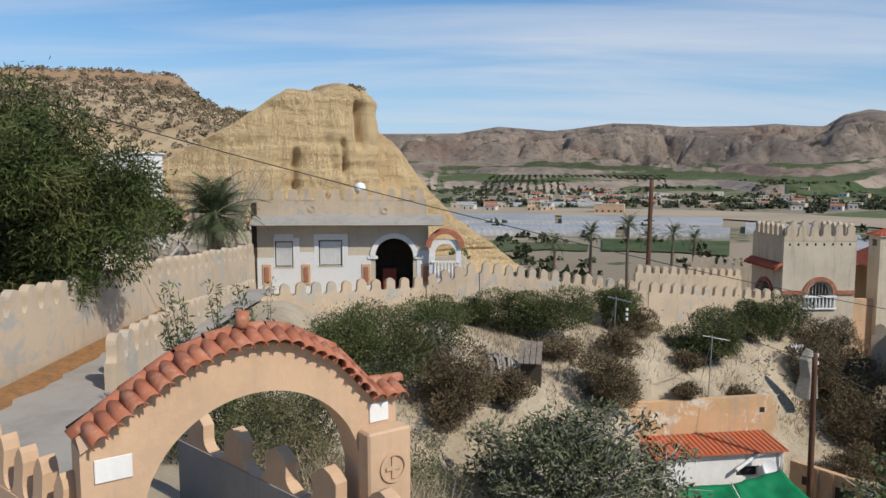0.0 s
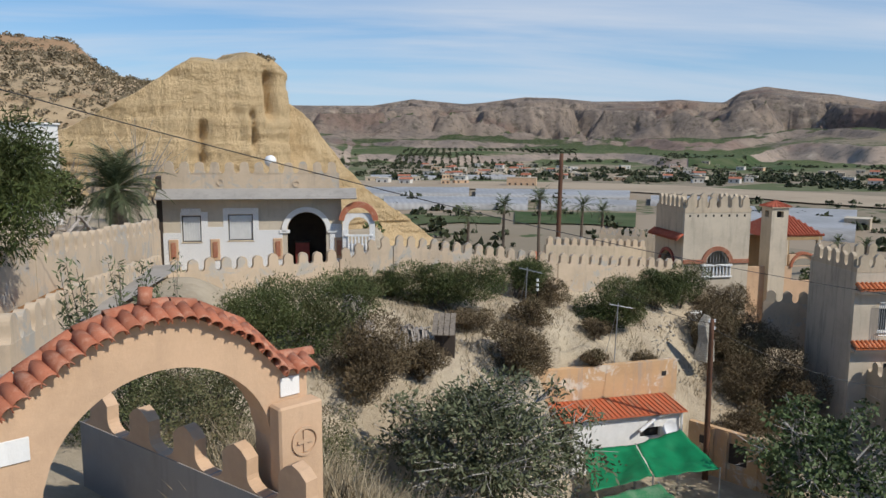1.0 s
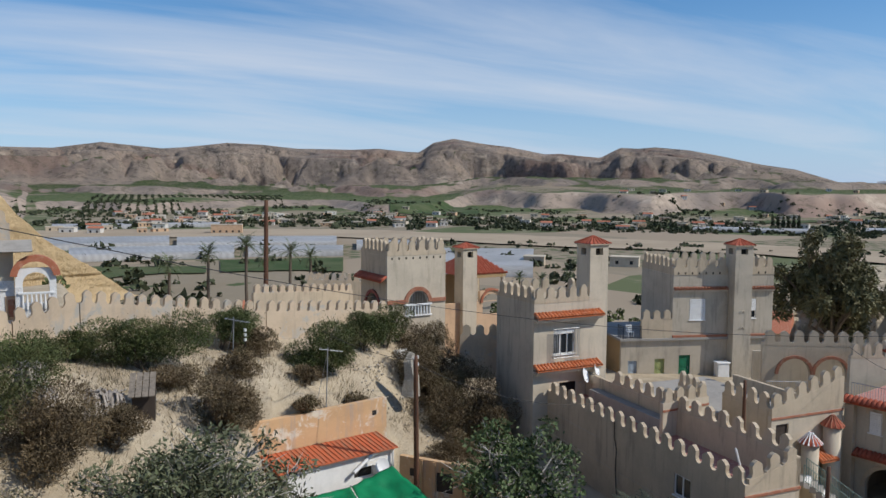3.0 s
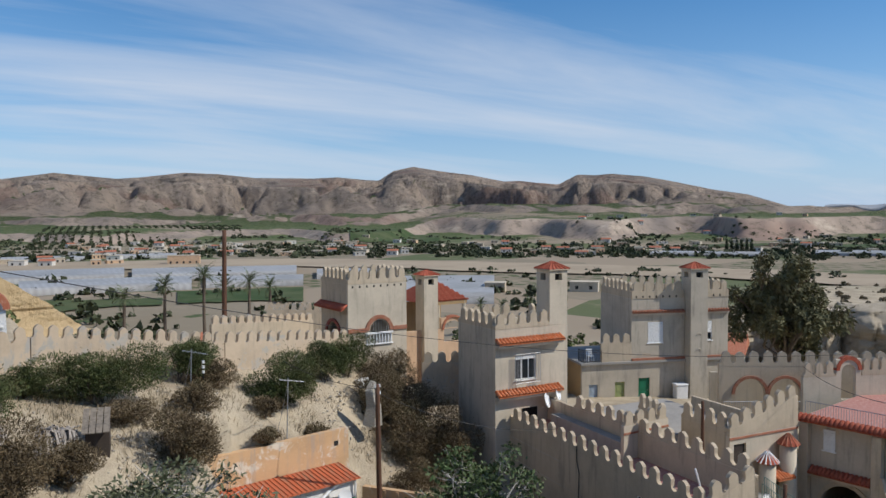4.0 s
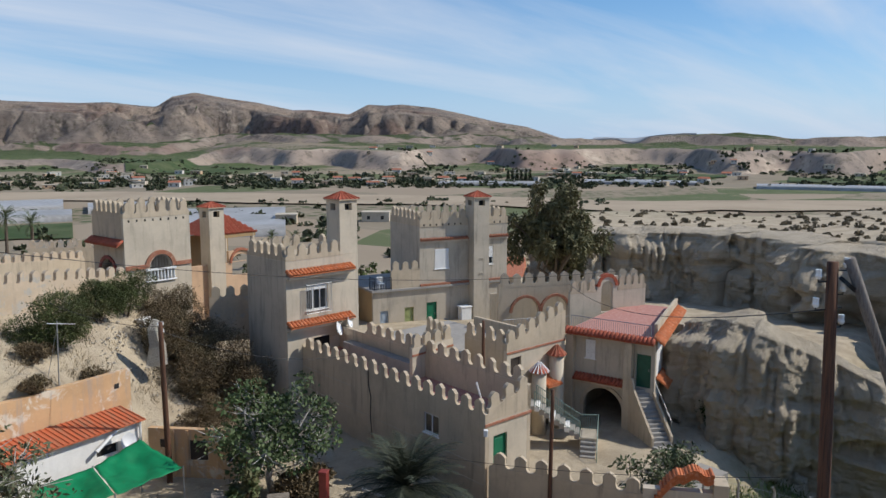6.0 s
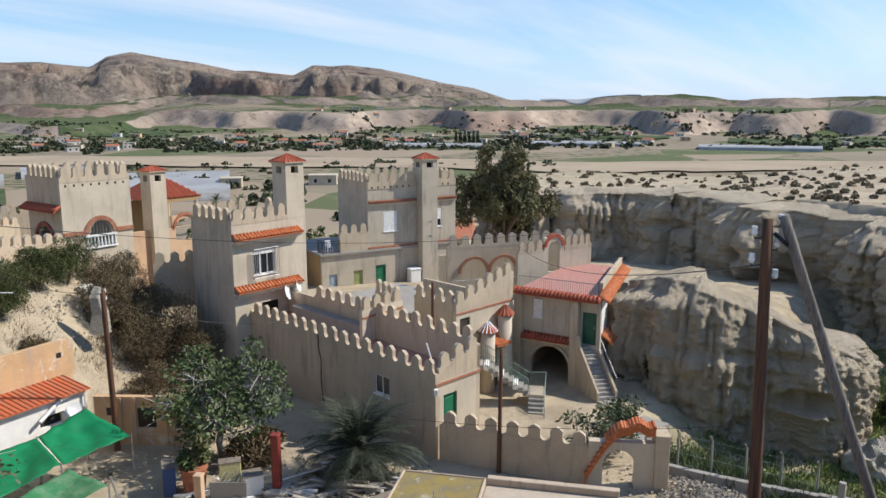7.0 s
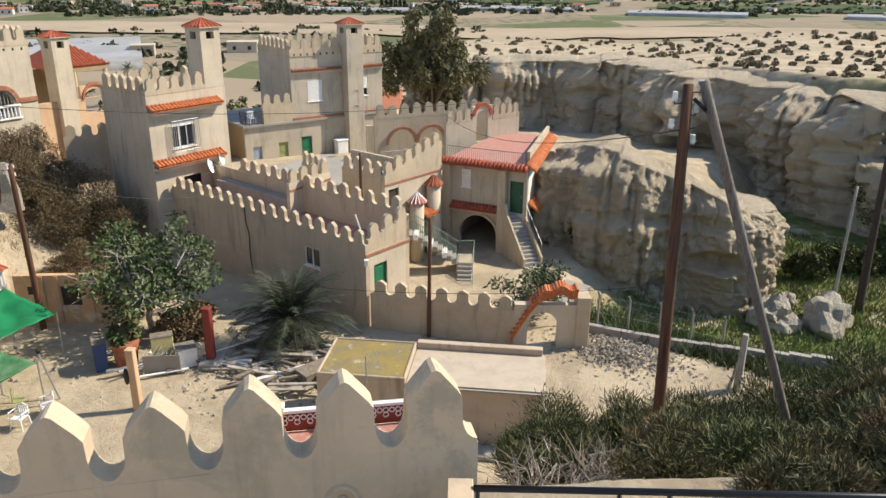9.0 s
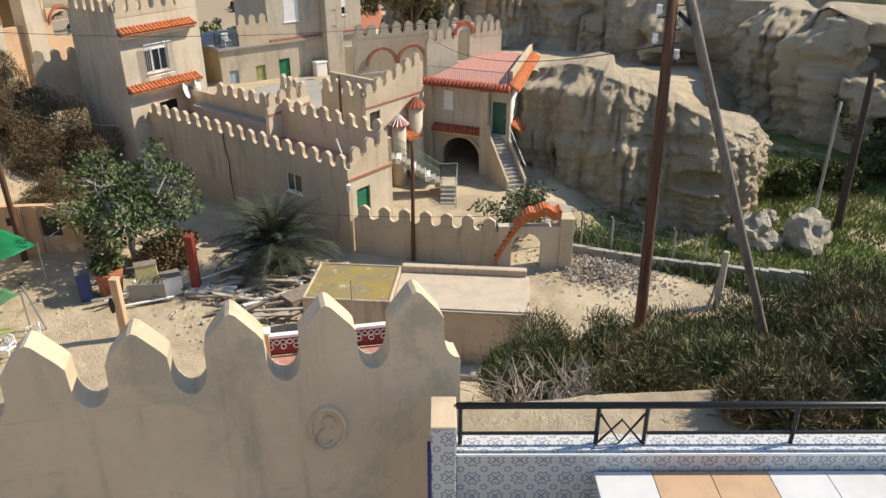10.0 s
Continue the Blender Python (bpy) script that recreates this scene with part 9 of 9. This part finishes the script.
def house(x, y, z, w, d, h, turn, roof, seed):
    t = thing("valley_house", (x, y, z), "small white farmhouse in the valley" if not roof else "small farmhouse with red tiled roof in the valley", "house", "houses in the valley")
    f = Frame(x, y, turn)
    part("wall", box(f, -w / 2, w / 2, -d / 2, d / 2, z - 1, z + h), (M["farwhite"], M["tower"], M["castle"], M["peach"], M["farwhite"])[seed % 5], t)
    if roof:
        bm = bmesh.new()
        b = [bm.verts.new(f.at(u, v, z + h)) for u, v in ((-w / 2 - .4, -d / 2 - .4), (w / 2 + .4, -d / 2 - .4), (w / 2 + .4, d / 2 + .4), (-w / 2 - .4, d / 2 + .4))]
        r0, r1 = bm.verts.new(f.at(-w / 2 - .4, 0, z + h + d * 0.22)), bm.verts.new(f.at(w / 2 + .4, 0, z + h + d * 0.22))
        for q in ((b[0], b[1], r1, r0), (b[2], b[3], r0, r1), (b[1], b[2], r1), (b[3], b[0], r0), tuple(b[::-1])):
            bm.faces.new(q)
        part("roof", bm, M["tile"], t)
    else:
        part("roof", box(f, -w / 2 - .2, w / 2 + .2, -d / 2 - .2, d / 2 + .2, z + h + 0.01, z + h + 0.35), M["tower"], t)
    for k in range(max(2, int(w / 4))):
        u = -w / 2 + (k + 0.5) * w / max(2, int(w / 4))
        part("window", box(f, u - 0.6, u + 0.6, -d / 2 - 0.06, -d / 2 - 0.01, z + 1.0, z + 2.4), M["glass_dark"], t)
    return t


rs = np.random.RandomState(9)
spots = []
for az0, az1, r0, r1, n in ((5, 17, 620, 900, 62), (17, 26, 600, 900, 18), (24, 50, 600, 860, 46), (50, 75, 620, 980, 34), (40, 62, 900, 1200, 18), (-2, 8, 520, 620, 8), (76, 94, 640, 900, 12)):
    spots += list(zip(rs.uniform(az0, az1, n), rs.uniform(r0, r1, n)))
az, r = np.array(spots).T
xs, ys = polar(az, r)
zs_ = ground_height(xs, ys)
for k in range(len(xs)):
    house(xs[k], ys[k], zs_[k], rs.uniform(5, 11), rs.uniform(5, 8), rs.uniform(2.5, 3.8), az[k] + 90 + rs.uniform(-25, 25), k % 5 == 0, k)
for k, (az_, r_, w, h) in enumerate(((42.3, 305, 11, 3.6), (35.6, 300, 8, 3.5), (12.5, 520, 20, 6), (15.0, 160, 7, 3), (11.0, 150, 8, 2.5), (51.5, 92, 7, 3.0))):
    x, y = polar(az_, r_)
    house(float(x), float(y), on_ground(float(x), float(y)), w, 8, h, az_ + 95, k in (3, 5), k + 1)

# far trees: one object of many small crowns
az = np.concatenate([rs.uniform(-3, 95, 4200), rs.uniform(20, 60, 900), rs.uniform(-3, 60, 400)])
r = np.concatenate([rs.uniform(590, 1000, 4200), rs.uniform(560, 760, 900), rs.uniform(190, 420, 400)])
keep = fbm(az * 0.3, r * 0.012, 0, 3, 77) > 0.46
x, y = polar(az[keep], r[keep])
clumps("valley_trees", x, y, rs.uniform(0.9, 3.0, keep.sum()) * (1 + 0.5 * (rs.random(keep.sum()) < 0.12)), M["farleaf"], "dark scattered trees across the valley floor", 12, 20, 0.34)
# orchard rows on the rising ground
g0, g1 = np.meshgrid(np.arange(-60, 300, 9.0), np.arange(760, 1260, 7.0))
gx, gy = g0 + 0.12 * g1, g1 - 0.15 * g0
gr, ga = np.hypot(gx, gy), np.degrees(np.arctan2(gx, gy))
keep = (ga > -2) & (ga < 16.5) & (gr > 820) & (gr < 1190) & (fbm(gx / 90, gy / 90, 0, 2, 91) > 0.40)
clumps("orchard_trees", gx[keep] + rs.normal(size=keep.sum()) * 0.4, gy[keep] + rs.normal(size=keep.sum()) * 0.4, rs.uniform(1.5, 2.2, keep.sum()), M["farleaf"], "orchard trees planted in rows on the foothills", 13, 9, 0.5)
for k, (az_, r_, h, fr_) in enumerate(((11.2, 128, 12.6, 2.9), (8.5, 126, 10.8, 2.9), (13.9, 124, 13.8, 3.0), (15.4, 130, 12.4, 2.7), (17.1, 128, 12.8, 2.9), (18.6, 130, 12.2, 2.7), (21.6, 150, 8.5, 2.4), (24.2, 118, 6.5, 2.6), (4.8, 96, 2.5, 2.8), (1.6, 100, 2.2, 2.6), (8.2, 98, 2.0, 2.2), (36.2, 165, 9.0, 2.6), (34.5, 185, 8.0, 2.3), (38.2, 190, 8.0, 2.3), (33.6, 140, 5.0, 2.5))):
    x, y = polar(az_, r_)
    palm(float(x), float(y), on_ground(float(x), float(y)), h, fr_, 22, "tall date palm on the valley edge", 500 + k, M["palm"], 12, True, 0.22, "palms on the valley edge", 0.07)
rs = np.random.RandomState(19)
az, r = rs.uniform(-2, 56, 420), rs.uniform(70, 190, 420)
x, y = polar(az, r)
clumps("plain_scrub", x, y, rs.uniform(0.5, 1.7, 420), M["bush"], "dark scrub below the castle hill", 21, 50, 0.2)
cyp = thing("cypress_row", (*polar(53.5, 640), -10), "row of dark cypress trees by a villa", "cypress trees")
for k in range(6):
    x, y = polar(52.3 + 0.33 * k, 640)
    z = on_ground(float(x), float(y))
    v, f = leaf_cloud(np.random.RandomState(k), [(x, y, z + 4), (x, y, z + 8)], [(1.5, 1.5, 5), (1.0, 1.0, 5)], 500, 0.6)
    quick_mesh("cypress", v, f, M["farleaf"], cyp)

# ---- small things on the slope ----
def tv_mast(x, y, h, turn, label):
    z = on_ground(x, y)
    t = thing("tv_antenna", (x, y, z), label, "antenna", "antennas on the slope")
    f = Frame(x, y, turn)
    part("mast", tube(bmesh.new(), [f.at(0, 0, z - 0.2), f.at(0.1, 0, z + h)], 0.03, 5), M["steel"], t)
    part("boom", tube(bmesh.new(), [f.at(-0.35, 0, z + h - 0.05), f.at(0.9, 0, z + h - 0.25)], 0.02, 5), M["steel"], t)
    part("stay", tube(bmesh.new(), [f.at(0.08, 0, z + h * 0.9), f.at(-0.5, 0.3, z)], 0.012, 4), M["steel"], t)
    for k in range(5):
        c = f.at(-0.25 + 0.25 * k, 0, z + h - 0.06 - 0.04 * k)
        s = Vector((f.v.x, f.v.y, 0)) * 0.25
        part("element", tube(bmesh.new(), [c - s, c + s], 0.008, 4), M["steel"], t)
    return t


tv_mast(13.2, 36.4, 3.2, 100, "rusty television antenna mast standing in a bush")
tv_mast(8.6, 37.2, 2.6, 120, "leaning television antenna with wire stays")
st = thing("striped_stake", (9.4, 37.8, on_ground(9.4, 37.8)), "thin stake with black and white insulators", "stake")
z = on_ground(9.4, 37.8)
part("shaft", tube(bmesh.new(), [(9.4, 37.8, z - 0.1), (9.4, 37.8, z + 1.9)], 0.025, 5), M["iron"], st)
for k in range(3):
    part("insulator", tube(bmesh.new(), [(9.4, 37.8, z + 1.2 + 0.25 * k), (9.4, 37.8, z + 1.34 + 0.25 * k)], 0.07, 8), M["porcelain"], st)
hx, hy = 3.4, 32.2
hz0 = on_ground(hx, hy)
hu = thing("plank_hutch", (hx, hy, hz0), "small weathered hutch with a slatted wooden roof", "hutch")
f = Frame(hx, hy, 100)
part("hutch_wall", box(f, 0, 0.9, 0, 0.9, hz0 - 0.4, hz0 + 0.9, 0.01), M["shade"], hu)
for k in range(4):
    bm = bmesh.new()
    vs = [bm.verts.new(f.at(u, v, zz)) for u in (-0.1 + 0.26 * k, 0.13 + 0.26 * k) for v, zz in ((-0.35, hz0 + 0.85), (1.1, hz0 + 1.5), (1.1, hz0 + 1.46), (-0.35, hz0 + 0.81))]
    for q in ((0, 1, 2, 3), (7, 6, 5, 4), (0, 4, 5, 1), (1, 5, 6, 2), (2, 6, 7, 3), (3, 7, 4, 0)):
        bm.faces.new([vs[i] for i in q])
    part("roof_slat", bm, M["timber"], hu)


def dead_skirt(x, y, h, n, seed):
    """A dead yucca: long grey strap leaves hanging from a stump."""
    rs = np.random.RandomState(seed)
    z = on_ground(x, y)
    t = thing("dead_yucca", (x, y, z), "grey dead yucca with hanging withered leaves", "dead plant", "dead yuccas")
    part("stump", tube(bmesh.new(), [(x, y, z - 0.2), (x, y, z + h)], [0.3, 0.2], 7), M["deadwood"], t)
    V, F = [], []
    for k in range(n):
        a = rs.uniform(0, 2 * math.pi)
        zt = z + h * rs.uniform(0.4, 1.05)
        d = np.array((math.cos(a), math.sin(a), 0))
        sd = np.array((-d[1], d[0], 0)) * 0.035
        L = h * rs.uniform(0.4, 0.75)
        p0 = np.array((x, y, zt))
        p1 = p0 + d * 0.4 * L + np.array((0, 0, 0.06))
        p2 = p0 + d * (0.55 * L + 0.12 * rs.normal()) + np.array((0, 0, -0.8 * L))
        b = len(V)
        V += [p0 - sd, p0 + sd, p1 + sd, p1 - sd, p2 + sd * 0.4, p2 - sd * 0.4]
        F += [(b, b + 1, b + 2, b + 3), (b + 3, b + 2, b + 4, b + 5)]
    tagged(quick_mesh("withered_foliage", np.array(V), np.array(F), M["deadwood"], t), kind="stuff")


for k, (x, y, h) in enumerate(((-0.2, 31.6, 2.0), (0.3, 30.8, 1.5), (2.0, 31.0, 1.4), (2.7, 31.4, 1.2), (-0.1, 32.3, 1.7))):
    dead_skirt(x, y, h, 150, 40 + k)
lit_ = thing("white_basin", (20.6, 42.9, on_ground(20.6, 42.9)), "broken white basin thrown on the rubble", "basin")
z = on_ground(20.6, 42.9)
bm = box(Frame(20.6, 42.9, 60), -0.5, 0.5, -0.25, 0.25, z, z + 0.42, 0.06)
part("basin_body", bm, M["white_paint"], lit_)
part("basin_rim", box(Frame(20.6, 42.9, 60), -0.56, 0.56, -0.3, 0.3, z + 0.422, z + 0.5, 0.03), M["white_paint"], lit_)
cw_ = thing("wall_pipe", (25.4, 29.0, 2), "thin pipe and cable running down the shaded wall", "pipe")
part("pipe_run", tube(bmesh.new(), [WS.at(7.6, -0.06, 4.2), WS.at(7.6, -0.05, 3.4), WS.at(7.8, -0.05, 2.8), WS.at(7.75, -0.05, 1.6), WS.at(7.9, -0.05, 0.4)], 0.025, 5), M["cable"], cw_)
sticks = thing("white_pole", WE.at(1.2, 1.0, 3.6), "white stick standing on the red terrace", "pole")
part("shaft", tube(bmesh.new(), [WE.at(1.2, 1.2, 3.6), WE.at(0.9, 1.5, 5.1)], 0.05, 6), M["white_paint"], sticks)
